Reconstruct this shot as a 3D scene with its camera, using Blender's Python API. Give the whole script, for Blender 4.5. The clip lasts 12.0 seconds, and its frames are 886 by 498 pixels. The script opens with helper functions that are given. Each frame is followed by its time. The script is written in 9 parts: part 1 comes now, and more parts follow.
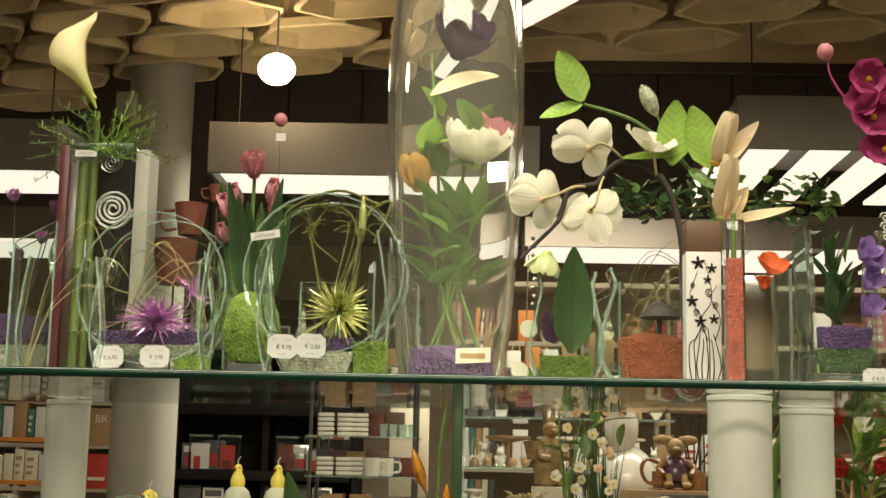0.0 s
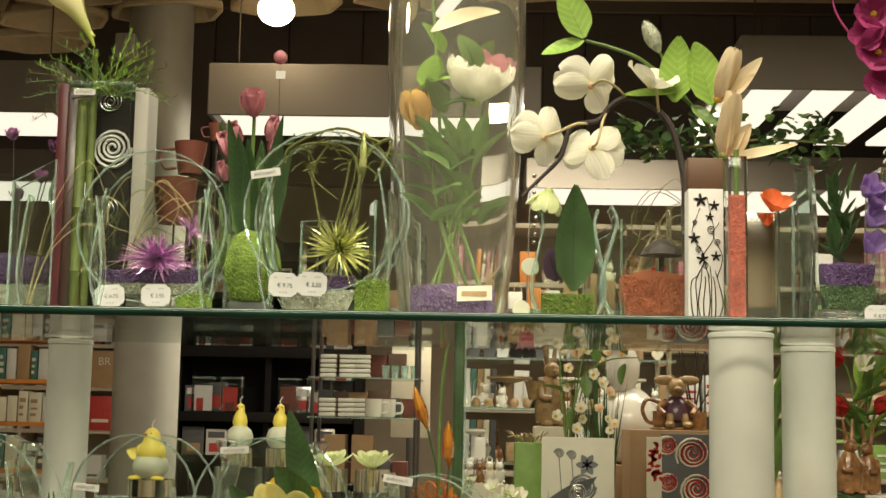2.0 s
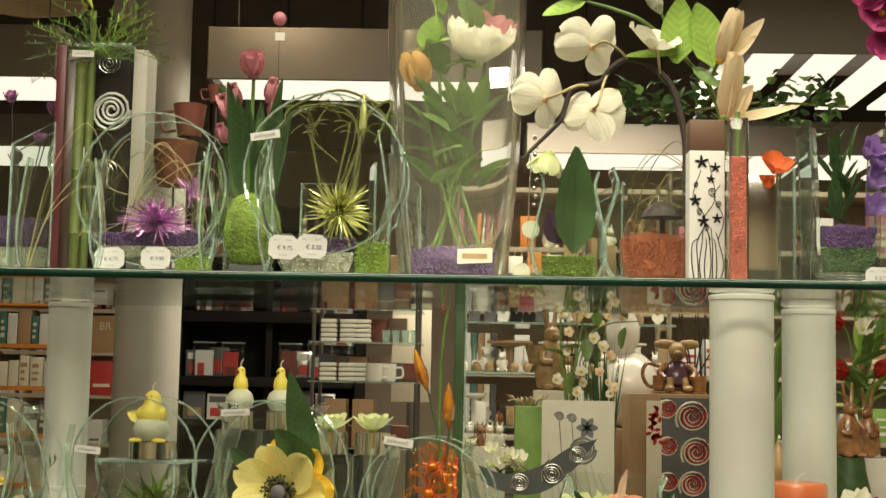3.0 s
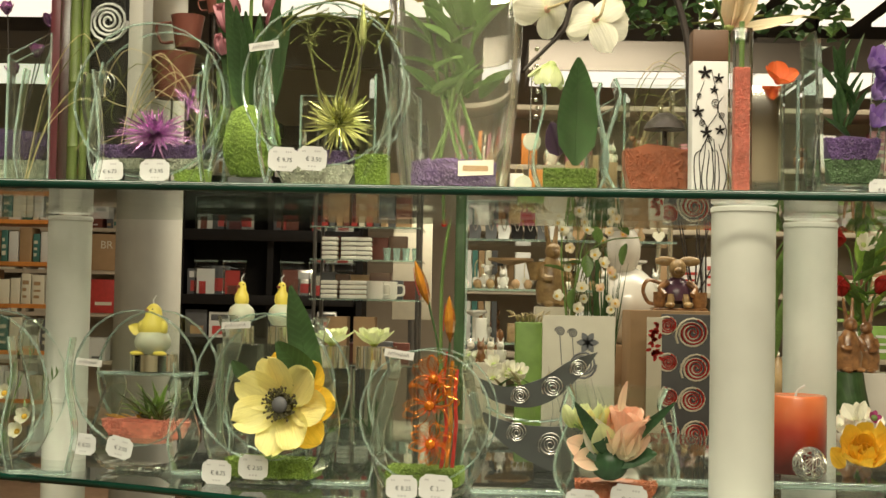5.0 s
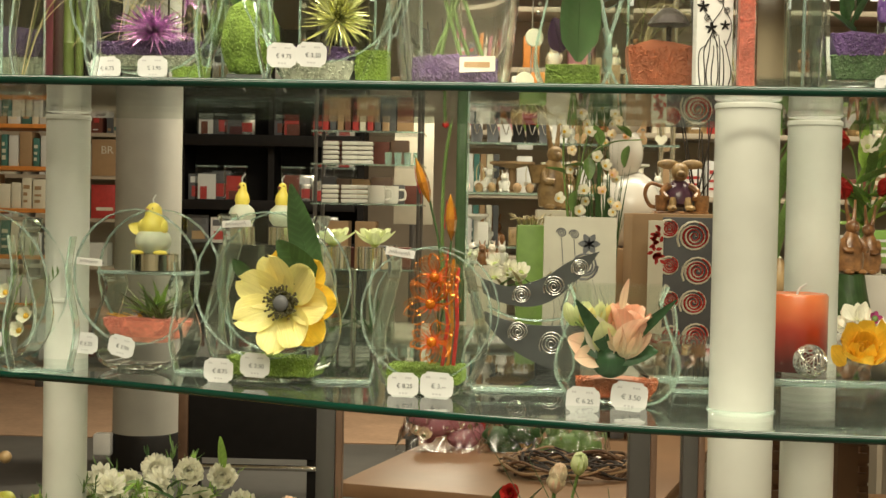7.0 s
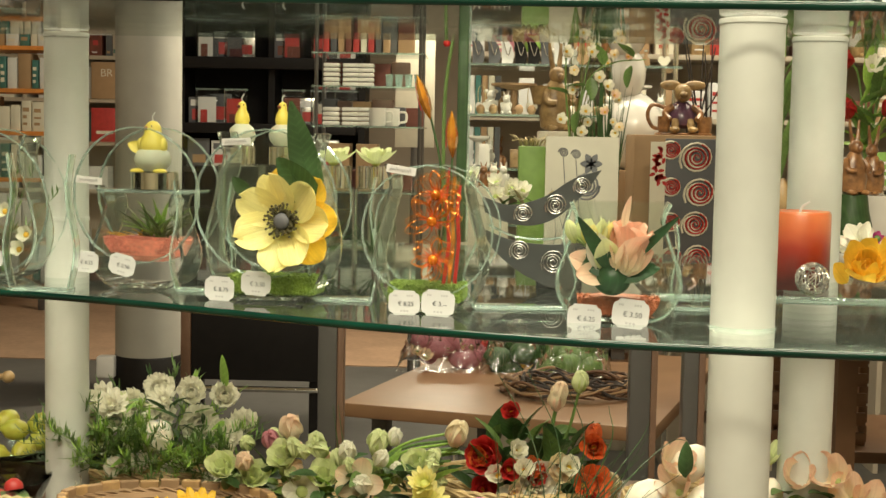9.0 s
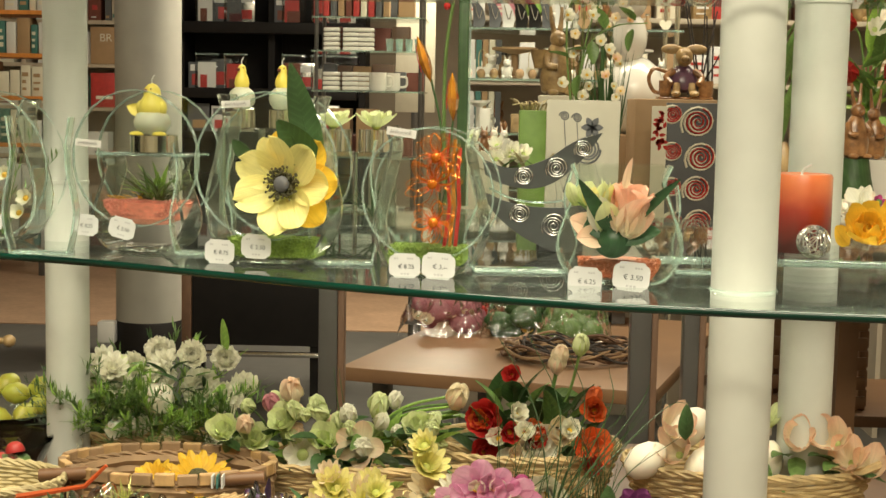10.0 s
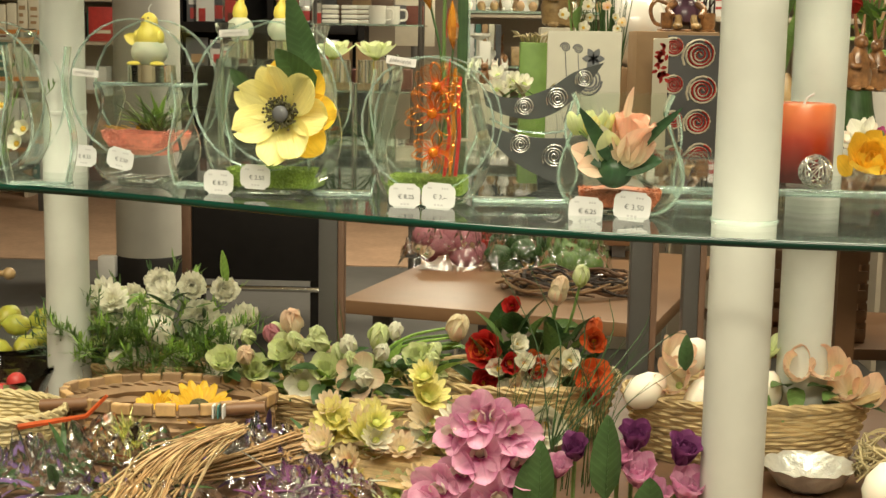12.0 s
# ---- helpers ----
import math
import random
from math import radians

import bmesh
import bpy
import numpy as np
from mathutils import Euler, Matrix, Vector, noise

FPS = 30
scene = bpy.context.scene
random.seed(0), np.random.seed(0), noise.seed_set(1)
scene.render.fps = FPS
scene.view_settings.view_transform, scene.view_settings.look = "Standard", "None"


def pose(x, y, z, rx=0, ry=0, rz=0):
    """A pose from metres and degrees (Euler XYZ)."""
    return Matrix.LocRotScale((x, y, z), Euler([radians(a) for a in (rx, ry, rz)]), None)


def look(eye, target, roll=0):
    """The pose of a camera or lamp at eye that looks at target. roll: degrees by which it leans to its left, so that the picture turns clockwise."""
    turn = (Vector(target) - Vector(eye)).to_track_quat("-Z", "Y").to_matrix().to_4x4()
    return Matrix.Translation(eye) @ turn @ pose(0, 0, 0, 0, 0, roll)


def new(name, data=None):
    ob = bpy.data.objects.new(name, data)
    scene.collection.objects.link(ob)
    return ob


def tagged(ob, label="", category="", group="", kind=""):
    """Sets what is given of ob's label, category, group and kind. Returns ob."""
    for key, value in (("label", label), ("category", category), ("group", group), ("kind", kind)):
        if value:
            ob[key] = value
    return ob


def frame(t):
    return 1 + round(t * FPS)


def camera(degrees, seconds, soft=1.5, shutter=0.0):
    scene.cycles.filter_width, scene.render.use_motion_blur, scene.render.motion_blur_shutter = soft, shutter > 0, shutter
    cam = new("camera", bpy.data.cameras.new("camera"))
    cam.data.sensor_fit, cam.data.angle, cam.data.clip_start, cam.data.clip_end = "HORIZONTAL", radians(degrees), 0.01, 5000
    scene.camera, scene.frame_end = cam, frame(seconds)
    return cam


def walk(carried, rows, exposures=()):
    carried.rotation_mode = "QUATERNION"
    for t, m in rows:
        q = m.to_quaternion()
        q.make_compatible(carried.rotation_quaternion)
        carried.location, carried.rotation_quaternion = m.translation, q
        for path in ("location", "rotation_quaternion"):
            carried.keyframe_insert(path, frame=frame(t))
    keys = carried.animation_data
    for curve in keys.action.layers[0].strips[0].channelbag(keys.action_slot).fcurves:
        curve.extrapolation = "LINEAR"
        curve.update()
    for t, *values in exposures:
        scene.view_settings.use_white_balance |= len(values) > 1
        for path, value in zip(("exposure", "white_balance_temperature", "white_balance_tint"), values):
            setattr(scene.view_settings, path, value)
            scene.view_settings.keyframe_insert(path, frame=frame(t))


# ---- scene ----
cam = camera(35.08, 12.0)
EYE = 1.35
ROWS = [  # seconds, eye, then yaw, pitch and roll in degrees
    (0.0, -0.0000, 0.0000, 0.0000, 1.644, 9.305, 1.250),
    (0.5, 0.0000, 0.0014, -0.0011, 1.653, 8.791, 1.205),
    (1.0, 0.0001, 0.0029, -0.0022, 1.657, 8.248, 1.170),
    (1.5, 0.0001, 0.0044, -0.0034, 1.657, 7.695, 1.144),
    (2.0, 0.0002, 0.0064, -0.0050, 1.655, 6.975, 1.125),
    (2.5, 0.0002, 0.0081, -0.0064, 1.651, 6.327, 1.112),
    (3.0, 0.0003, 0.0102, -0.0081, 1.645, 5.562, 1.104),
    (5.0, 0.0005, 0.0186, -0.0158, 1.622, 2.278, 1.095),
    (5.5, 0.0006, 0.0210, -0.0180, 1.618, 1.341, 1.094),
    (6.0, 0.0006, 0.0235, -0.0206, 1.615, 0.315, 1.093),
    (6.5, 0.0007, 0.0258, -0.0229, 1.613, -0.625, 1.091),
    (7.0, 0.0008, 0.0279, -0.0253, 1.612, -1.543, 1.088),
    (9.0, 0.0010, 0.0350, -0.0334, 1.614, -4.629, 1.062),
    (9.5, 0.0010, 0.0365, -0.0353, 1.614, -5.324, 1.053),
    (10.0, 0.0011, 0.0380, -0.0372, 1.613, -6.022, 1.044),
    (10.5, 0.0011, 0.0393, -0.0388, 1.609, -6.620, 1.035),
    (11.0, 0.0012, 0.0406, -0.0406, 1.602, -7.266, 1.027),
    (11.5, 0.0012, 0.0420, -0.0425, 1.591, -7.930, 1.020),
    (12.0, 0.0012, 0.0434, -0.0445, 1.574, -8.636, 1.017),
]
walk(cam, [(t, pose(x, y, EYE + z, 90 + pitch, 0, yaw) @ pose(0, 0, 0, 0, 0, roll)) for t, x, y, z, yaw, pitch, roll in ROWS],
     exposures=[(0.0, -0.53), (3.0, -0.47), (6.0, -0.30), (9.5, -0.06), (12.0, 0.0)])

# ---- light ----
world = bpy.data.worlds.new("world")
scene.world = world
world.use_nodes = True
world.node_tree.nodes["Background"].inputs[0].default_value = (1.0, 0.86, 0.66, 1)
world.node_tree.nodes["Background"].inputs[1].default_value = 0.12


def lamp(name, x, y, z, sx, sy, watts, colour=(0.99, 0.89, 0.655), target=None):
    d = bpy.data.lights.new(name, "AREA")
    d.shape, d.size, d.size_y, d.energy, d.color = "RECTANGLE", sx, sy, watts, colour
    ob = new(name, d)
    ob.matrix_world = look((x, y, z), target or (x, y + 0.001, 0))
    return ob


# added area lamps, fixtures only assumed: over the display, aisle, middle and back
lamp("added_lamp_display", 0.0, 0.9, 3.12, 2.4, 0.5, 104)
lamp("added_lamp_aisle", 0.0, -0.9, 3.12, 2.4, 0.5, 125)
lamp("added_lamp_middle", 0.6, 4.4, 3.12, 3.0, 0.6, 105)
lamp("added_lamp_back", 0.1, 7.5, 3.0, 2.0, 0.5, 190)


# ---- materials ----
def mat(name, colour, rough=0.5, metal=0.0, vary=0.15, scale=40.0, bump=0.0, spec=0.5, sheen=0.0, trans=0.0, hue=None, island=0.0, sss=0.0, coat=0.0, thin=0.0, veins="", base=None, reach=0.03, axis="X"):
    m = bpy.data.materials.new(name)
    m.use_nodes = True
    nt = m.node_tree
    b = nt.nodes["Principled BSDF"]
    tc = nt.nodes.new("ShaderNodeTexCoord")
    n1 = nt.nodes.new("ShaderNodeTexNoise")
    n1.inputs["Scale"].default_value, n1.inputs["Detail"].default_value = scale, 5
    n2 = nt.nodes.new("ShaderNodeTexNoise")
    n2.inputs["Scale"].default_value, n2.inputs["Detail"].default_value = scale * 0.17, 3
    nt.links.new(tc.outputs["Object"], n1.inputs["Vector"])
    nt.links.new(tc.outputs["Object"], n2.inputs["Vector"])
    add = nt.nodes.new("ShaderNodeMath")
    add.operation = "ADD"
    nt.links.new(n1.outputs["Fac"], add.inputs[0])
    nt.links.new(n2.outputs["Fac"], add.inputs[1])
    ramp = nt.nodes.new("ShaderNodeMapRange")
    ramp.inputs["From Min"].default_value, ramp.inputs["From Max"].default_value = 0.65, 1.35
    nt.links.new(add.outputs[0], ramp.inputs["Value"])
    mix = nt.nodes.new("ShaderNodeMix")
    mix.data_type = "RGBA"
    low = [c * (1 - vary) for c in colour]
    high = [min(1, c * (1 + vary)) for c in colour] if hue is None else list(hue)
    mix.inputs["A"].default_value, mix.inputs["B"].default_value = (*low, 1), (*high, 1)
    nt.links.new(ramp.outputs[0], mix.inputs["Factor"])
    out = mix.outputs["Result"]
    relief = n1.outputs["Fac"]
    if veins or base:
        sep = nt.nodes.new("ShaderNodeSeparateXYZ")
        nt.links.new(tc.outputs["Object"], sep.inputs[0])
    if base:   # the petal's foot has another colour than its tip
        fade, mb = nt.nodes.new("ShaderNodeMapRange"), nt.nodes.new("ShaderNodeMix")
        fade.interpolation_type = "SMOOTHSTEP"
        fade.inputs["From Max"].default_value = reach
        mb.data_type = "RGBA"
        mb.inputs["A"].default_value = (*base, 1)
        nt.links.new(sep.outputs[axis], fade.inputs["Value"])
        nt.links.new(fade.outputs[0], mb.inputs["Factor"])
        nt.links.new(out, mb.inputs["B"])
        out = mb.outputs["Result"]
    if veins:
        vm = nt.nodes.new("ShaderNodeMapRange")
        if veins == "leaf":   # side veins that run out from the midrib
            ab, dv, fq, sn = (nt.nodes.new("ShaderNodeMath") for _ in range(4))
            ab.operation, dv.operation, fq.operation, sn.operation = "ABSOLUTE", "MULTIPLY_ADD", "MULTIPLY", "SINE"
            nt.links.new(sep.outputs["Y"], ab.inputs[0])
            nt.links.new(ab.outputs[0], dv.inputs[0])
            dv.inputs[1].default_value = -0.8
            nt.links.new(sep.outputs["X"], dv.inputs[2])
            nt.links.new(dv.outputs[0], fq.inputs[0])
            fq.inputs[1].default_value = 700.0
            nt.links.new(fq.outputs[0], sn.inputs[0])
            relief = sn.outputs[0]
            vm.inputs["From Min"].default_value, vm.inputs["From Max"].default_value = 0.3, 1.0
            vm.inputs["To Min"].default_value, vm.inputs["To Max"].default_value = 0.96, 1.14
        else:   # fine streaks along the petal
            mp, ns = nt.nodes.new("ShaderNodeMapping"), nt.nodes.new("ShaderNodeTexNoise")
            mp.inputs["Scale"].default_value = (22, 420, 90)
            ns.inputs["Scale"].default_value, ns.inputs["Detail"].default_value = 1.0, 3
            nt.links.new(tc.outputs["Object"], mp.inputs[0])
            nt.links.new(mp.outputs[0], ns.inputs["Vector"])
            relief = ns.outputs["Fac"]
            vm.inputs["From Min"].default_value, vm.inputs["From Max"].default_value = 0.3, 0.7
            vm.inputs["To Min"].default_value, vm.inputs["To Max"].default_value = 0.91, 1.05
        hv = nt.nodes.new("ShaderNodeHueSaturation")
        nt.links.new(relief, vm.inputs["Value"])
        nt.links.new(vm.outputs[0], hv.inputs["Value"])
        nt.links.new(out, hv.inputs["Color"])
        out = hv.outputs["Color"]
    if island:
        geo = nt.nodes.new("ShaderNodeNewGeometry")
        oi = nt.nodes.new("ShaderNodeObjectInfo")
        sm = nt.nodes.new("ShaderNodeMath")
        sm.operation = "ADD"
        nt.links.new(geo.outputs["Random Per Island"], sm.inputs[0])
        nt.links.new(oi.outputs["Random"], sm.inputs[1])
        hs = nt.nodes.new("ShaderNodeHueSaturation")
        mr = nt.nodes.new("ShaderNodeMapRange")
        mr.inputs["From Max"].default_value = 2.0
        mr.inputs["To Min"].default_value, mr.inputs["To Max"].default_value = 1 - island, 1 + island
        nt.links.new(sm.outputs[0], mr.inputs["Value"])
        nt.links.new(mr.outputs[0], hs.inputs["Value"])
        nt.links.new(out, hs.inputs["Color"])
        out = hs.outputs["Color"]
    nt.links.new(out, b.inputs["Base Color"])
    b.inputs["Roughness"].default_value, b.inputs["Metallic"].default_value = rough, metal
    b.inputs["Specular IOR Level"].default_value = spec
    b.inputs["Transmission Weight"].default_value = trans
    b.inputs["Coat Weight"].default_value = coat
    if sss:
        b.inputs["Subsurface Weight"].default_value = sss
        b.inputs["Subsurface Scale"].default_value = 0.01
    if bump:
        bp = nt.nodes.new("ShaderNodeBump")
        bp.inputs["Strength"].default_value, bp.inputs["Distance"].default_value = bump, 0.004
        nt.links.new(relief, bp.inputs["Height"])
        nt.links.new(bp.outputs[0], b.inputs["Normal"])
    if thin:   # thin silk lets light through
        tl, ms = nt.nodes.new("ShaderNodeBsdfTranslucent"), nt.nodes.new("ShaderNodeMixShader")
        nt.links.new(out, tl.inputs["Color"])
        ms.inputs[0].default_value = thin
        nt.links.new(b.outputs[0], ms.inputs[1])
        nt.links.new(tl.outputs[0], ms.inputs[2])
        nt.links.new(ms.outputs[0], nt.nodes["Material Output"].inputs["Surface"])
    return m


def pane_mat(name, tint, haze_dust=0.0, rough=0.02, ior=1.45):
    """Clear sheet: straight view through, gloss by Fresnel."""
    m = bpy.data.materials.new(name)
    m.use_nodes = True
    nt = m.node_tree
    nt.nodes.remove(nt.nodes["Principled BSDF"])
    tr, gl = nt.nodes.new("ShaderNodeBsdfTransparent"), nt.nodes.new("ShaderNodeBsdfGlossy")
    tr.inputs[0].default_value = (*tint, 1)
    gl.inputs["Roughness"].default_value = rough
    fr = nt.nodes.new("ShaderNodeFresnel")
    fr.inputs[0].default_value = ior
    mx = nt.nodes.new("ShaderNodeMixShader")
    nt.links.new(fr.outputs[0], mx.inputs[0])
    nt.links.new(tr.outputs[0], mx.inputs[1])
    nt.links.new(gl.outputs[0], mx.inputs[2])
    # pale diffuse mixed in for bright reflections as well as a dusty film
    if haze_dust:
        df, md = nt.nodes.new("ShaderNodeBsdfDiffuse"), nt.nodes.new("ShaderNodeMixShader")
        df.inputs[0].default_value = (0.70, 0.76, 0.66, 1)
        md.inputs[0].default_value = haze_dust
        nt.links.new(mx.outputs[0], md.inputs[1])
        nt.links.new(df.outputs[0], md.inputs[2])
        mx = md
    nt.links.new(mx.outputs[0], nt.nodes["Material Output"].inputs["Surface"])
    return m


def glass_mat(name, tint, rough=0.0, ior=1.45, haze_dust=0.10):
    m = bpy.data.materials.new(name)
    m.use_nodes = True
    b = m.node_tree.nodes["Principled BSDF"]
    b.inputs["Base Color"].default_value = (*tint, 1)
    b.inputs["Transmission Weight"].default_value = 1
    b.inputs["Roughness"].default_value, b.inputs["IOR"].default_value = rough, ior
    nt = m.node_tree   # pale haze painted in for hazy reflections, plus a dusty film
    df, mx = nt.nodes.new("ShaderNodeBsdfDiffuse"), nt.nodes.new("ShaderNodeMixShader")
    nz, mr, tc = nt.nodes.new("ShaderNodeTexNoise"), nt.nodes.new("ShaderNodeMapRange"), nt.nodes.new("ShaderNodeTexCoord")
    df.inputs[0].default_value = (0.8, 0.78, 0.66, 1)
    nz.inputs["Scale"].default_value = 22
    nt.links.new(tc.outputs["Object"], nz.inputs["Vector"])
    mr.inputs["To Min"].default_value, mr.inputs["To Max"].default_value = haze_dust * 0.6, haze_dust * 1.4
    nt.links.new(nz.outputs["Fac"], mr.inputs["Value"])
    nt.links.new(mr.outputs[0], mx.inputs[0])
    nt.links.new(b.outputs[0], mx.inputs[1])
    nt.links.new(df.outputs[0], mx.inputs[2])
    nt.links.new(mx.outputs[0], nt.nodes["Material Output"].inputs["Surface"])
    return m


def glow_mat(name, colour, strength):
    m = bpy.data.materials.new(name)
    m.use_nodes = True
    b = m.node_tree.nodes["Principled BSDF"]
    b.inputs["Base Color"].default_value = (0.8, 0.8, 0.8, 1)
    b.inputs["Emission Color"].default_value = (*colour, 1)
    b.inputs["Emission Strength"].default_value = strength
    return m


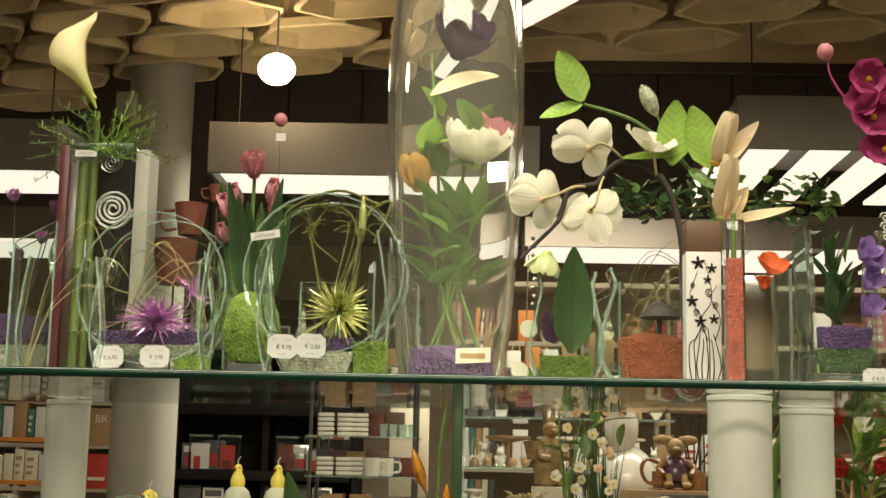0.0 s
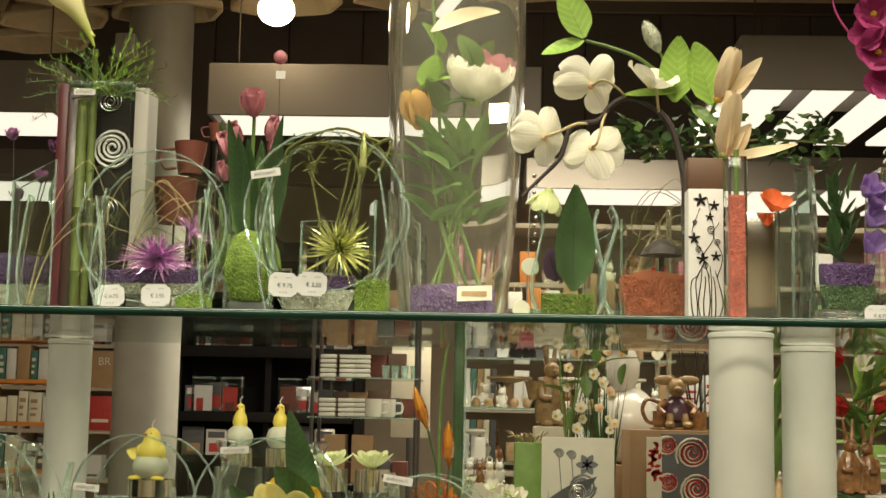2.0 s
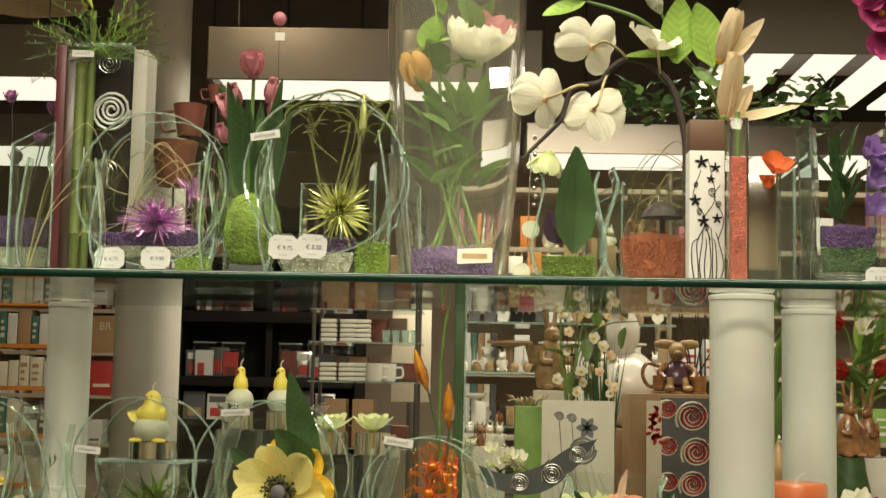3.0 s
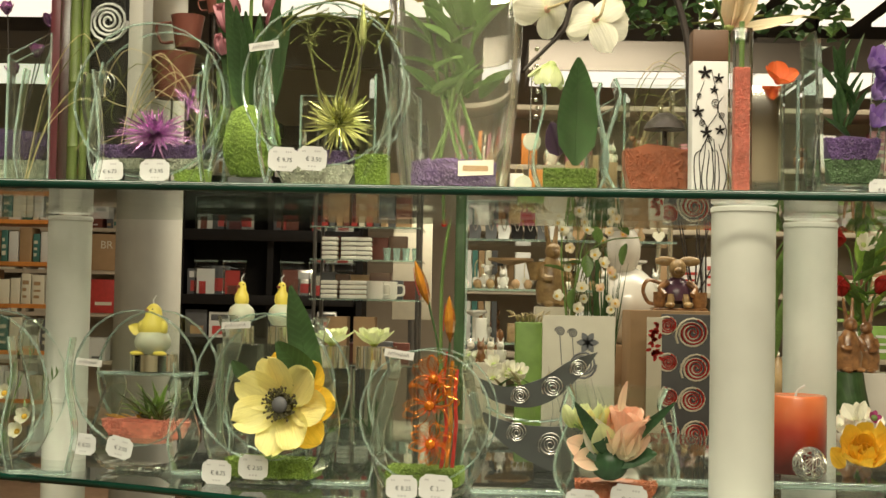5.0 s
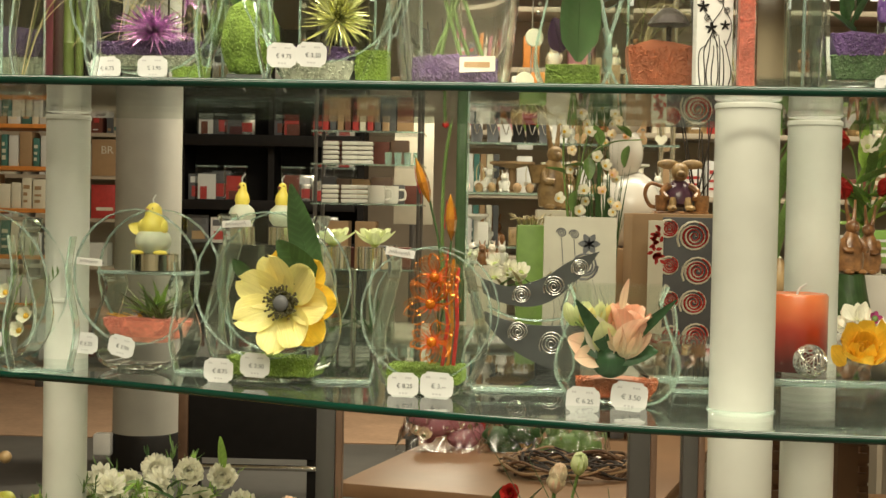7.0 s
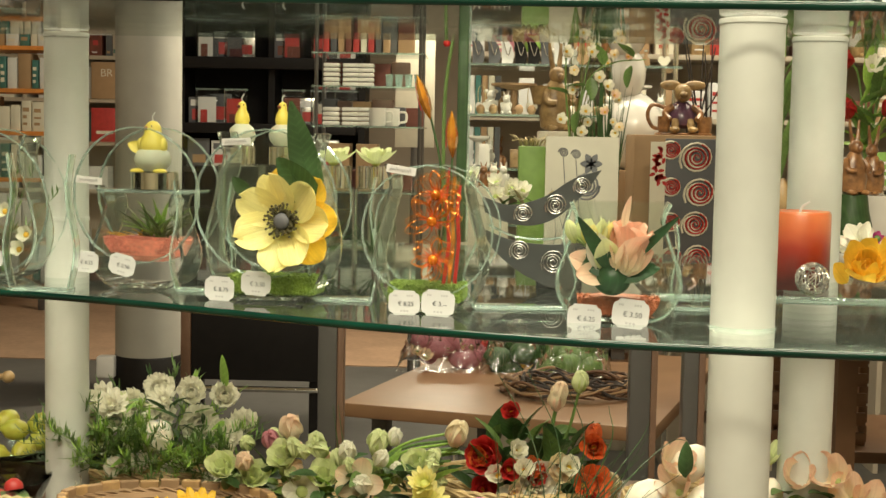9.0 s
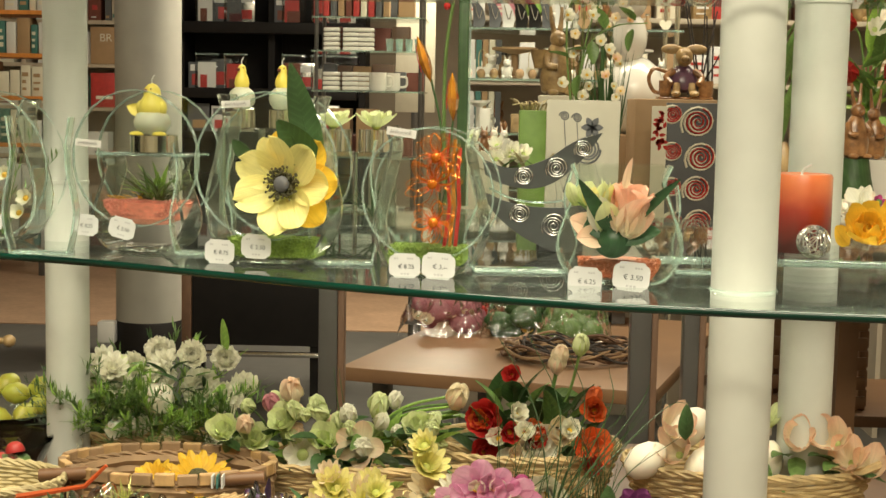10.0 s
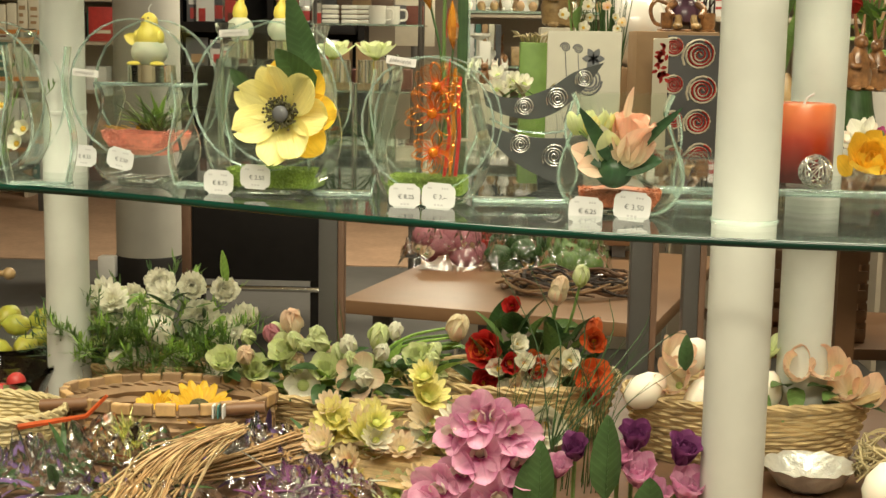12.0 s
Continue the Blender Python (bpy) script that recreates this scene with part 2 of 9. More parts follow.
M = {
    "post": mat("painted_post", (0.52, 0.535, 0.49), 0.45, vary=0.05, scale=30, bump=0.05),
    "column": mat("painted_column", (0.31, 0.30, 0.265), 0.6, vary=0.08, scale=9, bump=0.1),
    "concrete": mat("ceiling_concrete", (0.49, 0.395, 0.24), 0.8, vary=0.22, scale=5, bump=0.25),
    "void": mat("dark_soffit", (0.065, 0.050, 0.038), 0.8, vary=0.3, scale=3),
    "wall": mat("shop_wall", (0.42, 0.36, 0.28), 0.8, vary=0.1, scale=4),
    "carpet": mat("brown_floor", (0.30, 0.19, 0.12), 0.55, vary=0.22, scale=28, bump=0.1),
    "greyfloor": mat("grey_floor", (0.07, 0.066, 0.06), 0.5, vary=0.2, scale=12),
    "fixture": mat("fixture_grey", (0.155, 0.135, 0.115), 0.6, vary=0.06, scale=3),
    "vaseglass": glass_mat("vase_glass", (0.84, 0.955, 0.90), haze_dust=0.018),
    "barrelglass": glass_mat("barrel_glass", (0.97, 0.99, 0.975), haze_dust=0.026),
    "pane": pane_mat("clear_pane", (0.965, 0.985, 0.97)),
    "pane_green": pane_mat("green_pane", (0.88, 0.955, 0.915), haze_dust=0.018),
    "glassedge": mat("glass_edge", (0.66, 0.83, 0.75), 0.06, vary=0.25, scale=22, trans=0.87, spec=0.9),
    "shelfedge": mat("shelf_glass_edge", (0.003, 0.022, 0.016), 0.16, vary=0.5, scale=7, spec=0.5, hue=(0.004, 0.055, 0.034)),
    "wetleaf": mat("deep_green_leaf", (0.025, 0.075, 0.03), 0.4, vary=0.3, scale=35, bump=0.04, veins="leaf"),
    "film": pane_mat("cellophane", (0.985, 0.985, 0.98), rough=0.09, ior=1.7),
    "tube_white": glow_mat("fluorescent", (1.0, 0.92, 0.76), 1.4),
    "spot": glow_mat("spot_bulb", (1.0, 0.80, 0.48), 60),
    "black": mat("black_wood", (0.009, 0.0075, 0.007), 0.6, vary=0.25, scale=20, bump=0.05, spec=0.2),
    "beech": mat("pale_beech_wood", (0.22, 0.12, 0.06), 0.4, vary=0.12, scale=10, bump=0.03),
    "wood": mat("beech_wood", (0.165, 0.082, 0.038), 0.45, vary=0.15, scale=14, bump=0.04),
    "darkwood": mat("dark_brown_wood", (0.13, 0.07, 0.04), 0.5, vary=0.3, scale=16, bump=0.08),
    "bouncewall": mat("cream_bounce_wall", (0.66, 0.58, 0.42), 0.7, vary=0.06, scale=4),
    "steel": mat("grey_steel", (0.105, 0.10, 0.095), 0.35, 0.5, vary=0.1, scale=16),
    "chrome": mat("polished_metal", (0.80, 0.78, 0.72), 0.12, 1.0, vary=0.04, scale=20),
    "silver": mat("brushed_silver", (0.62, 0.61, 0.58), 0.25, 0.9, vary=0.1, scale=60),
    "white": mat("white_card", (0.63, 0.63, 0.61), 0.6, vary=0.04, scale=30),
    "faint": mat("faint_print", (0.36, 0.36, 0.37), 0.6, vary=0.1),
    "ink": mat("label_ink", (0.10, 0.10, 0.11), 0.6, vary=0.1),
    "slate": mat("slate_card", (0.042, 0.046, 0.045), 0.5, vary=0.2, scale=30),
    "greybeige": mat("grey_beige_card", (0.38, 0.36, 0.29), 0.6, vary=0.08, scale=20),
    "cream": mat("cream_card", (0.66, 0.62, 0.50), 0.6, vary=0.06, scale=20),
    "kraft": mat("kraft_card", (0.36, 0.23, 0.12), 0.7, vary=0.1, scale=20),
    "ceramic": mat("white_ceramic", (0.72, 0.70, 0.64), 0.2, vary=0.05, scale=10, coat=0.4),
    "brownfig": mat("brown_glazed_figure", (0.20, 0.075, 0.035), 0.3, vary=0.7, scale=70, coat=0.3, hue=(0.46, 0.23, 0.09)),
    "goldfig": mat("golden_figure", (0.30, 0.165, 0.06), 0.35, vary=0.6, scale=45, hue=(0.52, 0.36, 0.17)),
    "egggrey": mat("grey_green_egg_wax", (0.50, 0.52, 0.40), 0.5, vary=0.08, scale=50, sss=0.1),
    "tag": mat("price_tag_card", (0.52, 0.52, 0.52), 0.6, vary=0.03, scale=30),
    "straw": mat("brown_straw", (0.40, 0.25, 0.11), 0.6, vary=0.35, scale=80, island=0.3),
    "violet": mat("violet_glaze", (0.10, 0.045, 0.075), 0.3, vary=0.4, scale=60, coat=0.3),
    "panel": mat("dark_wall_panel", (0.10, 0.082, 0.065), 0.7, vary=0.12, scale=5),
    "egg": mat("egg_shell", (0.80, 0.74, 0.62), 0.45, vary=0.05, scale=50, bump=0.05, sss=0.1),
    "leaf": mat("leaf_green", (0.125, 0.215, 0.06), 0.4, vary=0.35, scale=35, bump=0.04, island=0.35, thin=0.22, veins="leaf"),
    "leafdark": mat("leaf_dark", (0.05, 0.105, 0.035), 0.4, vary=0.35, scale=35, bump=0.04, island=0.3, thin=0.22, veins="leaf"),
    "leaflight": mat("leaf_light", (0.26, 0.42, 0.08), 0.45, vary=0.25, scale=35, bump=0.04, island=0.2, thin=0.22, veins="leaf"),
    "stem": mat("stem_green", (0.12, 0.20, 0.05), 0.5, vary=0.25, scale=60, island=0.2),
    "bamboo": mat("bamboo_green", (0.10, 0.135, 0.03), 0.45, vary=0.3, scale=60),
    "twig": mat("dark_twig", (0.035, 0.026, 0.022), 0.7, vary=0.35, scale=80, bump=0.3),
    "mosstwig": mat("mossy_twig", (0.13, 0.14, 0.035), 0.85, vary=0.5, scale=120, bump=0.8),
    "raffia": mat("pale_raffia", (0.46, 0.38, 0.20), 0.6, vary=0.3, scale=80, island=0.25),
    "moss": mat("moss_block", (0.15, 0.23, 0.035), 0.9, vary=0.4, scale=300, bump=1.0),
    "petal_white": mat("white_petal", (0.84, 0.82, 0.70), 0.5, base=(0.78, 0.78, 0.56), reach=0.010, vary=0.08, scale=40, island=0.08, thin=0.36, veins="petal", bump=0.25),
    "petal_cream": mat("cream_petal", (0.90, 0.80, 0.54), 0.5, base=(0.82, 0.56, 0.40), reach=0.016, vary=0.15, scale=40, island=0.12, hue=(0.85, 0.70, 0.50), thin=0.36, veins="petal", bump=0.25),
    "calla": mat("calla_petal", (0.84, 0.76, 0.48), 0.45, vary=0.1, scale=25, thin=0.36, base=(0.36, 0.44, 0.06), reach=0.075, axis="Z"),
    "petal_green": mat("pale_green_petal", (0.72, 0.78, 0.44), 0.5, base=(0.52, 0.62, 0.22), reach=0.014, vary=0.18, scale=40, island=0.15, thin=0.36, veins="petal", bump=0.25),
    "petal_yellow": mat("lemon_petal", (0.84, 0.78, 0.32), 0.5, base=(0.58, 0.62, 0.16), reach=0.016, vary=0.12, scale=30, island=0.12, thin=0.36, veins="petal", bump=0.25),
    "petal_gold": mat("golden_petal", (0.85, 0.53, 0.05), 0.5, vary=0.25, scale=40, island=0.2, thin=0.36, veins="petal", bump=0.25),
    "petal_ochre": mat("ochre_petal", (0.58, 0.36, 0.12), 0.5, vary=0.2, scale=40, island=0.15, thin=0.3, veins="petal", bump=0.25),
    "petal_peach": mat("peach_petal", (0.88, 0.44, 0.30), 0.5, base=(0.84, 0.76, 0.56), reach=0.045, vary=0.1, scale=45, island=0.15, hue=(0.90, 0.72, 0.54), thin=0.36, veins="petal", bump=0.25),
    "petal_pink": mat("pink_petal", (0.60, 0.25, 0.30), 0.5, vary=0.2, scale=40, island=0.15, thin=0.36, veins="petal", bump=0.25),
    "petal_orchid": mat("orchid_petal", (0.72, 0.25, 0.50), 0.5, base=(0.58, 0.10, 0.34), reach=0.012, vary=0.1, scale=55, island=0.2, hue=(0.90, 0.60, 0.74), thin=0.36, veins="petal", bump=0.25),
    "petal_magenta": mat("magenta_petal", (0.36, 0.045, 0.17), 0.5, vary=0.3, scale=40, island=0.2, thin=0.36, veins="petal", bump=0.25),
    "petal_purple": mat("purple_petal", (0.19, 0.045, 0.16), 0.5, vary=0.3, scale=40, island=0.2, thin=0.36, veins="petal", bump=0.25),
    "petal_violet": mat("violet_petal", (0.33, 0.20, 0.52), 0.5, vary=0.2, scale=40, island=0.2, thin=0.36, veins="petal", bump=0.25),
    "petal_dark": mat("dark_purple_petal", (0.045, 0.015, 0.05), 0.6, vary=0.4, scale=40, island=0.2, thin=0.36, veins="petal", bump=0.25),
    "petal_red": mat("red_petal", (0.52, 0.03, 0.026), 0.5, vary=0.3, scale=40, island=0.25, thin=0.36, veins="petal", bump=0.25),
    "petal_orange": mat("orange_petal", (0.70, 0.14, 0.035), 0.5, vary=0.25, scale=40, island=0.2, thin=0.36, veins="petal", bump=0.25),
    "foil_purple": mat("purple_foil", (0.66, 0.34, 0.66), 0.2, 0.75, vary=0.5, scale=60, island=0.6),
    "foil_green": mat("green_foil", (0.70, 0.76, 0.28), 0.2, 0.7, vary=0.5, scale=60, island=0.6),
    "foil_orange": mat("orange_glass_bead", (0.85, 0.22, 0.02), 0.1, 0.5, vary=0.4, scale=60, island=0.4),
    "amber": mat("amber_glass", (0.72, 0.11, 0.01), 0.06, vary=0.7, scale=70, trans=0.45, hue=(0.98, 0.46, 0.05), coat=0.8),
    "foil": mat("crumpled_silver_foil", (0.82, 0.81, 0.76), 0.32, 0.6, vary=0.15, scale=90, bump=0.9),
    "grit_purple": mat("purple_grit", (0.085, 0.045, 0.135), 0.6, vary=0.5, scale=200, island=0.6),
    "grit_red": mat("coral_grit", (0.64, 0.21, 0.15), 0.6, vary=0.3, scale=200, island=0.4),
    "grit_orange": mat("orange_grit", (0.36, 0.10, 0.04), 0.6, vary=0.3, scale=200, island=0.4),
    "grit_green": mat("dark_green_grit", (0.05, 0.09, 0.035), 0.6, vary=0.4, scale=200, island=0.6),
    "grit_white": mat("pale_grit", (0.36, 0.38, 0.29), 0.6, vary=0.3, scale=200, island=0.5),
    "yellow": mat("yellow_wax", (0.72, 0.60, 0.10), 0.45, vary=0.12, scale=40),
    "lemon": mat("lemon_skin", (0.50, 0.43, 0.05), 0.4, vary=0.2, scale=60, bump=0.2, hue=(0.40, 0.46, 0.07)),
    "wicker": mat("wicker", (0.48, 0.35, 0.17), 0.6, vary=0.35, scale=60, bump=0.2, island=0.35),
    "bark": mat("bark_strip", (0.27, 0.17, 0.09), 0.75, vary=0.35, scale=30, bump=0.3, island=0.3),
    "charcoal": mat("charcoal_card", (0.09, 0.093, 0.10), 0.6, vary=0.15, scale=20),
    "maroon": mat("maroon_strip", (0.075, 0.015, 0.02), 0.35, vary=0.2, scale=20),
    "red": mat("red_print", (0.42, 0.035, 0.03), 0.5, vary=0.25, scale=30),
    "orangebox": mat("orange_print", (0.60, 0.22, 0.04), 0.5, vary=0.25, scale=30),
    "greenbox": mat("green_print", (0.20, 0.36, 0.07), 0.5, vary=0.2, scale=30),
    "teal": mat("teal_print", (0.05, 0.16, 0.14), 0.5, vary=0.3, scale=30),
    "brown": mat("brown_terracotta", (0.15, 0.04, 0.025), 0.6, vary=0.25, scale=30),
    "sunheart": mat("seed_heart", (0.06, 0.055, 0.02), 0.85, vary=0.4, scale=300, bump=0.8),
}


# ---- builders ----
CLEAR = ("vaseglass", "barrelglass", "pane", "pane_green", "glassedge", "film")   # clear sheets let the light through


def thing(name, x, y, z, label="", category="", group="", rz=0.0):
    ob = new(name)
    ob.matrix_world = pose(x, y, z, 0, 0, rz)
    ob.empty_display_size = 0.02
    return tagged(ob, label, category, group)


def finish(name, bm, material, smooth=True):
    me = bpy.data.meshes.new(name)
    bm.normal_update()
    bm.to_mesh(me)
    bm.free()
    if smooth:
        me.polygons.foreach_set("use_smooth", [True] * len(me.polygons))
        me.set_sharp_from_angle(angle=0.7)
    me.materials.append(M[material])
    return me


def part(name, bm, material, parent, label="", smooth=True):
    ob = new(name, finish(name, bm, material, smooth))
    ob.parent = parent
    ob.visible_shadow = material not in CLEAR
    return tagged(ob, label)


def solid(name, bm, material, label="", category="", kind="", group="", smooth=True):
    return tagged(new(name, finish(name, bm, material, smooth)), label, category, group, kind)


def box(bm, x0, x1, y0, y1, z0, z1, bevel=0.0, m=None):
    r = bmesh.ops.create_cube(bm, size=1)
    vs = r["verts"]
    for v in vs:
        v.co = Vector((x0 + (x1 - x0) * (v.co.x + 0.5), y0 + (y1 - y0) * (v.co.y + 0.5), z0 + (z1 - z0) * (v.co.z + 0.5)))
    if bevel:
        es = list({e for v in vs for e in v.link_edges})
        r = bmesh.ops.bevel(bm, geom=es, offset=bevel, segments=2, affect="EDGES", profile=0.5)
        vs = list({v for f in r["faces"] for v in f.verts} | {v for v in vs if v.is_valid})
    if m is not None:
        bmesh.ops.transform(bm, matrix=m, verts=vs)
    return bm


def B():
    return bmesh.new()


def lathe(bm, profile, n=24, m=None, squash=1.0):
    """profile: (radius, z) from bottom to top, turned about z."""
    rings = []
    for r, z in profile:
        ring = []
        for i in range(n):
            a = 2 * math.pi * i / n
            p = Vector((r * math.cos(a), r * math.sin(a) * squash, z))
            ring.append(bm.verts.new(m @ p if m is not None else p))
        rings.append(ring)
    for a, b in zip(rings, rings[1:]):
        for i in range(n):
            bm.faces.new((a[i], a[(i + 1) % n], b[(i + 1) % n], b[i]))
    if profile[0][0] > 1e-5:
        bm.faces.new(rings[0][::-1])
    if profile[-1][0] > 1e-5:
        bm.faces.new(rings[-1])
    return bm


def curve(pts, n=6):
    """Smooth way through the points."""
    pts = [Vector(p) for p in pts]
    ext = [pts[0] * 2 - pts[1]] + pts + [pts[-1] * 2 - pts[-2]]
    out = []
    for i in range(1, len(ext) - 2):
        a, b, c, d = ext[i - 1:i + 3]
        for k in range(n):
            t = k / n
            out.append(0.5 * ((2 * b) + (c - a) * t + (2 * a - 5 * b + 4 * c - d) * t * t + (3 * b - a - 3 * c + d) * t ** 3))
    return out + [pts[-1]]


def tube(bm, pts, r0, r1=None, n=6):
    r1 = r0 if r1 is None else r1
    pts = [Vector(p) for p in pts]
    rings = []
    for i, p in enumerate(pts):
        d = (pts[min(i + 1, len(pts) - 1)] - pts[max(i - 1, 0)]).normalized()
        u = d.cross(Vector((0.31, 0.87, 0.38))).normalized()
        w = d.cross(u)
        r = r0 + (r1 - r0) * i / max(1, len(pts) - 1)
        rings.append([bm.verts.new(p + r * (math.cos(2 * math.pi * k / n) * u + math.sin(2 * math.pi * k / n) * w)) for k in range(n)])
    for a, b in zip(rings, rings[1:]):
        for k in range(n):
            bm.faces.new((a[k], a[(k + 1) % n], b[(k + 1) % n], b[k]))
    bm.faces.new(rings[0][::-1])
    bm.faces.new(rings[-1])
    return bm


def strip(bm, pts, th, y0, y1):
    """A bent sheet: the way (x, z) with a thickness, drawn out in depth."""
    pts = [Vector((p[0], 0, p[1])) for p in pts]
    rows = []
    for i, p in enumerate(pts):
        d = (pts[min(i + 1, len(pts) - 1)] - pts[max(i - 1, 0)]).normalized()
        nrm = Vector((-d.z, 0, d.x)) * th / 2
        rows.append([bm.verts.new((q.x, y, q.z)) for q, y in ((p - nrm, y0), (p + nrm, y0), (p + nrm, y1), (p - nrm, y1))])
    for a, b in zip(rows, rows[1:]):
        for k in range(4):
            bm.faces.new((a[k], b[k], b[(k + 1) % 4], a[(k + 1) % 4]))
    bm.faces.new(rows[0])
    bm.faces.new(rows[-1][::-1])
    return bm


def plate(bm, outline, y0, y1):
    """A flat sheet with the outline (x, z)."""
    a = [bm.verts.new((x, y0, z)) for x, z in outline]
    b = [bm.verts.new((x, y1, z)) for x, z in outline]
    n = len(a)
    bm.faces.new(a)
    bm.faces.new(b[::-1])
    for i in range(n):
        bm.faces.new((a[i], b[i], b[(i + 1) % n], a[(i + 1) % n]))
    return bm


def slab(bm, outline, z0, z1):
    """A flat sheet with the plan (x, y)."""
    a = [bm.verts.new((x, y, z0)) for x, y in outline]
    b = [bm.verts.new((x, y, z1)) for x, y in outline]
    n = len(a)
    bm.faces.new(a[::-1])
    bm.faces.new(b)
    for i in range(n):
        bm.faces.new((a[i], a[(i + 1) % n], b[(i + 1) % n], b[i]))
    return bm


def ball(bm, c, r, sx=1.0, sy=1.0, sz=1.0, u=10, v=7):
    m = Matrix.Translation(c) @ Matrix.Diagonal((r * sx, r * sy, r * sz, 1))
    bmesh.ops.create_uvsphere(bm, u_segments=u, v_segments=v, radius=1, matrix=m)
    return bm


def petal(bm, m, length, width, curl=0.3, cup=0.25, tip=0.5, rows=7, cols=6, ruffle=0.0, point=0.5):
    """One petal or leaf along local x, hollow side up, its rim waved softly."""
    p1, p2, grid = random.uniform(0, 6.28), random.uniform(0, 6.28), []
    for i in range(rows + 1):
        t = 1 - (1 - i / rows) ** (1.5 if rows > 3 else 1.0)
        u = min(1, t ** tip * 0.97 + 0.02)
        w = width * ((4 * u * (1 - u)) ** point * 0.5 + 0.012)
        ang = curl * t * 1.4
        cx, cz = length * t * math.cos(ang * 0.5), length * t * math.sin(ang * 0.5)
        row = []
        for j in range(cols + 1):
            s = 2 * j / cols - 1
            rf = ruffle * width * t ** 1.5 * (0.75 * math.sin(p1 + 3.4 * s) + 0.55 * abs(s) * math.sin(p2 + 7 * t + 2 * s))
            row.append(bm.verts.new(m @ Vector((cx + rf * 0.5, s * w, cz + cup * w * s * s + rf))))
        grid.append(row)
    for a, b in zip(grid, grid[1:]):
        for j in range(cols):
            bm.faces.new((a[j], b[j], b[j + 1], a[j + 1]))
    return bm


def turn(rx, ry, rz):
    return Euler((radians(rx), radians(ry), radians(rz))).to_matrix().to_4x4()


def aim(direction):
    """Turns local z into the direction."""
    return Vector(direction).normalized().to_track_quat("Z", "Y").to_matrix().to_4x4()


# ---- the shop: floor, walls, ceiling ----
bm = box(B(), -7, 7, -4, 13, -0.2, 0)
solid("floor", bm, "greyfloor", "dark grey shop floor", "floor", "structure")
bm = box(B(), -6.8, 6.8, 7.9, 12.6, 0, 0.006)
solid("floor_carpet", bm, "carpet", "brown patterned floor covering at the back of the shop", "floor", "structure")
# unseen west, east and south walls are pale cream to bounce light into glass
for nm, b in (("wall_north", (-7, 7, 12.6, 12.8, 0, 5)), ("wall_south", (-7, 7, -4.2, -4, 0, 5)), ("wall_west", (-4.75, -4.6, -3.99, 12.59, 0.001, 4.1)), ("wall_east", (3.6, 3.75, -3.99, 12.59, 0.001, 4.1))):
    solid(nm, box(B(), *b), "bouncewall" if nm in ("wall_west", "wall_east", "wall_south") else "wall", "beige painted wall closing off the shop, mostly unseen", "wall", "structure")

# coffered concrete ceiling: tapered cups with rounded lower rims, hanging from a slab
bm = B()
box(bm, -4.6, 3.6, -4, 7.6, 3.68, 3.8)
PITCH = (0.66, 0.40)
HEX = ((1, -0.12), (0.94, 0.16), (0.58, 0.92), (0.40, 1.0), (-0.42, 1.0), (-0.60, 0.90), (-1, 0.12), (-0.94, -0.16), (-0.58, -0.92), (-0.40, -1.0), (0.42, -1.0), (0.60, -0.90))
for j in range(-12, 18):
    for i in range(-13, 14):
        cx, cy = i * PITCH[0] + 0.33 * (j % 2), j * PITCH[1]
        q = turn(0, 0, -14) @ Vector((cx, cy, 0))
        if not (-4.4 < q.x < 3.4 and -3.6 < q.y) or (j > 16 and q.x > -1.9):
            continue
        rings, f = [], random.uniform(0.97, 1.03)
        for z, sx, sy in ((3.70, 0.24, 0.12), (3.50, 0.275, 0.150), (3.452, 0.29, 0.164), (3.445, 0.316, 0.187), (3.405, 0.318, 0.189), (3.400, 0.308, 0.180), (3.402, 0.288, 0.162), (3.470, 0.262, 0.140), (3.530, 0.17, 0.085), (3.55, 0.05, 0.02)):
            ring = []
            for ox, oy in HEX:
                w = turn(0, 0, -14) @ Vector((cx + ox * sx * f, cy + oy * sy * f, 0))
                ring.append(bm.verts.new((w.x, w.y, z)))
            rings.append(ring)
        n = len(HEX)
        for a, b in zip(rings, rings[1:]):
            for k in range(n):
                bm.faces.new((a[k], b[k], b[(k + 1) % n], a[(k + 1) % n]))
        bm.faces.new(rings[-1])
solid("ceiling", bm, "concrete", "cream coffered concrete ceiling of hollow six-sided cups", "ceiling", "structure", smooth=False)
solid("ceiling_back", box(B(), -7, 7, 7.6, 12.6, 4.2, 4.4), "void", "dark ceiling void", "ceiling", "structure")
solid("trim", box(B(), -7, 7, 7.6, 7.64, 3.62, 4.2), "void", "dark soffit edge", "trim", "structure")
solid("wall_soffit", box(B(), -7, 7, 9.6, 9.7, 2.95, 4.2), "void", "dark soffit above the back of the shop", "wall", "structure")
ws = bpy.data.objects["wall_soffit"]
for k in range(16):   # dark panels with open joints
    part("panel", box(B(), -4.5 + 0.52 * k, -4.5 + 0.52 * k + 0.505, 9.575, 9.598, 2.96, 4.19, 0.004), "panel", ws, smooth=False)


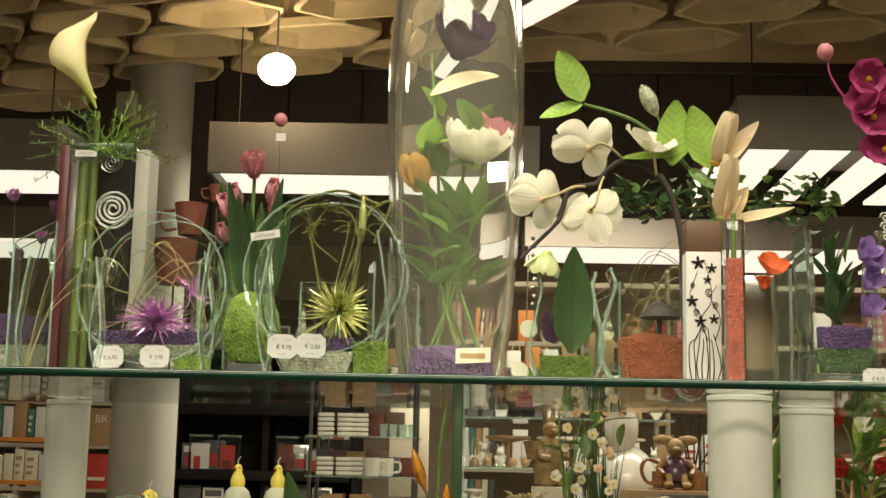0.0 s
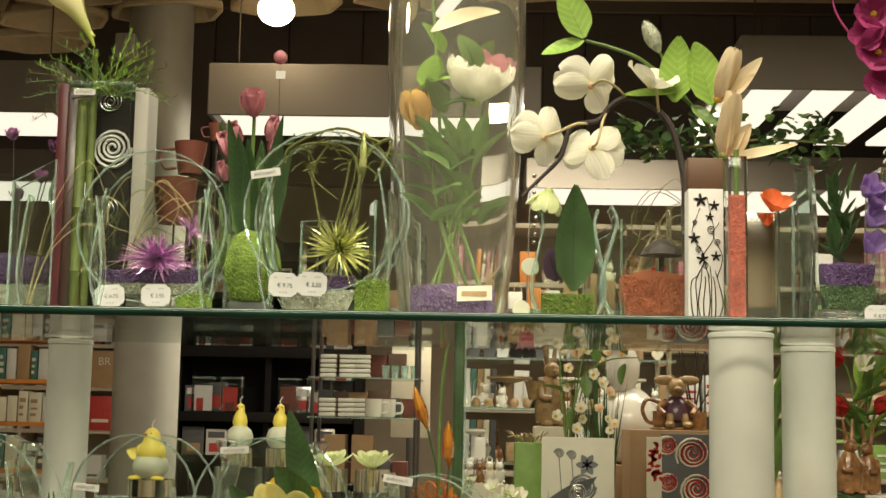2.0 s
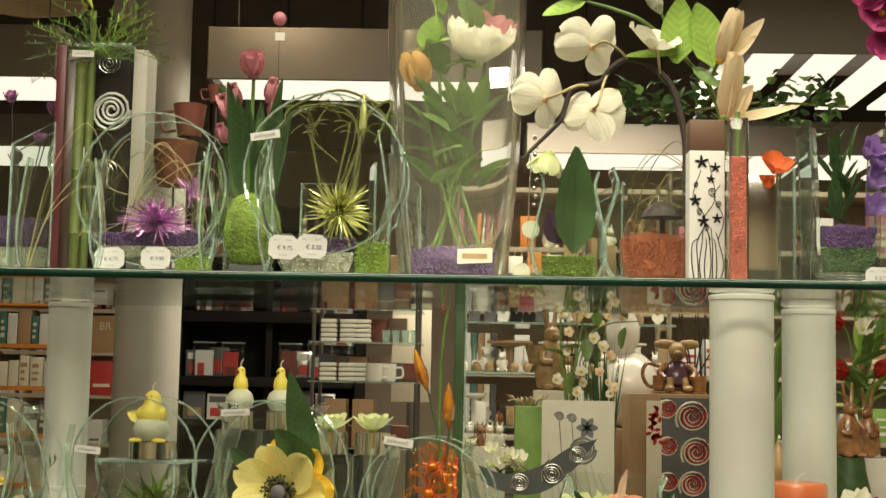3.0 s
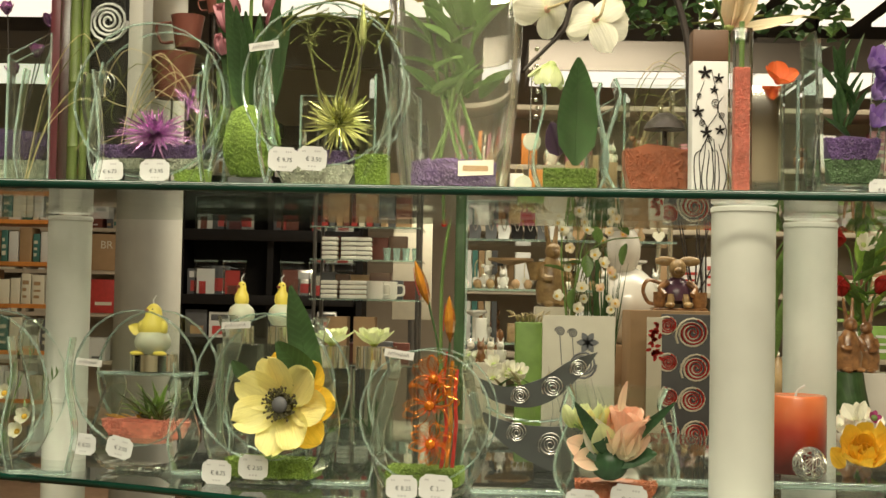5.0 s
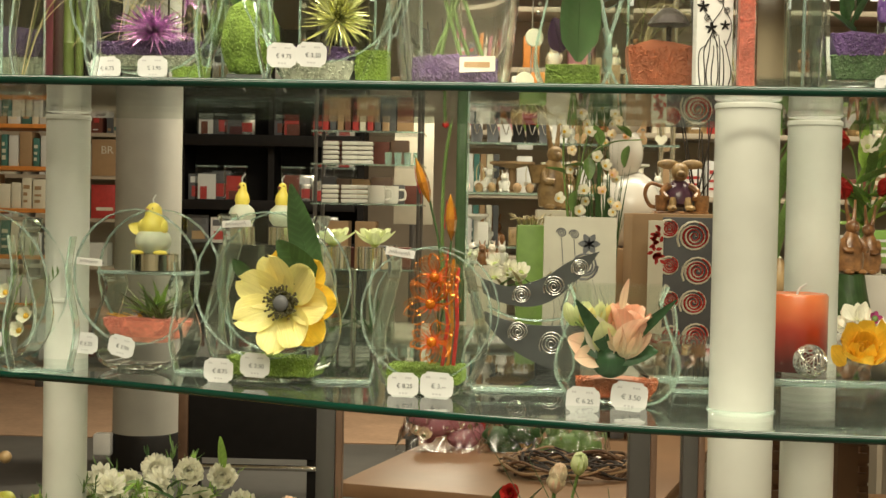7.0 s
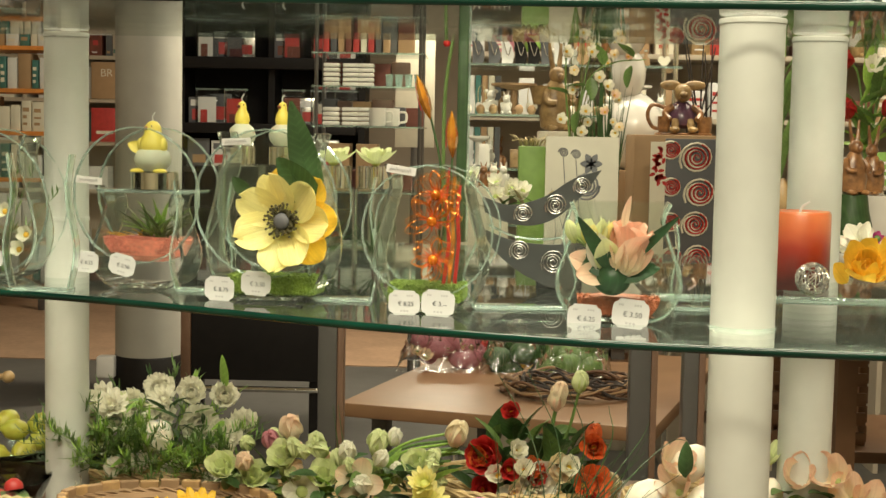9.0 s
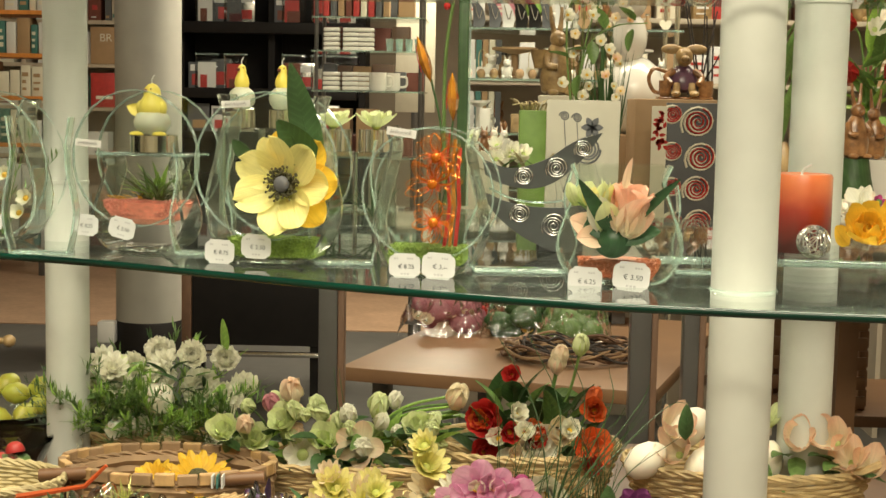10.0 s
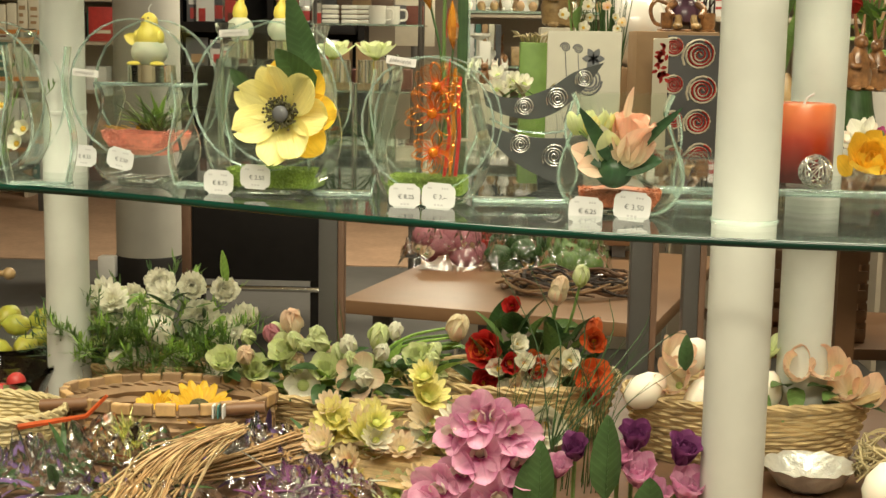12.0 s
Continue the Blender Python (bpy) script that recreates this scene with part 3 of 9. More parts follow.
def fixture(x0, x1, y0, y1, z0, z1, tubes, label):
    ob = thing("light_fixture", (x0 + x1) / 2, y0, z1, label, "ceiling light", "hanging light boxes")
    ox, oy, oz = -(x0 + x1) / 2, -y0, -z1
    bm = box(B(), x0 + ox, x1 + ox, 0, 0.02, z0 + oz, 0, 0.004)
    part("front_panel", bm, "fixture", ob, smooth=False)
    part("side_panel", box(B(), x0 + ox, x0 + ox + 0.02, 0.022, y1 + oy, z0 + oz, 0), "fixture", ob, smooth=False)
    part("side_panel", box(B(), x1 + ox - 0.02, x1 + ox, 0.022, y1 + oy, z0 + oz, 0), "fixture", ob, smooth=False)
    part("top_panel", box(B(), x0 + ox + 0.022, x1 + ox - 0.022, 0.022, y1 + oy, -0.03, -0.01), "fixture", ob, smooth=False)
    w = (x1 - x0 - 0.06) / tubes
    for k in range(tubes):
        a = x0 + ox + 0.03 + k * w
        bm = box(B(), a + 0.055 * (tubes > 1), a + w - 0.055 * (tubes > 1), 0.03, y1 + oy, z0 + oz + 0.03, z0 + oz + 0.05)
        part("diffuser", bm, "tube_white", ob, "glowing white diffuser", smooth=False)
    for sx in (x0 + 0.1, x1 - 0.1):
        part("hanger", tube(B(), [(sx + ox, 0.2, -0.01), (sx + ox, 0.2, (3.69 if y0 < 7 else 4.2) - z1)], 0.004), "void", ob)
    return ob


fixture(-1.26, 0.25, 6.2, 6.8, 2.70, 2.94, 1, "long grey hanging light box with white diffuser")
fixture(-3.6, -1.95, 6.2, 6.9, 2.70, 2.94, 1, "long grey hanging light box with white diffuser")
fixture(1.15, 2.9, 6.2, 7.6, 2.85, 3.10, 6, "wide grey hanging light box with white diffuser strips")
fixture(-3.4, -2.0, 8.4, 9.4, 2.75, 2.95, 1, "long grey hanging light box with white diffuser")
fixture(0.25, 1.9, 8.2, 9.0, 2.72, 2.90, 1, "long grey hanging light box with white diffuser")
fixture(1.6, 3.4, 8.3, 9.5, 2.75, 2.95, 4, "wide grey hanging light box with white diffuser strips")

cl = thing("strip_light", 0.05, 5.98, 3.36, "long glowing strip light fixed under the coffered ceiling", "ceiling light", rz=-61)
part("housing", box(B(), -1.0, 0.9, 0.0, 0.17, 0.012, 0.07, 0.004), "fixture", cl)
part("diffuser", box(B(), -0.98, 0.88, 0.01, 0.16, 0.0, 0.0115, 0.003), "tube_white", cl, "glowing cream diffuser", smooth=False)

# spot lamp
sp = thing("spot_lamp", -0.93, 6.0, 3.13, "bright bare spot lamp hanging from the ceiling", "lamp")
# bulb modelled larger than the real one so its shape includes the glare
part("bulb", ball(B(), (0, 0, 0), 0.078, 1.05, 1, 0.9, 24, 16), "spot", sp, "glowing bulb, enlarged to take in its glare")
part("cable", tube(B(), [(0, 0, 0.068), (0.0, 0, 0.30)], 0.005), "steel", sp)
pl = bpy.data.lights.new("spot_lamp_light", "POINT")
pl.energy, pl.color, pl.shadow_soft_size = 1.2, (1, 0.82, 0.55), 0.05
new("spot_lamp_light", pl).location = (-0.93, 5.92, 3.12)

# large round column with dark base
col = thing("column", -1.697, 7.1, 0, "round grey painted column with a dark base", "column")
tagged(col, kind="structure")
part("shaft", lathe(B(), [(0.1655, 0.176), (0.1655, 3.66)], 48), "column", col)
part("base", lathe(B(), [(0.174, 0), (0.174, 0.168), (0.168, 0.176)], 48), "black", col, "dark base band")
part("junction_box", box(B(), -0.19, -0.09, -0.20, -0.12, 3.14, 3.27, 0.008), "column", col)
part("power_socket", box(B(), -0.23, -0.14, -0.15, -0.08, 0.07, 0.18, 0.01), "white", col, "white power socket")

# ---- display stand: glass shelves on posts ----
FRONT_LOW = [(-1.3, 1.99), (-0.9, 1.87), (-0.60, 1.757), (-0.44, 1.692), (-0.287, 1.61), (-0.152, 1.537), (-0.03, 1.485), (0.09, 1.442), (0.2, 1.417), (0.30, 1.40), (0.42, 1.388), (0.7, 1.375), (1.0, 1.38)]
front = [(p.x, p.y) for p in curve([(x, y, 0) for x, y in FRONT_LOW], 4)]


def front_edge(line, z0, z1):
    """The polished front of a sheet, a hair proud of it and rounded."""
    bm = B()
    zm, rows = (z0 + z1) / 2, []
    for x, y in line:
        rows.append([bm.verts.new(p) for p in ((x, y - 0.0004, z0 - 0.0003), (x, y - 0.002, z0 + 0.001), (x, y - 0.0028, zm), (x, y - 0.002, z1 - 0.001), (x, y - 0.0004, z1 + 0.0003))])
    for a, b in zip(rows, rows[1:]):
        for k in range(4):
            bm.faces.new((a[k], b[k], b[k + 1], a[k + 1]))
        bm.faces.new((a[4], b[4], b[0], a[0]))
    return bm


sh = thing("glass_shelf", 0, 0, 1.107, "thick green-edged glass shelf with a curved front", "shelf", "shelves of the display stand")
bm = slab(B(), front + [(1.0, 2.3), (0.2, 2.55), (-1.3, 3.0)], 0, 0.008)
part("pane", bm, "pane_green", sh, smooth=False)
part("polished_edge", front_edge(front, 0, 0.008), "shelfedge", sh, "dark green polished edge")
sh = thing("glass_shelf", 0, 0, 1.448, "thick green-edged glass shelf with vases on it", "shelf", "shelves of the display stand")
bm = slab(B(), [(-1.3, 1.468), (-0.5, 1.466), (0.0, 1.464), (0.5, 1.456), (1.1, 1.452), (1.1, 1.98), (-1.3, 2.02)], 0, 0.009)
part("pane", bm, "pane_green", sh, smooth=False)
part("polished_edge", front_edge([(-1.3, 1.468), (-0.5, 1.466), (0.0, 1.464), (0.5, 1.456), (1.1, 1.452)], 0, 0.009), "shelfedge", sh, "dark green polished edge")
sh = thing("glass_shelf", 0, 0, 1.137, "small raised green glass shelf behind the post", "shelf", "shelves of the display stand")
bm = slab(B(), [(0.19, 1.60), (0.6, 1.585), (1.0, 1.58), (1.0, 2.0), (0.19, 2.0)], 0, 0.008)
part("pane", bm, "pane_green", sh, smooth=False)
part("polished_edge", front_edge([(0.19, 1.60), (0.6, 1.585), (1.0, 1.58)], 0, 0.008), "glassedge", sh, "pale green polished edge")
for x in (0.26, 0.52, 0.9):
    part("foot", lathe(B(), [(0.008, -0.022), (0.008, -0.0005)], 12, pose(x, 1.72, 0)), "vaseglass", sh)


def post(x, y, r, z0, z1, rings, label):
    ob = thing("shelf_post", x, y, z0, label, "post", "posts of the display stand")
    part("shaft", lathe(B(), [(r, 0.0), (r, z1 - z0)], 40), "post", ob)
    for z in rings:
        if z < 1.13:
            part("flange", lathe(B(), [(r + 0.0003, z - z0), (r + 0.0025, z - z0), (r + 0.0025, z - z0 + 0.001), (r + 0.0003, z - z0 + 0.003)], 40), "glassedge", ob)
            continue
        part("collar", lathe(B(), [(r + 0.0002, z - z0 - 0.004), (r + 0.0011, z - z0 - 0.0035), (r + 0.0011, z - z0 + 0.001), (r + 0.0002, z - z0 + 0.0015)], 40), "post", ob)
    return ob


post(0.2835, 1.548, 0.0345, 0.781, 1.446, (1.444, 1.1154), "white painted round post carrying the glass shelves")
post(0.412, 1.79, 0.033, 0.78, 1.446, (1.443,), "white painted round post carrying the glass shelves")
post(-0.567, 1.93, 0.0295, 0.78, 1.446, (1.443, 1.196), "white painted round post carrying the glass shelves")

# table under the baskets
tb = thing("display_table", 0, 1.9, 0, "wooden display table full of flower baskets", "table")
part("tabletop", box(B(), -1.5, 1.5, -0.85, 0.32, 0.74, 0.78, 0.004), "darkwood", tb)
for x in (-1.4, 1.4):
    for y in (-0.78, 0.26):
        part("leg", box(B(), x - 0.03, x + 0.03, y - 0.03, y + 0.03, 0, 0.739, 0.003), "wood", tb)


# ---- back of the shop: shelving, tables ----
def shelf_unit(name, x, y, w, d, h, levels, material, label, uprights=2, th=0.03, category="shelf", back=True, shelfmat=None):
    ob = thing(name, x, y, 0, label, category)
    for k in range(uprights):
        a = -w / 2 + (w - th) * k / (uprights - 1)
        part("upright", box(B(), a, a + th, 0, d, 0, h, 0.002), material, ob, smooth=False)
    for z in levels:
        part("board", box(B(), -w / 2 + th + 0.001, w / 2 - th - 0.001, 0.004, d - 0.02, z - th, z, 0.002), shelfmat or material, ob, smooth=False)
    if back:
        part("back_panel", box(B(), -w / 2, w / 2, d, d + 0.015, 0, h), material, ob, smooth=False)
    return ob


case = shelf_unit("bookcase", -1.64, 10.8, 1.44, 0.4, 2.75, (0.35, 0.72, 1.05, 1.38, 1.88, 2.30, 2.6), "black", "black wooden bookcase with framed cards", 3, 0.05)
for z, x1, th in ((1.38, 0.66, 0.075), (1.88, 0.70, 0.085)):
    part("front_ledge", box(B(), -0.72, x1, -0.14, -0.002, z - th, z, 0.004), "black", case, "thick black ledge")
shelf_unit("bookcase", -3.55, 10.8, 1.7, 0.35, 2.6, (0.45, 0.85, 1.22, 1.55, 1.88, 2.2, 2.5), "wall", "beige bookcase full of books and gift packs", 3, 0.03)
cab = thing("low_cabinet", -0.93, 5.7, 0, "low black cabinet with a chrome rail", "cabinet")
part("body", box(B(), -0.255, 0.28, 0, 0.5, 0.30, 0.70, 0.004), "black", cab)
part("side_panel", box(B(), -0.297, -0.257, -0.004, 0.5, 0.25, 0.72, 0.003), "darkwood", cab, "brown side panel")
part("rail", tube(B(), [(-0.255, -0.03, 0.27), (0.29, -0.03, 0.27)], 0.012, n=10), "chrome", cab)
for x in (-0.23, 0.25):
    part("leg", box(B(), x - 0.02, x + 0.02, 0.02, 0.06, 0, 0.299), "black", cab)

for x, w in ((-0.267, 0.046), (0.294, 0.049), (0.384, 0.039)):
    up = thing("steel_upright", x, 2.52, 0, "grey steel upright beside the beech table", "post", "steel uprights")
    part("profile", box(B(), -w / 2, w / 2 - 0.012, 0, 0.04, 0, 0.985, 0.002), "steel", up)
    part("side_strip", box(B(), w / 2 - 0.0115, w / 2, 0.002, 0.038, 0, 0.985, 0.001), "darkwood", up, "dark brown edge strip")

st = thing("work_table", -0.009, 2.870, 0, "beech table with grey steel legs and wrapped goods", "table", rz=-17)
part("tabletop", box(B(), -0.30, 0.37, 0, 0.95, 0.72, 0.75, 0.003), "beech", st)
for x, y in ((-0.24, 0.88), (0.32, 0.88), (0.32, 0.1), (-0.24, 0.1)):
    part("leg", box(B(), x - 0.018, x + 0.018, y - 0.018, y + 0.018, 0, 0.719, 0.002), "steel", st)


# ---- plants, vases and their contents ----
def child(name, mesh, parent, m, label=""):
    ob = new(name, mesh)
    ob.parent = parent
    ob.matrix_basis = m
    ob.visible_shadow = name != "edge"
    return tagged(ob, label)


def flower(parent, pos, facing, material, n=6, length=0.03, width=0.022, open_deg=55, curl=0.4, cup=0.3, tip=0.8, layers=1, heart="stem", heart_r=0.006, name="flower", ruffle=0.05, label=""):
    """A flower head: its heart is the part, each petal a sub-part. open_deg: 0 closed bud, 90 flat."""
    base = Matrix.Translation(pos) @ aim(facing)
    head = part(name, ball(B(), (0, 0, heart_r * 0.4), heart_r, 1, 1, 0.8, 10, 6), heart, parent, label)
    head.matrix_basis = base
    for k in range(layers):
        bm = petal(B(), Matrix(), length * (1 - 0.22 * k), width * (1 - 0.18 * k), curl, cup, tip, ruffle=ruffle)
        me = finish("petal", bm, material)
        tilt = 90 - open_deg + (18 * k)
        for i in range(n):
            a = 360 * (i + 0.5 * k + random.uniform(-0.12, 0.12)) / n
            child("petal", me, head, turn(0, 0, a) @ Matrix.Translation((heart_r * 0.5, 0, 0)) @ turn(random.uniform(-6, 6), -tilt + random.uniform(-7, 7), 0))
    return head


def bud(parent, pos, facing, material, r=0.012, long=1.5, n=4):
    base = Matrix.Translation(pos) @ aim(facing)
    core = part("bud", ball(B(), (0, 0, r * long * 0.8), r * 0.8, 1, 1, long, 10, 7), material, parent)
    core.matrix_basis = base
    me = finish("petal", petal(B(), Matrix(), r * long * 2.1, r * 1.9, 1.1, 0.55, 0.75, ruffle=0.04), material)
    for i in range(n):
        child("petal", me, core, turn(0, 0, 360 * i / n + random.uniform(-8, 8)) @ Matrix.Translation((r * 0.5, 0, 0)) @ turn(random.uniform(-6, 6), -62, 0))
    return core


def leaf(parent, pos, direction, length, width, material="leaf", curl=-0.5, roll=0.0, tip=0.75, face=None):
    """face: the way its upper side looks, where that matters."""
    d = Vector(direction).normalized()
    q = d.to_track_quat("X", "Z").to_matrix()
    if face:
        y = Vector(face).cross(d).normalized()
        q = Matrix((d, y, d.cross(y))).transposed()
    m = Matrix.Translation(pos) @ q.to_4x4() @ turn(roll, 0, 0)
    bm = petal(B(), Matrix(), length, width, curl, 0.25, tip, rows=8, cols=6, ruffle=0.03, point=0.85)
    tube(bm, [(length * t * math.cos(curl * t * 0.7), 0, length * t * math.sin(curl * t * 0.7) - 0.0004) for t in (0, 0.25, 0.5, 0.75, 0.95)], width * 0.02 + 0.0004, 0.0003, 4)
    ob = part("leaf", bm, material, parent)
    ob.matrix_basis = m
    return ob


def stalk(parent, pts, r0=0.002, r1=None, material="stem", name="stem", n=6):
    return part(name, tube(B(), curve(pts, 5), r0, r1, n), material, parent)


def sprig(parent, pos, direction, length=0.08, material="leaf", needles=26, size=0.012, name="foliage"):
    """A feathery sprig: a stem set with fine needles."""
    d = Vector(direction).normalized()
    bm = B()
    way = curve([(0, 0, 0), d * length * 0.5 + Vector((0, 0, 0.1 * length)), d * length], 6)
    tube(bm, way, 0.0009, 0.0004, 4)
    for k in range(needles):
        p = way[min(len(way) - 1, int(random.uniform(0.1, 1) * len(way)))]
        v = (d + Vector((random.uniform(-1, 1), random.uniform(-1, 1), random.uniform(-0.6, 1)))).normalized()
        m = Matrix.Translation(p) @ v.to_track_quat("X", "Z").to_matrix().to_4x4()
        petal(bm, m, size * random.uniform(0.6, 1.3), size * 0.16, 0.3, 0.2, 0.8, 2, 2)
    ob = part(name, bm, material, parent)
    ob.location = pos
    return ob


def gravel(parent, x0, x1, y0, y1, z0, z1, material, n=260, r=0.0022, name="gravel", taper=0.10):
    n, r = int(n * 2.4), r * 0.6
    w, h = x1 - x0, z1 - z0
    o = [(x0 + taper * w, z0), (x1 - taper * w, z0), (x1 - 0.01 * w, z0 + 0.6 * h), (x1, z1 - r), (x0 + 0.66 * w, z1 + taper * h), (x0 + 0.33 * w, z1 + taper * h * 1.6), (x0, z1 - r), (x0 + 0.01 * w, z0 + 0.6 * h)]
    bm = plate(B(), o, y0, y1)
    for k in range(n):
        if k % 3:
            u = random.random()
            e = taper * (1 - u) * w
            p = (random.uniform(x0 + e, x1 - e), y0 - r * 0.2, z0 + u * h)
        else:
            p = (random.uniform(x0, x1), random.uniform(y0, y1), z1 + random.uniform(-0.4, 0.9) * r)
        s = r * random.uniform(0.6, 1.3)
        m = Matrix.Translation(p) @ turn(random.uniform(0, 90), random.uniform(0, 90), random.uniform(0, 90)) @ Matrix.Diagonal((s, s, s, 1))
        bmesh.ops.create_icosphere(bm, subdivisions=1, radius=1, matrix=m) if r > 0.004 else bmesh.ops.create_cube(bm, size=1.5, matrix=m)
    return tagged(part(name, bm, material, parent, smooth=False), kind="stuff")


def moss(parent, x0, x1, y0, y1, z0, z1, name="moss"):
    bm = box(B(), x0, x1, y0, y1, z0, z1, 0.004)
    for k in range(1100):
        p = Vector((random.uniform(x0, x1), y0 - 0.0005, random.uniform(z0, z1))) if k % 2 else Vector((random.uniform(x0, x1), random.uniform(y0, y1), z1))
        s = random.uniform(0.0007, 0.0017)
        m = Matrix.Translation(p) @ turn(random.uniform(0, 90), random.uniform(0, 90), 0) @ Matrix.Diagonal((s, s, s, 1))
        bmesh.ops.create_cube(bm, size=1.3, matrix=m)
    return tagged(part(name, bm, "moss", parent, "bright green moss", smooth=False), kind="stuff")


def starflower(parent, pos, facing, material, n=46, length=0.035, heart=None):
    """Spiky foil flower."""
    base = Matrix.Translation(pos) @ aim(facing)
    bm = B()
    for k in range(int(n * 3)):
        a, e = random.uniform(0, 360), random.uniform(-25, 85)
        petal(bm, turn(0, 0, a) @ turn(0, -e, 0), length * random.uniform(0.4, 1.2), length * random.uniform(0.03, 0.075), random.uniform(-1.1, 1.1), 0.5, 0.9, 3, 2)
    ob = part("foil_flower", bm, material, parent, smooth=False)
    ob.matrix_basis = base
    return ob


def price_tag(parent, x, y, z, text, w=0.036, h=0.026, tilt=0.0, yaw=0.0):
    """A scalloped white price tag; its printing are sub-parts."""
    o = [(-0.5, 0.22), (-0.46, 0.36), (-0.36, 0.42), (-0.33, 0.5), (0.33, 0.5), (0.36, 0.42), (0.46, 0.36), (0.5, 0.22), (0.5, -0.22), (0.46, -0.36), (0.36, -0.42), (0.33, -0.5), (-0.33, -0.5), (-0.36, -0.42), (-0.46, -0.36), (-0.5, -0.22)]
    tag = part("price_tag", plate(B(), [(a * w, b * h) for a, b in o], 0, 0.0006), "tag", parent, "scalloped white price tag", smooth=False)
    tag.matrix_basis = pose(x, y, z, 0, tilt, yaw)
    fd = bpy.data.curves.new("price_text", "FONT")
    fd.body, fd.size, fd.align_x, fd.align_y = text, h * 0.25, "CENTER", "CENTER"
    fd.extrude = 0.0001
    fd.materials.append(M["charcoal"])
    child("price_text", fd, tag, pose(0.002, -0.0003, -0.001, 90, 0, 0))
    bm = B()
    for a, b, c in ((-0.34, -0.2, 0.29), (0.08, 0.30, 0.30), (-0.12, 0.18, -0.33)):
        for q in range(3):
            u = a + (b - a) * q / 3
            box(bm, u * w, (u + (b - a) * 0.22) * w, -0.0003, -0.0001, (c - 0.035) * h, (c + 0.035) * h)
    child("print", finish("print", bm, "faint", False), tag, Matrix())
    return tag


def brand_tag(parent, x, y, z, w=0.03, h=0.008, tilt=0.0):
    tag = part("name_tag", box(B(), -w / 2, w / 2, 0, 0.0008, -h / 2, h / 2), "white", parent, "small white name tag", smooth=False)
    tag.matrix_basis = pose(x, y, z, 0, tilt, 0)
    bm = tube(B(), [(-w * 0.38 + w * 0.045 * q, -0.0004, h * (0.18 if q % 2 else -0.16) * (1 if q % 5 else 1.7)) for q in range(17)], w * 0.010, n=4)
    child("print", finish("print", bm, "ink", False), tag, Matrix())
    return tag


def spiral(bm, cx, cz, r, y, turns=3.5, width=0.0012, squeeze=1.0):
    pts, n = [], int(turns * 14)
    for i in range(n + 1):
        t = i / n
        a = t * turns * 2 * math.pi
        q = r * (0.12 + 0.88 * t) * (1 + 0.05 * math.sin(a * 1.7))
        pts.append((cx + q * math.cos(a) * squeeze, y, cz + q * math.sin(a)))
    return tube(bm, pts, width, width * 1.1, 4)


def arch_outline(w, h, n=26, foot=0.55):
    """A round pane with a flat foot: outline (x, z)."""
    r = w / 2
    cz = h - r
    a0 = math.asin(max(-1, min(1, -cz / r))) if cz < r else -math.pi / 2
    pts = []
    for i in range(n + 1):
        a = a0 + (math.pi - 2 * a0) * i / n
        pts.append((r * math.cos(a), cz + r * math.sin(a)))
    return pts


def belly(w, h, s):
    """One side of a bellied glass: points (x, z) from the bottom up."""
    pts = curve([(s * 0.20 * w, 0, 0), (s * 0.40 * w, 0, 0.09 * h), (s * 0.5 * w, 0, 0.34 * h), (s * 0.40 * w, 0, 0.68 * h), (s * 0.35 * w, 0, 0.86 * h), (s * 0.40 * w, 0, h)], 5)
    return [(p.x, p.z) for p in pts]


def tulip_side(w, h, s):
    """One side of a glass that widens upwards."""
    pts = curve([(s * 0.22 * w, 0, 0), (s * 0.30 * w, 0, 0.12 * h), (s * 0.42 * w, 0, 0.42 * h), (s * 0.49 * w, 0, 0.75 * h), (s * 0.48 * w, 0, h)], 5)
    return [(p.x, p.z) for p in pts]


def slant_vase(x, y, z, w, d, h0, h1, label, yaw=0.0):
    """A square glass with a slanting top."""
    ob = thing("glass_vase", x, y, z, label, "vase", "slanting glass vases", yaw)
    o = [(-w / 2, 0.0), (w / 2, 0.0), (w / 2, h1), (-w / 2, h0)]
    for y0 in (0.0, d):
        p = part("pane", plate(B(), o, y0, y0 + 0.003), "pane", ob, smooth=False)
        child("edge", finish("edge", strip(B(), o + [o[0]], 0.0022, y0 - 0.0004, y0 + 0.0034), "glassedge"), p, Matrix(), "pale green glass edge")
    for sx, hh in ((-1, h0), (1, h1)):
        part("side_pane", box(B(), sx * w / 2 - 0.0015, sx * w / 2 + 0.0015, 0.0036, d - 0.0006, 0.0, hh), "vaseglass", ob, smooth=False)
    return ob


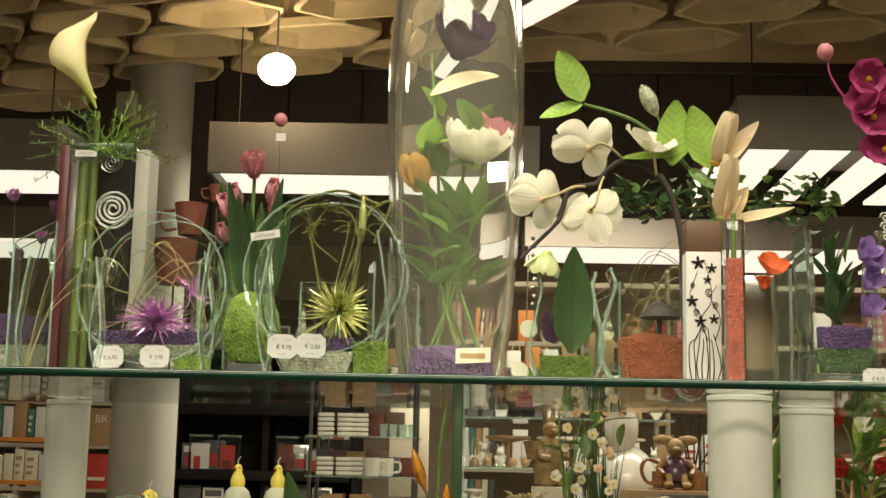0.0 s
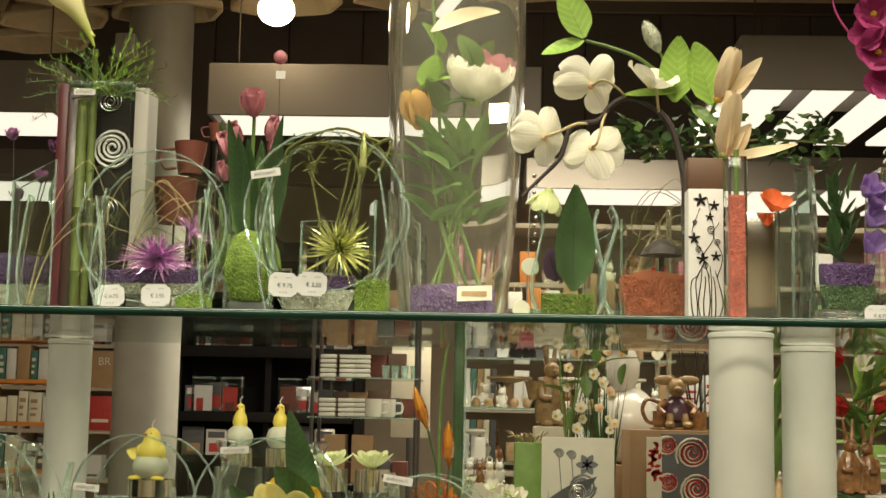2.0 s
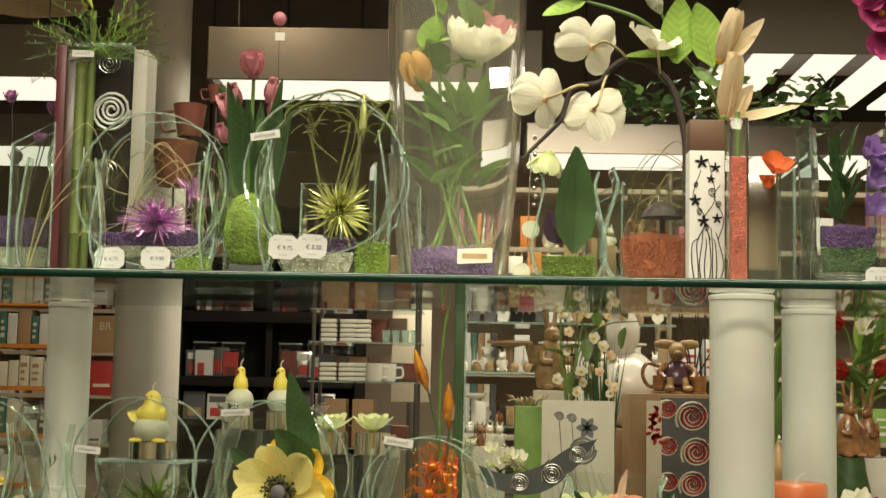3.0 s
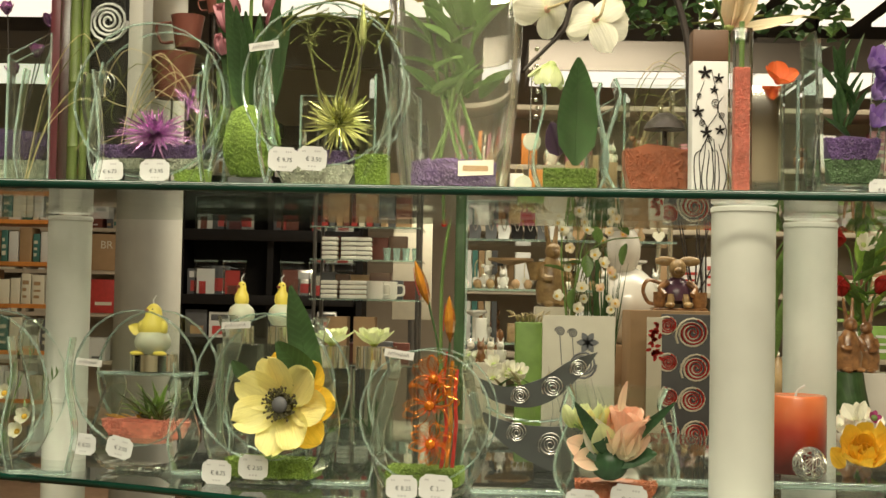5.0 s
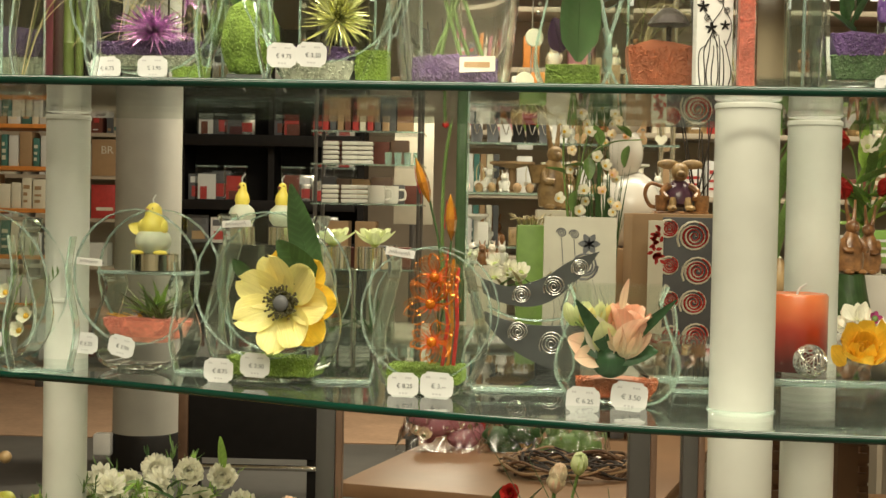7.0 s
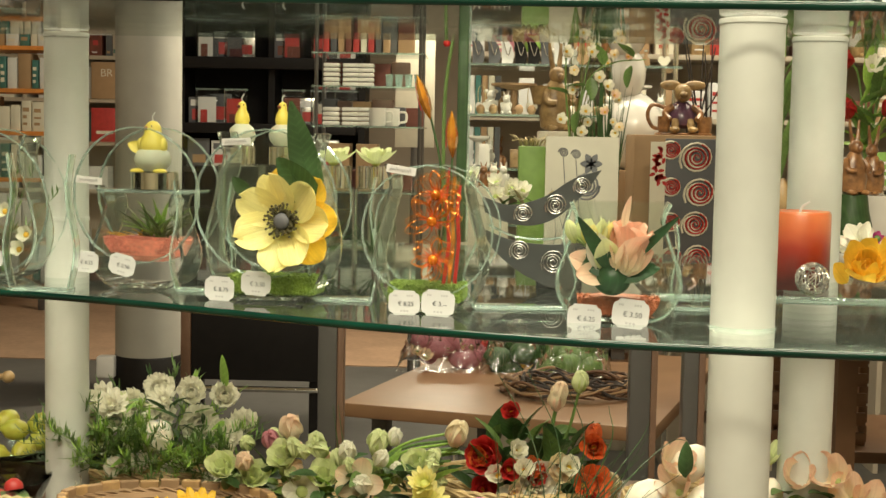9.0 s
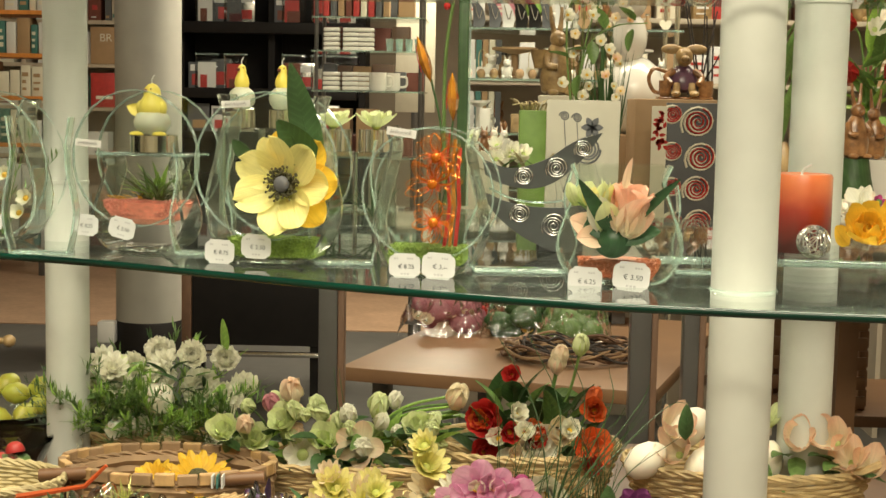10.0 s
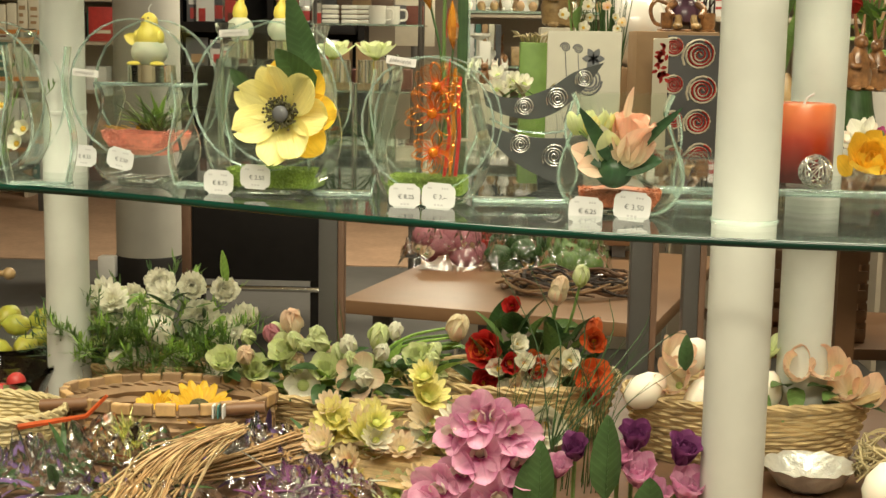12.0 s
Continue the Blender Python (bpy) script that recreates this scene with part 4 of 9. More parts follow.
def flat_vase(x, y, z, w, h, depth, label, yaw=0.0, inner=(0.8, 0.95), group="glass vases on the shelves", arch=True, side=belly):
    """Two round panes with a bent bellied glass between them."""
    ob = thing("glass_vase", x, y, z, label, "vase", group, yaw)
    if arch:
        o = arch_outline(w, h)
        for y0 in (0.0, depth - 0.003):
            p = part("pane", plate(B(), o, y0, y0 + 0.003), "pane", ob, smooth=False)
            child("edge", finish("edge", strip(B(), o + [o[0]], 0.0019, y0 - 0.0004, y0 + 0.0034), "glassedge"), p, Matrix(), "pale green glass edge")
    iw, ih = w * inner[0], h * inner[1]
    for s in (1, -1):
        part("bent_side", strip(B(), side(iw, ih, s), 0.0045, 0.006, depth - 0.006), "vaseglass", ob)
    part("bottom", box(B(), -0.22 * iw, 0.22 * iw, 0.008, depth - 0.008, 0.0005, 0.006, 0.001), "vaseglass", ob)
    if not arch:
        o = belly(iw, ih, 1) + belly(iw, ih, -1)[::-1]
        for y0 in (0.001, depth - 0.004):
            p = part("pane", plate(B(), o, y0, y0 + 0.003), "pane", ob, smooth=False)
            for s in (1, -1):
                child("edge", finish("edge", strip(B(), belly(iw, ih, s), 0.0020, y0 - 0.0004, y0 + 0.0034), "glassedge"), p, Matrix(), "pale green glass edge")
    return ob


UP, LOW = 1.457, 1.115

# -- upper shelf --
# bowl of purple grit with violet blossoms
v = flat_vase(-0.605, 1.76, UP, 0.15, 0.20, 0.06, "clear bellied glass with purple grit and violet foil blossoms", inner=(0.95, 0.95), arch=False)
gravel(v, -0.055, 0.055, 0.012, 0.05, 0.05, 0.085, "grit_purple", 240)
gravel(v, -0.05, 0.05, 0.012, 0.05, 0.006, 0.05, "grit_white", 200)
for k, (dx, dz) in enumerate(((0.045, 0.225), (0.03, 0.185), (-0.01, 0.24), (0.0, 0.16))):
    stalk(v, [(0.0, 0.03, 0.08), (dx * 0.5, 0.03, dz * 0.6), (dx, 0.03, dz)], 0.0012, 0.0008, "twig")
    flower(v, (dx, 0.028, dz), (random.uniform(-0.5, 0.5), -0.6, 1), "foil_purple", 6, 0.016, 0.012, 45, heart="petal_purple", heart_r=0.004)

# tall dark framed glass with a calla lily
v = thing("tall_square_vase", -0.478, 1.72, UP, "tall square glass vase with black spiral panel and maroon edge", "vase", "glass vases on the shelves")
part("edge_strip", box(B(), -0.058, -0.046, -0.002, 0.05, 0, 0.300, 0.001), "maroon", v, "maroon edge strip")
p = part("spiral_panel", box(B(), -0.022, 0.030, 0.034, 0.040, 0.0, 0.302, 0.001), "black", v, "black panel with pale spirals")
for cz, r, big in ((0.285, 0.016, 0), (0.225, 0.026, 1), (0.145, 0.018, 0), (0.05, 0.019, 0), (0.012, 0.012, 0)):
    child("spiral", finish("spiral", spiral(B(), 0.004 if big else -0.002, cz, r, 0.0325, 4 if big else 3.5, 0.0019 if big else 0.0009), "white" if big else "silver"), p, Matrix())
part("side_panel", box(B(), 0.038, 0.056, 0.0, 0.05, 0, 0.296, 0.002), "column", v, "pale grey side panel")
part("pane", box(B(), -0.0455, 0.0335, -0.002, 0.001, 0, 0.300), "pane", v, smooth=False)
part("rim", box(B(), -0.046, 0.034, -0.003, 0.05, 0.300, 0.303, 0.0005), "glassedge", v)
brand_tag(v, -0.025, -0.004, 0.289, 0.027, 0.008)
for dx, r in ((-0.033, 0.007), (-0.020, 0.005)):
    bm = lathe(B(), [(r, 0.0), (r, 0.06), (r * 1.12, 0.062), (r, 0.064), (r, 0.14), (r * 1.12, 0.142), (r, 0.144), (r, 0.28)], 12)
    part("bamboo_stem", bm, "bamboo", v, "yellow-green bamboo stem").location = (dx, 0.02, 0.003)
stalk(v, [(-0.018, 0.02, 0.27), (-0.018, 0.012, 0.32), (-0.017, 0.005, 0.346)], 0.003, 0.0045, "bamboo")
bm = B()   # calla: a rolled funnel that bulges to one side and ends in a bent tip
rows = []
lefts = curve([(0.0, 0, 0.0), (-0.012, 0, 0.018), (-0.033, 0, 0.040), (-0.056, 0, 0.056), (-0.060, 0, 0.076), (-0.050, 0, 0.096), (-0.028, 0, 0.109), (-0.006, 0, 0.116)], 3)
rights = curve([(0.003, 0, 0.0), (-0.002, 0, 0.020), (-0.008, 0, 0.036), (-0.013, 0, 0.052), (-0.015, 0, 0.070), (-0.016, 0, 0.085), (-0.012, 0, 0.100), (-0.004, 0, 0.117)], 3)
for k, (a, b) in enumerate(zip(lefts, rights)):
    mid, half = (a + b) / 2, (b - a) / 2
    t = k / (len(lefts) - 1)
    row = []
    for q in range(18):
        g = radians(-165 + 330 * q / 17) + math.pi
        row.append(bm.verts.new(mid + half * math.cos(g) + Vector((0, half.length * 0.75 * math.sin(g), 0.010 * t * max(0, math.sin(g))))))
    rows.append(row)
for a, b in zip(rows, rows[1:]):
    for q in range(17):
        bm.faces.new((a[q], a[q + 1], b[q + 1], b[q]))
c = part("calla_flower", bm, "calla", v, "cream calla lily funnel")
c.matrix_basis = Matrix.Translation((-0.020, 0.004, 0.350)) @ Matrix.Diagonal((1.05, 1, 1.02, 1))
stalk(c, [(0, 0, 0.012), (-0.018, 0, 0.04), (-0.028, 0, 0.070)], 0.003, 0.002, "petal_yellow", "spadix")
for a in range(34):
    ang = random.uniform(0, 360)
    sprig(v, (-0.01 + random.uniform(-0.02, 0.02), 0.02, 0.29), (math.cos(radians(ang)) * 1.2, -0.5 + 0.5 * math.sin(radians(ang)), random.uniform(-0.3, 0.9)), random.uniform(0.05, 0.10), ("leaflight", "mosstwig", "leaf")[a % 3], 34, 0.009)

# round vase with purple foil flower
v = flat_vase(-0.398, 1.66, UP, 0.185, 0.205, 0.06, "round glass vase with purple foil flower and purple grit", yaw=-6, inner=(0.92, 0.72), side=tulip_side)
gravel(v, -0.066, 0.066, 0.012, 0.048, 0.045, 0.060, "grit_purple", 340)
gravel(v, -0.060, 0.060, 0.012, 0.048, 0.032, 0.0445, "grit_white", 240)
sf = starflower(v, (0.006, 0.016, 0.074), (0, -1, 0.2), "foil_purple", 66, 0.036)
sf.matrix_basis = sf.matrix_basis @ Matrix.Diagonal((1.5, 0.85, 1, 1))
starflower(v, (0.040, 0.03, 0.110), (0.5, -0.5, 1), "foil_purple", 20, 0.026)
price_tag(v, -0.046, -0.004, 0.028, "€ 6.75", yaw=3, tilt=-3)
price_tag(v, 0.011, -0.004, 0.029, "€ 3.95")
moss(v, 0.03, 0.068, 0.012, 0.04, 0.004, 0.031)
for dx, dz, w in ((-0.004, 0.135, 0.058), (0.014, 0.200, 0.042), (0.048, 0.246, 0.022)):   # terracotta cans behind
    pot = thing("small_pot", -0.398 + dx, 1.80, UP, "small terracotta watering can on a stick", "pot", "terracotta pots")
    part("stick", tube(B(), [(0, 0, 0), (0, 0, dz)], 0.0015), "twig", pot)
    part("body", lathe(B(), [(w * 0.36, dz), (w * 0.5, dz + w * 0.9), (w * 0.52, dz + w), (w * 0.45, dz + w * 0.98), (w * 0.3, dz + 0.004)], 18), "brown", pot)
    part("handle", tube(B(), curve([(-w * 0.5, 0, dz + w * 0.8), (-w * 0.95, 0, dz + w * 0.7), (-w * 0.8, 0, dz + w * 0.2), (-w * 0.42, 0, dz + w * 0.2)], 5), w * 0.05), "brown", pot)

# moss block with tulips standing in dark foot
v = thing("tulip_arrangement", -0.282, 1.69, UP, "green moss block with leaves and dusky pink tulips", "flower arrangement")
part("foot", box(B(), -0.026, 0.024, 0.0, 0.04, 0, 0.026, 0.002), "slate", v, "dark blue-grey foot")
bm = lathe(B(), [(0.016, 0.026), (0.028, 0.040), (0.034, 0.066), (0.033, 0.088), (0.026, 0.106), (0.012, 0.116)], 28)
for k in range(1500):
    a, t = random.uniform(0, 6.28), random.uniform(0.0, 1.0)
    r = 0.016 + 0.0185 * math.sin(math.pi * min(1, 0.15 + 0.8 * t))
    bmesh.ops.create_cube(bm, size=random.uniform(0.001, 0.002), matrix=Matrix.Translation((r * math.cos(a), r * math.sin(a), 0.030 + 0.080 * t)) @ turn(random.uniform(0, 90), random.uniform(0, 90), 0))
part("moss_body", bm, "moss", v, "bright green moss body", smooth=False).location = (0, 0.02, 0)
for k in range(20):
    a = radians(18 * k)
    leaf(v, (0.012 * math.cos(a), 0.02 + 0.010 * math.sin(a), 0.10), (0.20 * math.cos(a), 0.16 * math.sin(a), 1), random.uniform(0.09, 0.16), 0.026, "leafdark" if k % 4 else "leaf", 0.15, random.uniform(-25, 25), 0.6, face=(math.cos(a) * 0.7, -1, 0.1))
stalk(v, [(0.0, 0.02, 0.10), (-0.004, 0.014, 0.18), (-0.003, 0.008, 0.262)], 0.003, 0.0025)
flower(v, (-0.003, 0.006, 0.258), (0.0, -0.55, 1), "petal_pink", 6, 0.032, 0.032, 26, 0.3, 0.5, 0.95, 3, "petal_pink", 0.008, "rose_flower", 0.10)
for dx, dz, r in ((-0.030, 0.222, 0.011), (-0.022, 0.238, 0.010), (0.018, 0.245, 0.010), (0.022, 0.225, 0.009), (-0.034, 0.195, 0.008)):
    bud(v, (dx, 0.008, dz - 0.02), (dx * 10, -0.3, 1), "petal_pink", r, 1.6)
    stalk(v, [(dx * 0.3, 0.02, 0.10), (dx * 0.6, 0.014, 0.16), (dx, 0.009, dz - 0.018)], 0.0016)

stalk(v, [(0.0, 0.03, 0.10), (0.022, 0.03, 0.20), (0.0236, 0.03, 0.325)], 0.0007, 0.0005, "twig")
part("seed_head", ball(B(), (0.0236, 0.03, 0.337), 0.0085, 1, 1, 1.05, 14, 10), "petal_pink", v, "dusky pink seed head")
part("label_card", box(B(), 0.019, 0.031, 0.027, 0.0275, 0.309, 0.319), "tag", v, "small white label", smooth=False)

# round vase with yellow-green foil star, tags and mossy twigs
v = flat_vase(-0.182, 1.58, UP, 0.185, 0.215, 0.06, "round glass vase with green foil star and mossy twig", yaw=-4, inner=(0.84, 0.68), side=tulip_side)
gravel(v, -0.052, 0.035, 0.012, 0.048, 0.034, 0.048, "grit_purple", 260)
moss(v, 0.036, 0.072, 0.012, 0.046, 0.004, 0.044)
starflower(v, (0.017, 0.012, 0.078), (0.1, -1, 0.35), "foil_green", 70, 0.040)
gravel(v, -0.05, 0.035, 0.012, 0.048, 0.006, 0.0335, "grit_white", 160)
price_tag(v, -0.043, -0.004, 0.037, "€ 9.75", 0.034, 0.027, 3)
price_tag(v, -0.010, -0.0045, 0.038, "€ 3.50", 0.034, 0.027, 3)
brand_tag(v, -0.068, -0.003, 0.165, 0.034, 0.009, -8)
for k in range(8):
    a = random.uniform(-0.07, 0.06)
    stalk(v, [(a * 0.3, 0.03, 0.10), (a * 0.8, 0.03, 0.16), (a * 1.1, 0.03, 0.20 + random.uniform(-0.02, 0.02)), (a * 1.4 + 0.02, 0.03, 0.17)], 0.0011, 0.0006, "mosstwig", "mossy_twig", 5)
for k in range(26):
    sprig(v, (random.uniform(-0.06, 0.05), 0.025, random.uniform(0.17, 0.212)), (random.uniform(-1, 1), -0.2, random.uniform(-0.2, 0.5)), 0.02, "mosstwig", 14, 0.004, "moss_tuft")
for pts, r in (([(0.028, 0.02, 0.08), (0.034, 0.02, 0.13), (0.045, 0.02, 0.19), (0.074, 0.02, 0.208), (0.055, 0.02, 0.16)], 0.003), ([(0.03, 0.03, 0.10), (0.036, 0.03, 0.16), (0.02, 0.03, 0.20), (-0.03, 0.03, 0.205), (-0.055, 0.03, 0.185)], 0.0024), ([(0.06, 0.02, 0.205), (0.01, 0.02, 0.222), (-0.045, 0.02, 0.20), (-0.05, 0.02, 0.18)], 0.002), ([(0.0, 0.03, 0.21), (-0.02, 0.03, 0.17), (0.01, 0.03, 0.14)], 0.0015)):
    stalk(v, pts, r, r * 0.5, "mosstwig", "mossy_twig")
bm = lathe(B(), [(0.001, 0), (0.0045, 0.008), (0.004, 0.03), (0.0008, 0.05)], 8, pose(0.041, 0.018, 0.168))
part("glass_bud", bm, "foil_green", v, "yellow glass bud", smooth=False)
stalk(v, [(0.02, 0.018, 0.09), (0.035, 0.018, 0.13), (0.041, 0.018, 0.17)], 0.0012, material="twig")

# tall barrel vase with poppies
v = thing("tall_glass_vase", -0.035, 1.655, UP, "very tall clear barrel glass vase with silk poppies", "vase", "glass vases on the shelves")
prof = [(p.x, p.z) for p in curve([(0.060, 0, 0.0), (0.067, 0, 0.05), (0.075, 0, 0.14), (0.081, 0, 0.26), (0.083, 0, 0.34), (0.080, 0, 0.44), (0.070, 0, 0.56)], 5)]
wall = prof + [(r - 0.0085, z) for r, z in prof[::-1] if z > 0.006] + [(0.0, 0.008)]
bm = lathe(B(), [(0.0, 0.0)] + wall, 56)
part("glass_body", bm, "barrelglass", v)
bm = B()
lathe(bm, [(0.002, 0.009), (0.042, 0.010), (0.049, 0.030), (0.047, 0.042), (0.002, 0.044)], 32)
for k in range(1300):
    a = random.uniform(math.pi, 2 * math.pi) if k % 3 else random.uniform(0, 2 * math.pi)
    zz = random.uniform(0.012, 0.043)
    r = 0.0485 if k % 3 else random.uniform(0, 0.046)
    m = Matrix.Translation((r * math.cos(a), r * math.sin(a), zz if k % 3 else 0.044)) @ turn(random.uniform(0, 90), random.uniform(0, 90), 0) @ Matrix.Scale(random.uniform(0.0008, 0.0016), 4)
    bmesh.ops.create_cube(bm, size=1.4, matrix=m)
tagged(part("gravel", bm, "grit_purple", v, "violet shredded filler", smooth=False), kind="stuff")
tag = part("sticker", plate(B(), [(-0.02, -0.009), (0.02, -0.007), (0.02, 0.010), (-0.02, 0.008)], -0.0612, -0.0606), "cream", v, "beige paper sticker", smooth=False)
tag.location = (0.026, 0.004, 0.032)
child("print", finish("print", box(B(), -0.015, 0.014, -0.0616, -0.0613, -0.003, 0.003), "kraft", False), tag, Matrix())
for (x0, x1, x2, z2) in ((0.02, -0.01, -0.03, 0.40), (-0.02, 0.0, 0.012, 0.28), (0.035, 0.0, -0.035, 0.25), (-0.03, 0.01, 0.04, 0.30), (0.01, -0.02, -0.045, 0.28)):
    stalk(v, [(x0, random.uniform(-0.02, 0.02), 0.035), (x1, 0.0, 0.14), (x2, random.uniform(-0.02, 0.02), z2)], 0.0028, 0.002)
flower(v, (0.020, -0.02, 0.262), (0.2, -0.4, 1), "petal_white", 6, 0.058, 0.058, 56, 0.5, 0.5, 0.95, 2, "petal_green", 0.012, "poppy", 0.14)
# cream leaf shape stands in for the strip light refracted by the vase
leaf(v, (-0.030, -0.03, 0.345), (1.15, -0.1, 0.72), 0.088, 0.026, "petal_cream", -0.5, 60, 0.9)
for k in range(10):
    leaf(v, (random.uniform(-0.045, 0.0), random.uniform(-0.03, 0.02), random.uniform(0.24, 0.33)), (random.uniform(-0.8, 0.6), -0.4, random.uniform(0.2, 1.2)), random.uniform(0.035, 0.055), 0.026, "leaflight" if k % 3 else "leaf", -0.4, random.uniform(-40, 40))
flower(v, (0.036, 0.01, 0.292), (0.3, -0.2, 1), "petal_pink", 6, 0.045, 0.036, 60, 0.5, 0.4, 0.9, 2, "petal_pink", 0.010, "poppy")
flower(v, (-0.042, -0.015, 0.232), (-0.15, -0.4, 1), "petal_ochre", 5, 0.046, 0.036, 22, 0.3, 0.5, 0.9, 2, "petal_ochre", 0.008, "poppy")
flower(v, (0.0, -0.01, 0.40), (0.2, -0.6, 0.6), "petal_dark", 6, 0.055, 0.048, 55, 0.5, 0.4, 0.9, 2, "petal_dark", 0.012, "poppy")
for k in range(30):
    a = random.uniform(0, 2 * math.pi)
    z0 = random.choice((0.12, 0.15, 0.18, 0.20, 0.30))
    leaf(v, (random.uniform(-0.03, 0.03), random.uniform(-0.03, 0.02), z0), (math.cos(a), -0.5 * abs(math.sin(a)), random.uniform(0.2, 1.5)), random.uniform(0.04, 0.065), random.uniform(0.018, 0.03), "leaf", -0.4, random.uniform(-40, 40))

# plain slanting glasses in the second row
for x, y, w, h0, h1, yw in ((-0.335, 1.76, 0.05, 0.16, 0.20, 20), (-0.30, 1.72, 0.04, 0.21, 0.17, -15), (-0.555, 1.70, 0.05, 0.17, 0.20, 10), (0.145, 1.70, 0.045, 0.11, 0.135, -12), (0.345, 1.66, 0.05, 0.12, 0.15, 18), (-0.11, 1.74, 0.05, 0.16, 0.13, 12), (-0.20, 1.72, 0.05, 0.13, 0.13, 0)):
    slant_vase(x, y, UP, w, 0.05, h0, h1, "plain slanting glass vase with pale green edges", yw)

# bent glass cheeks standing inside the round vases
for x, y, w, h in ((-0.398, 1.675, 0.150, 0.160), (-0.182, 1.595, 0.150, 0.175), (-0.500, 1.64, 0.10, 0.145), (-0.285, 1.61, 0.085, 0.16)):
    v = thing("bent_glass_vase", x, y, UP, "tulip-shaped vase of two bent greenish glass sheets", "vase", "glass vases on the shelves")
    part("bottom", box(B(), -w * 0.42, w * 0.42, 0.002, 0.034, 0.0, 0.004, 0.001), "glassedge", v)
    for s in (1, -1):
        o = [(q.x, q.z) for q in curve([(s * w * 0.42, 0, 0.002), (s * w * 0.50, 0, h * 0.34), (s * w * 0.46, 0, h * 0.7), (s * w * 0.40, 0, h)], 8)]
        part("bent_side", strip(B(), o, 0.003, 0.0, 0.016), "vaseglass", v)
        part("side_edge", strip(B(), o, 0.0024, -0.0016, -0.0004), "glassedge", v)

# string of shell discs
v = thing("shell_garland", 0.052, 1.66, UP, "string of pearly shell discs hanging beside a vase", "garland")
part("string", tube(B(), [(0, 0, 0.002), (0.003, 0, 0.16)], 0.0008), "silver", v)
for k, z in enumerate((0.02, 0.07)):
    part("disc", lathe(B(), [(0.0, -0.001), (0.010, -0.001), (0.011, 0.0), (0.010, 0.001), (0.0, 0.001)], 20, pose(0.004 - 0.01 * (k == 0), -0.004, z, 84, 0, 10)), "egggrey", v)
for k in range(9):
    part("bead", ball(B(), (0.008 + 0.002 * (k % 2), 0, 0.10 + k * 0.010), 0.0028), "chrome", v)

# small vase with a broad leaf
v = flat_vase(0.098, 1.60, UP, 0.084, 0.132, 0.04, "small bellied glass vase with broad leaf and moss", inner=(1.0, 1.0), arch=False)
moss(v, -0.03, 0.03, 0.008, 0.032, 0.006, 0.034)
leaf(v, (0.006, 0.010, 0.038), (0.0, -0.05, 1), 0.122, 0.046, "leafdark", 0.1, 0, 0.72, face=(0.15, -1, 0.1))
flower(v, (-0.022, 0.010, 0.155), (-0.25, 0.25, -1), "petal_green", 6, 0.030, 0.026, 55, 0.4, 0.4, 0.95, 2, "petal_green", 0.006, "hellebore", 0.08)
leaf(v, (-0.012, 0.02, 0.05), (-0.3, 0, 1), 0.04, 0.03, "petal_dark", 0.1, 60)

# tapered vase with orange grit, mushroom and white orchid spray
v = flat_vase(0.192, 1.585, UP, 0.115, 0.135, 0.05, "curved glass vase with orange grit and white orchid spray", inner=(1.0, 1.0), arch=False)
gravel(v, -0.034, 0.044, 0.008, 0.042, 0.008, 0.055, "grit_orange", 380, 0.0018)
bm = lathe(B(), [(0.003, 0.055), (0.003, 0.078), (0.024, 0.080), (0.020, 0.088), (0.008, 0.098), (0.0, 0.10)], 18, pose(0.012, 0.02, 0))
part("mushroom", bm, "twig", v, "dark brown mushroom")
bm = tube(B(), curve([(0.044, 0.03, 0.06), (0.042, 0.04, 0.126), (0.041, 0.045, 0.179), (0.026, 0.045, 0.237), (0.001, 0.045, 0.262), (-0.026, 0.045, 0.270), (-0.046, 0.045, 0.258), (-0.059, 0.045, 0.242), (-0.089, 0.045, 0.235), (-0.098, 0.045, 0.211), (-0.105, 0.045, 0.194), (-0.135, 0.045, 0.163), (-0.147, 0.045, 0.150)], 4), 0.0046, 0.0020, 8)
part("orchid_branch", bm, "twig", v, "dark bent branch")
for px, pz, way, s, jx, jz in ((-0.068, 0.280, (-0.35, 0.9, 0.45), 1.12, -0.026, 0.270), (-0.122, 0.218, (-0.5, 0.9, 0.15), 1.08, -0.072, 0.238), (-0.067, 0.207, (0.15, 0.95, -0.25), 1.08, -0.050, 0.250), (0.000, 0.279, (0.35, -0.35, 0.9), 0.98, 0.012, 0.252)):
    fl = flower(v, (px, 0.030, pz), way, "petal_white", 3, 0.036 * s, 0.030 * s, 80, 0.30, 0.30, 0.95, 1, "petal_cream", 0.005, "orchid_flower", 0.10)
    me = finish("broad_petal", petal(B(), Matrix(), 0.037 * s, 0.047 * s, 0.35, 0.22, 1.05, ruffle=0.09), "petal_white")
    for q in (-1, 1):
        child("broad_petal", me, fl, turn(0, 0, 90 + 78 * q) @ Matrix.Translation((0.002, 0, 0.002)) @ turn(5 * q, -14, 0))
    stalk(v, [(px, 0.028, pz), (px + (jx - px) * 0.3, 0.018, pz + 0.004), (px + (jx - px) * 0.7, 0.030, pz + (jz - pz) * 0.6 + 0.004), (jx, 0.044, jz)], 0.0016, material="raffia")

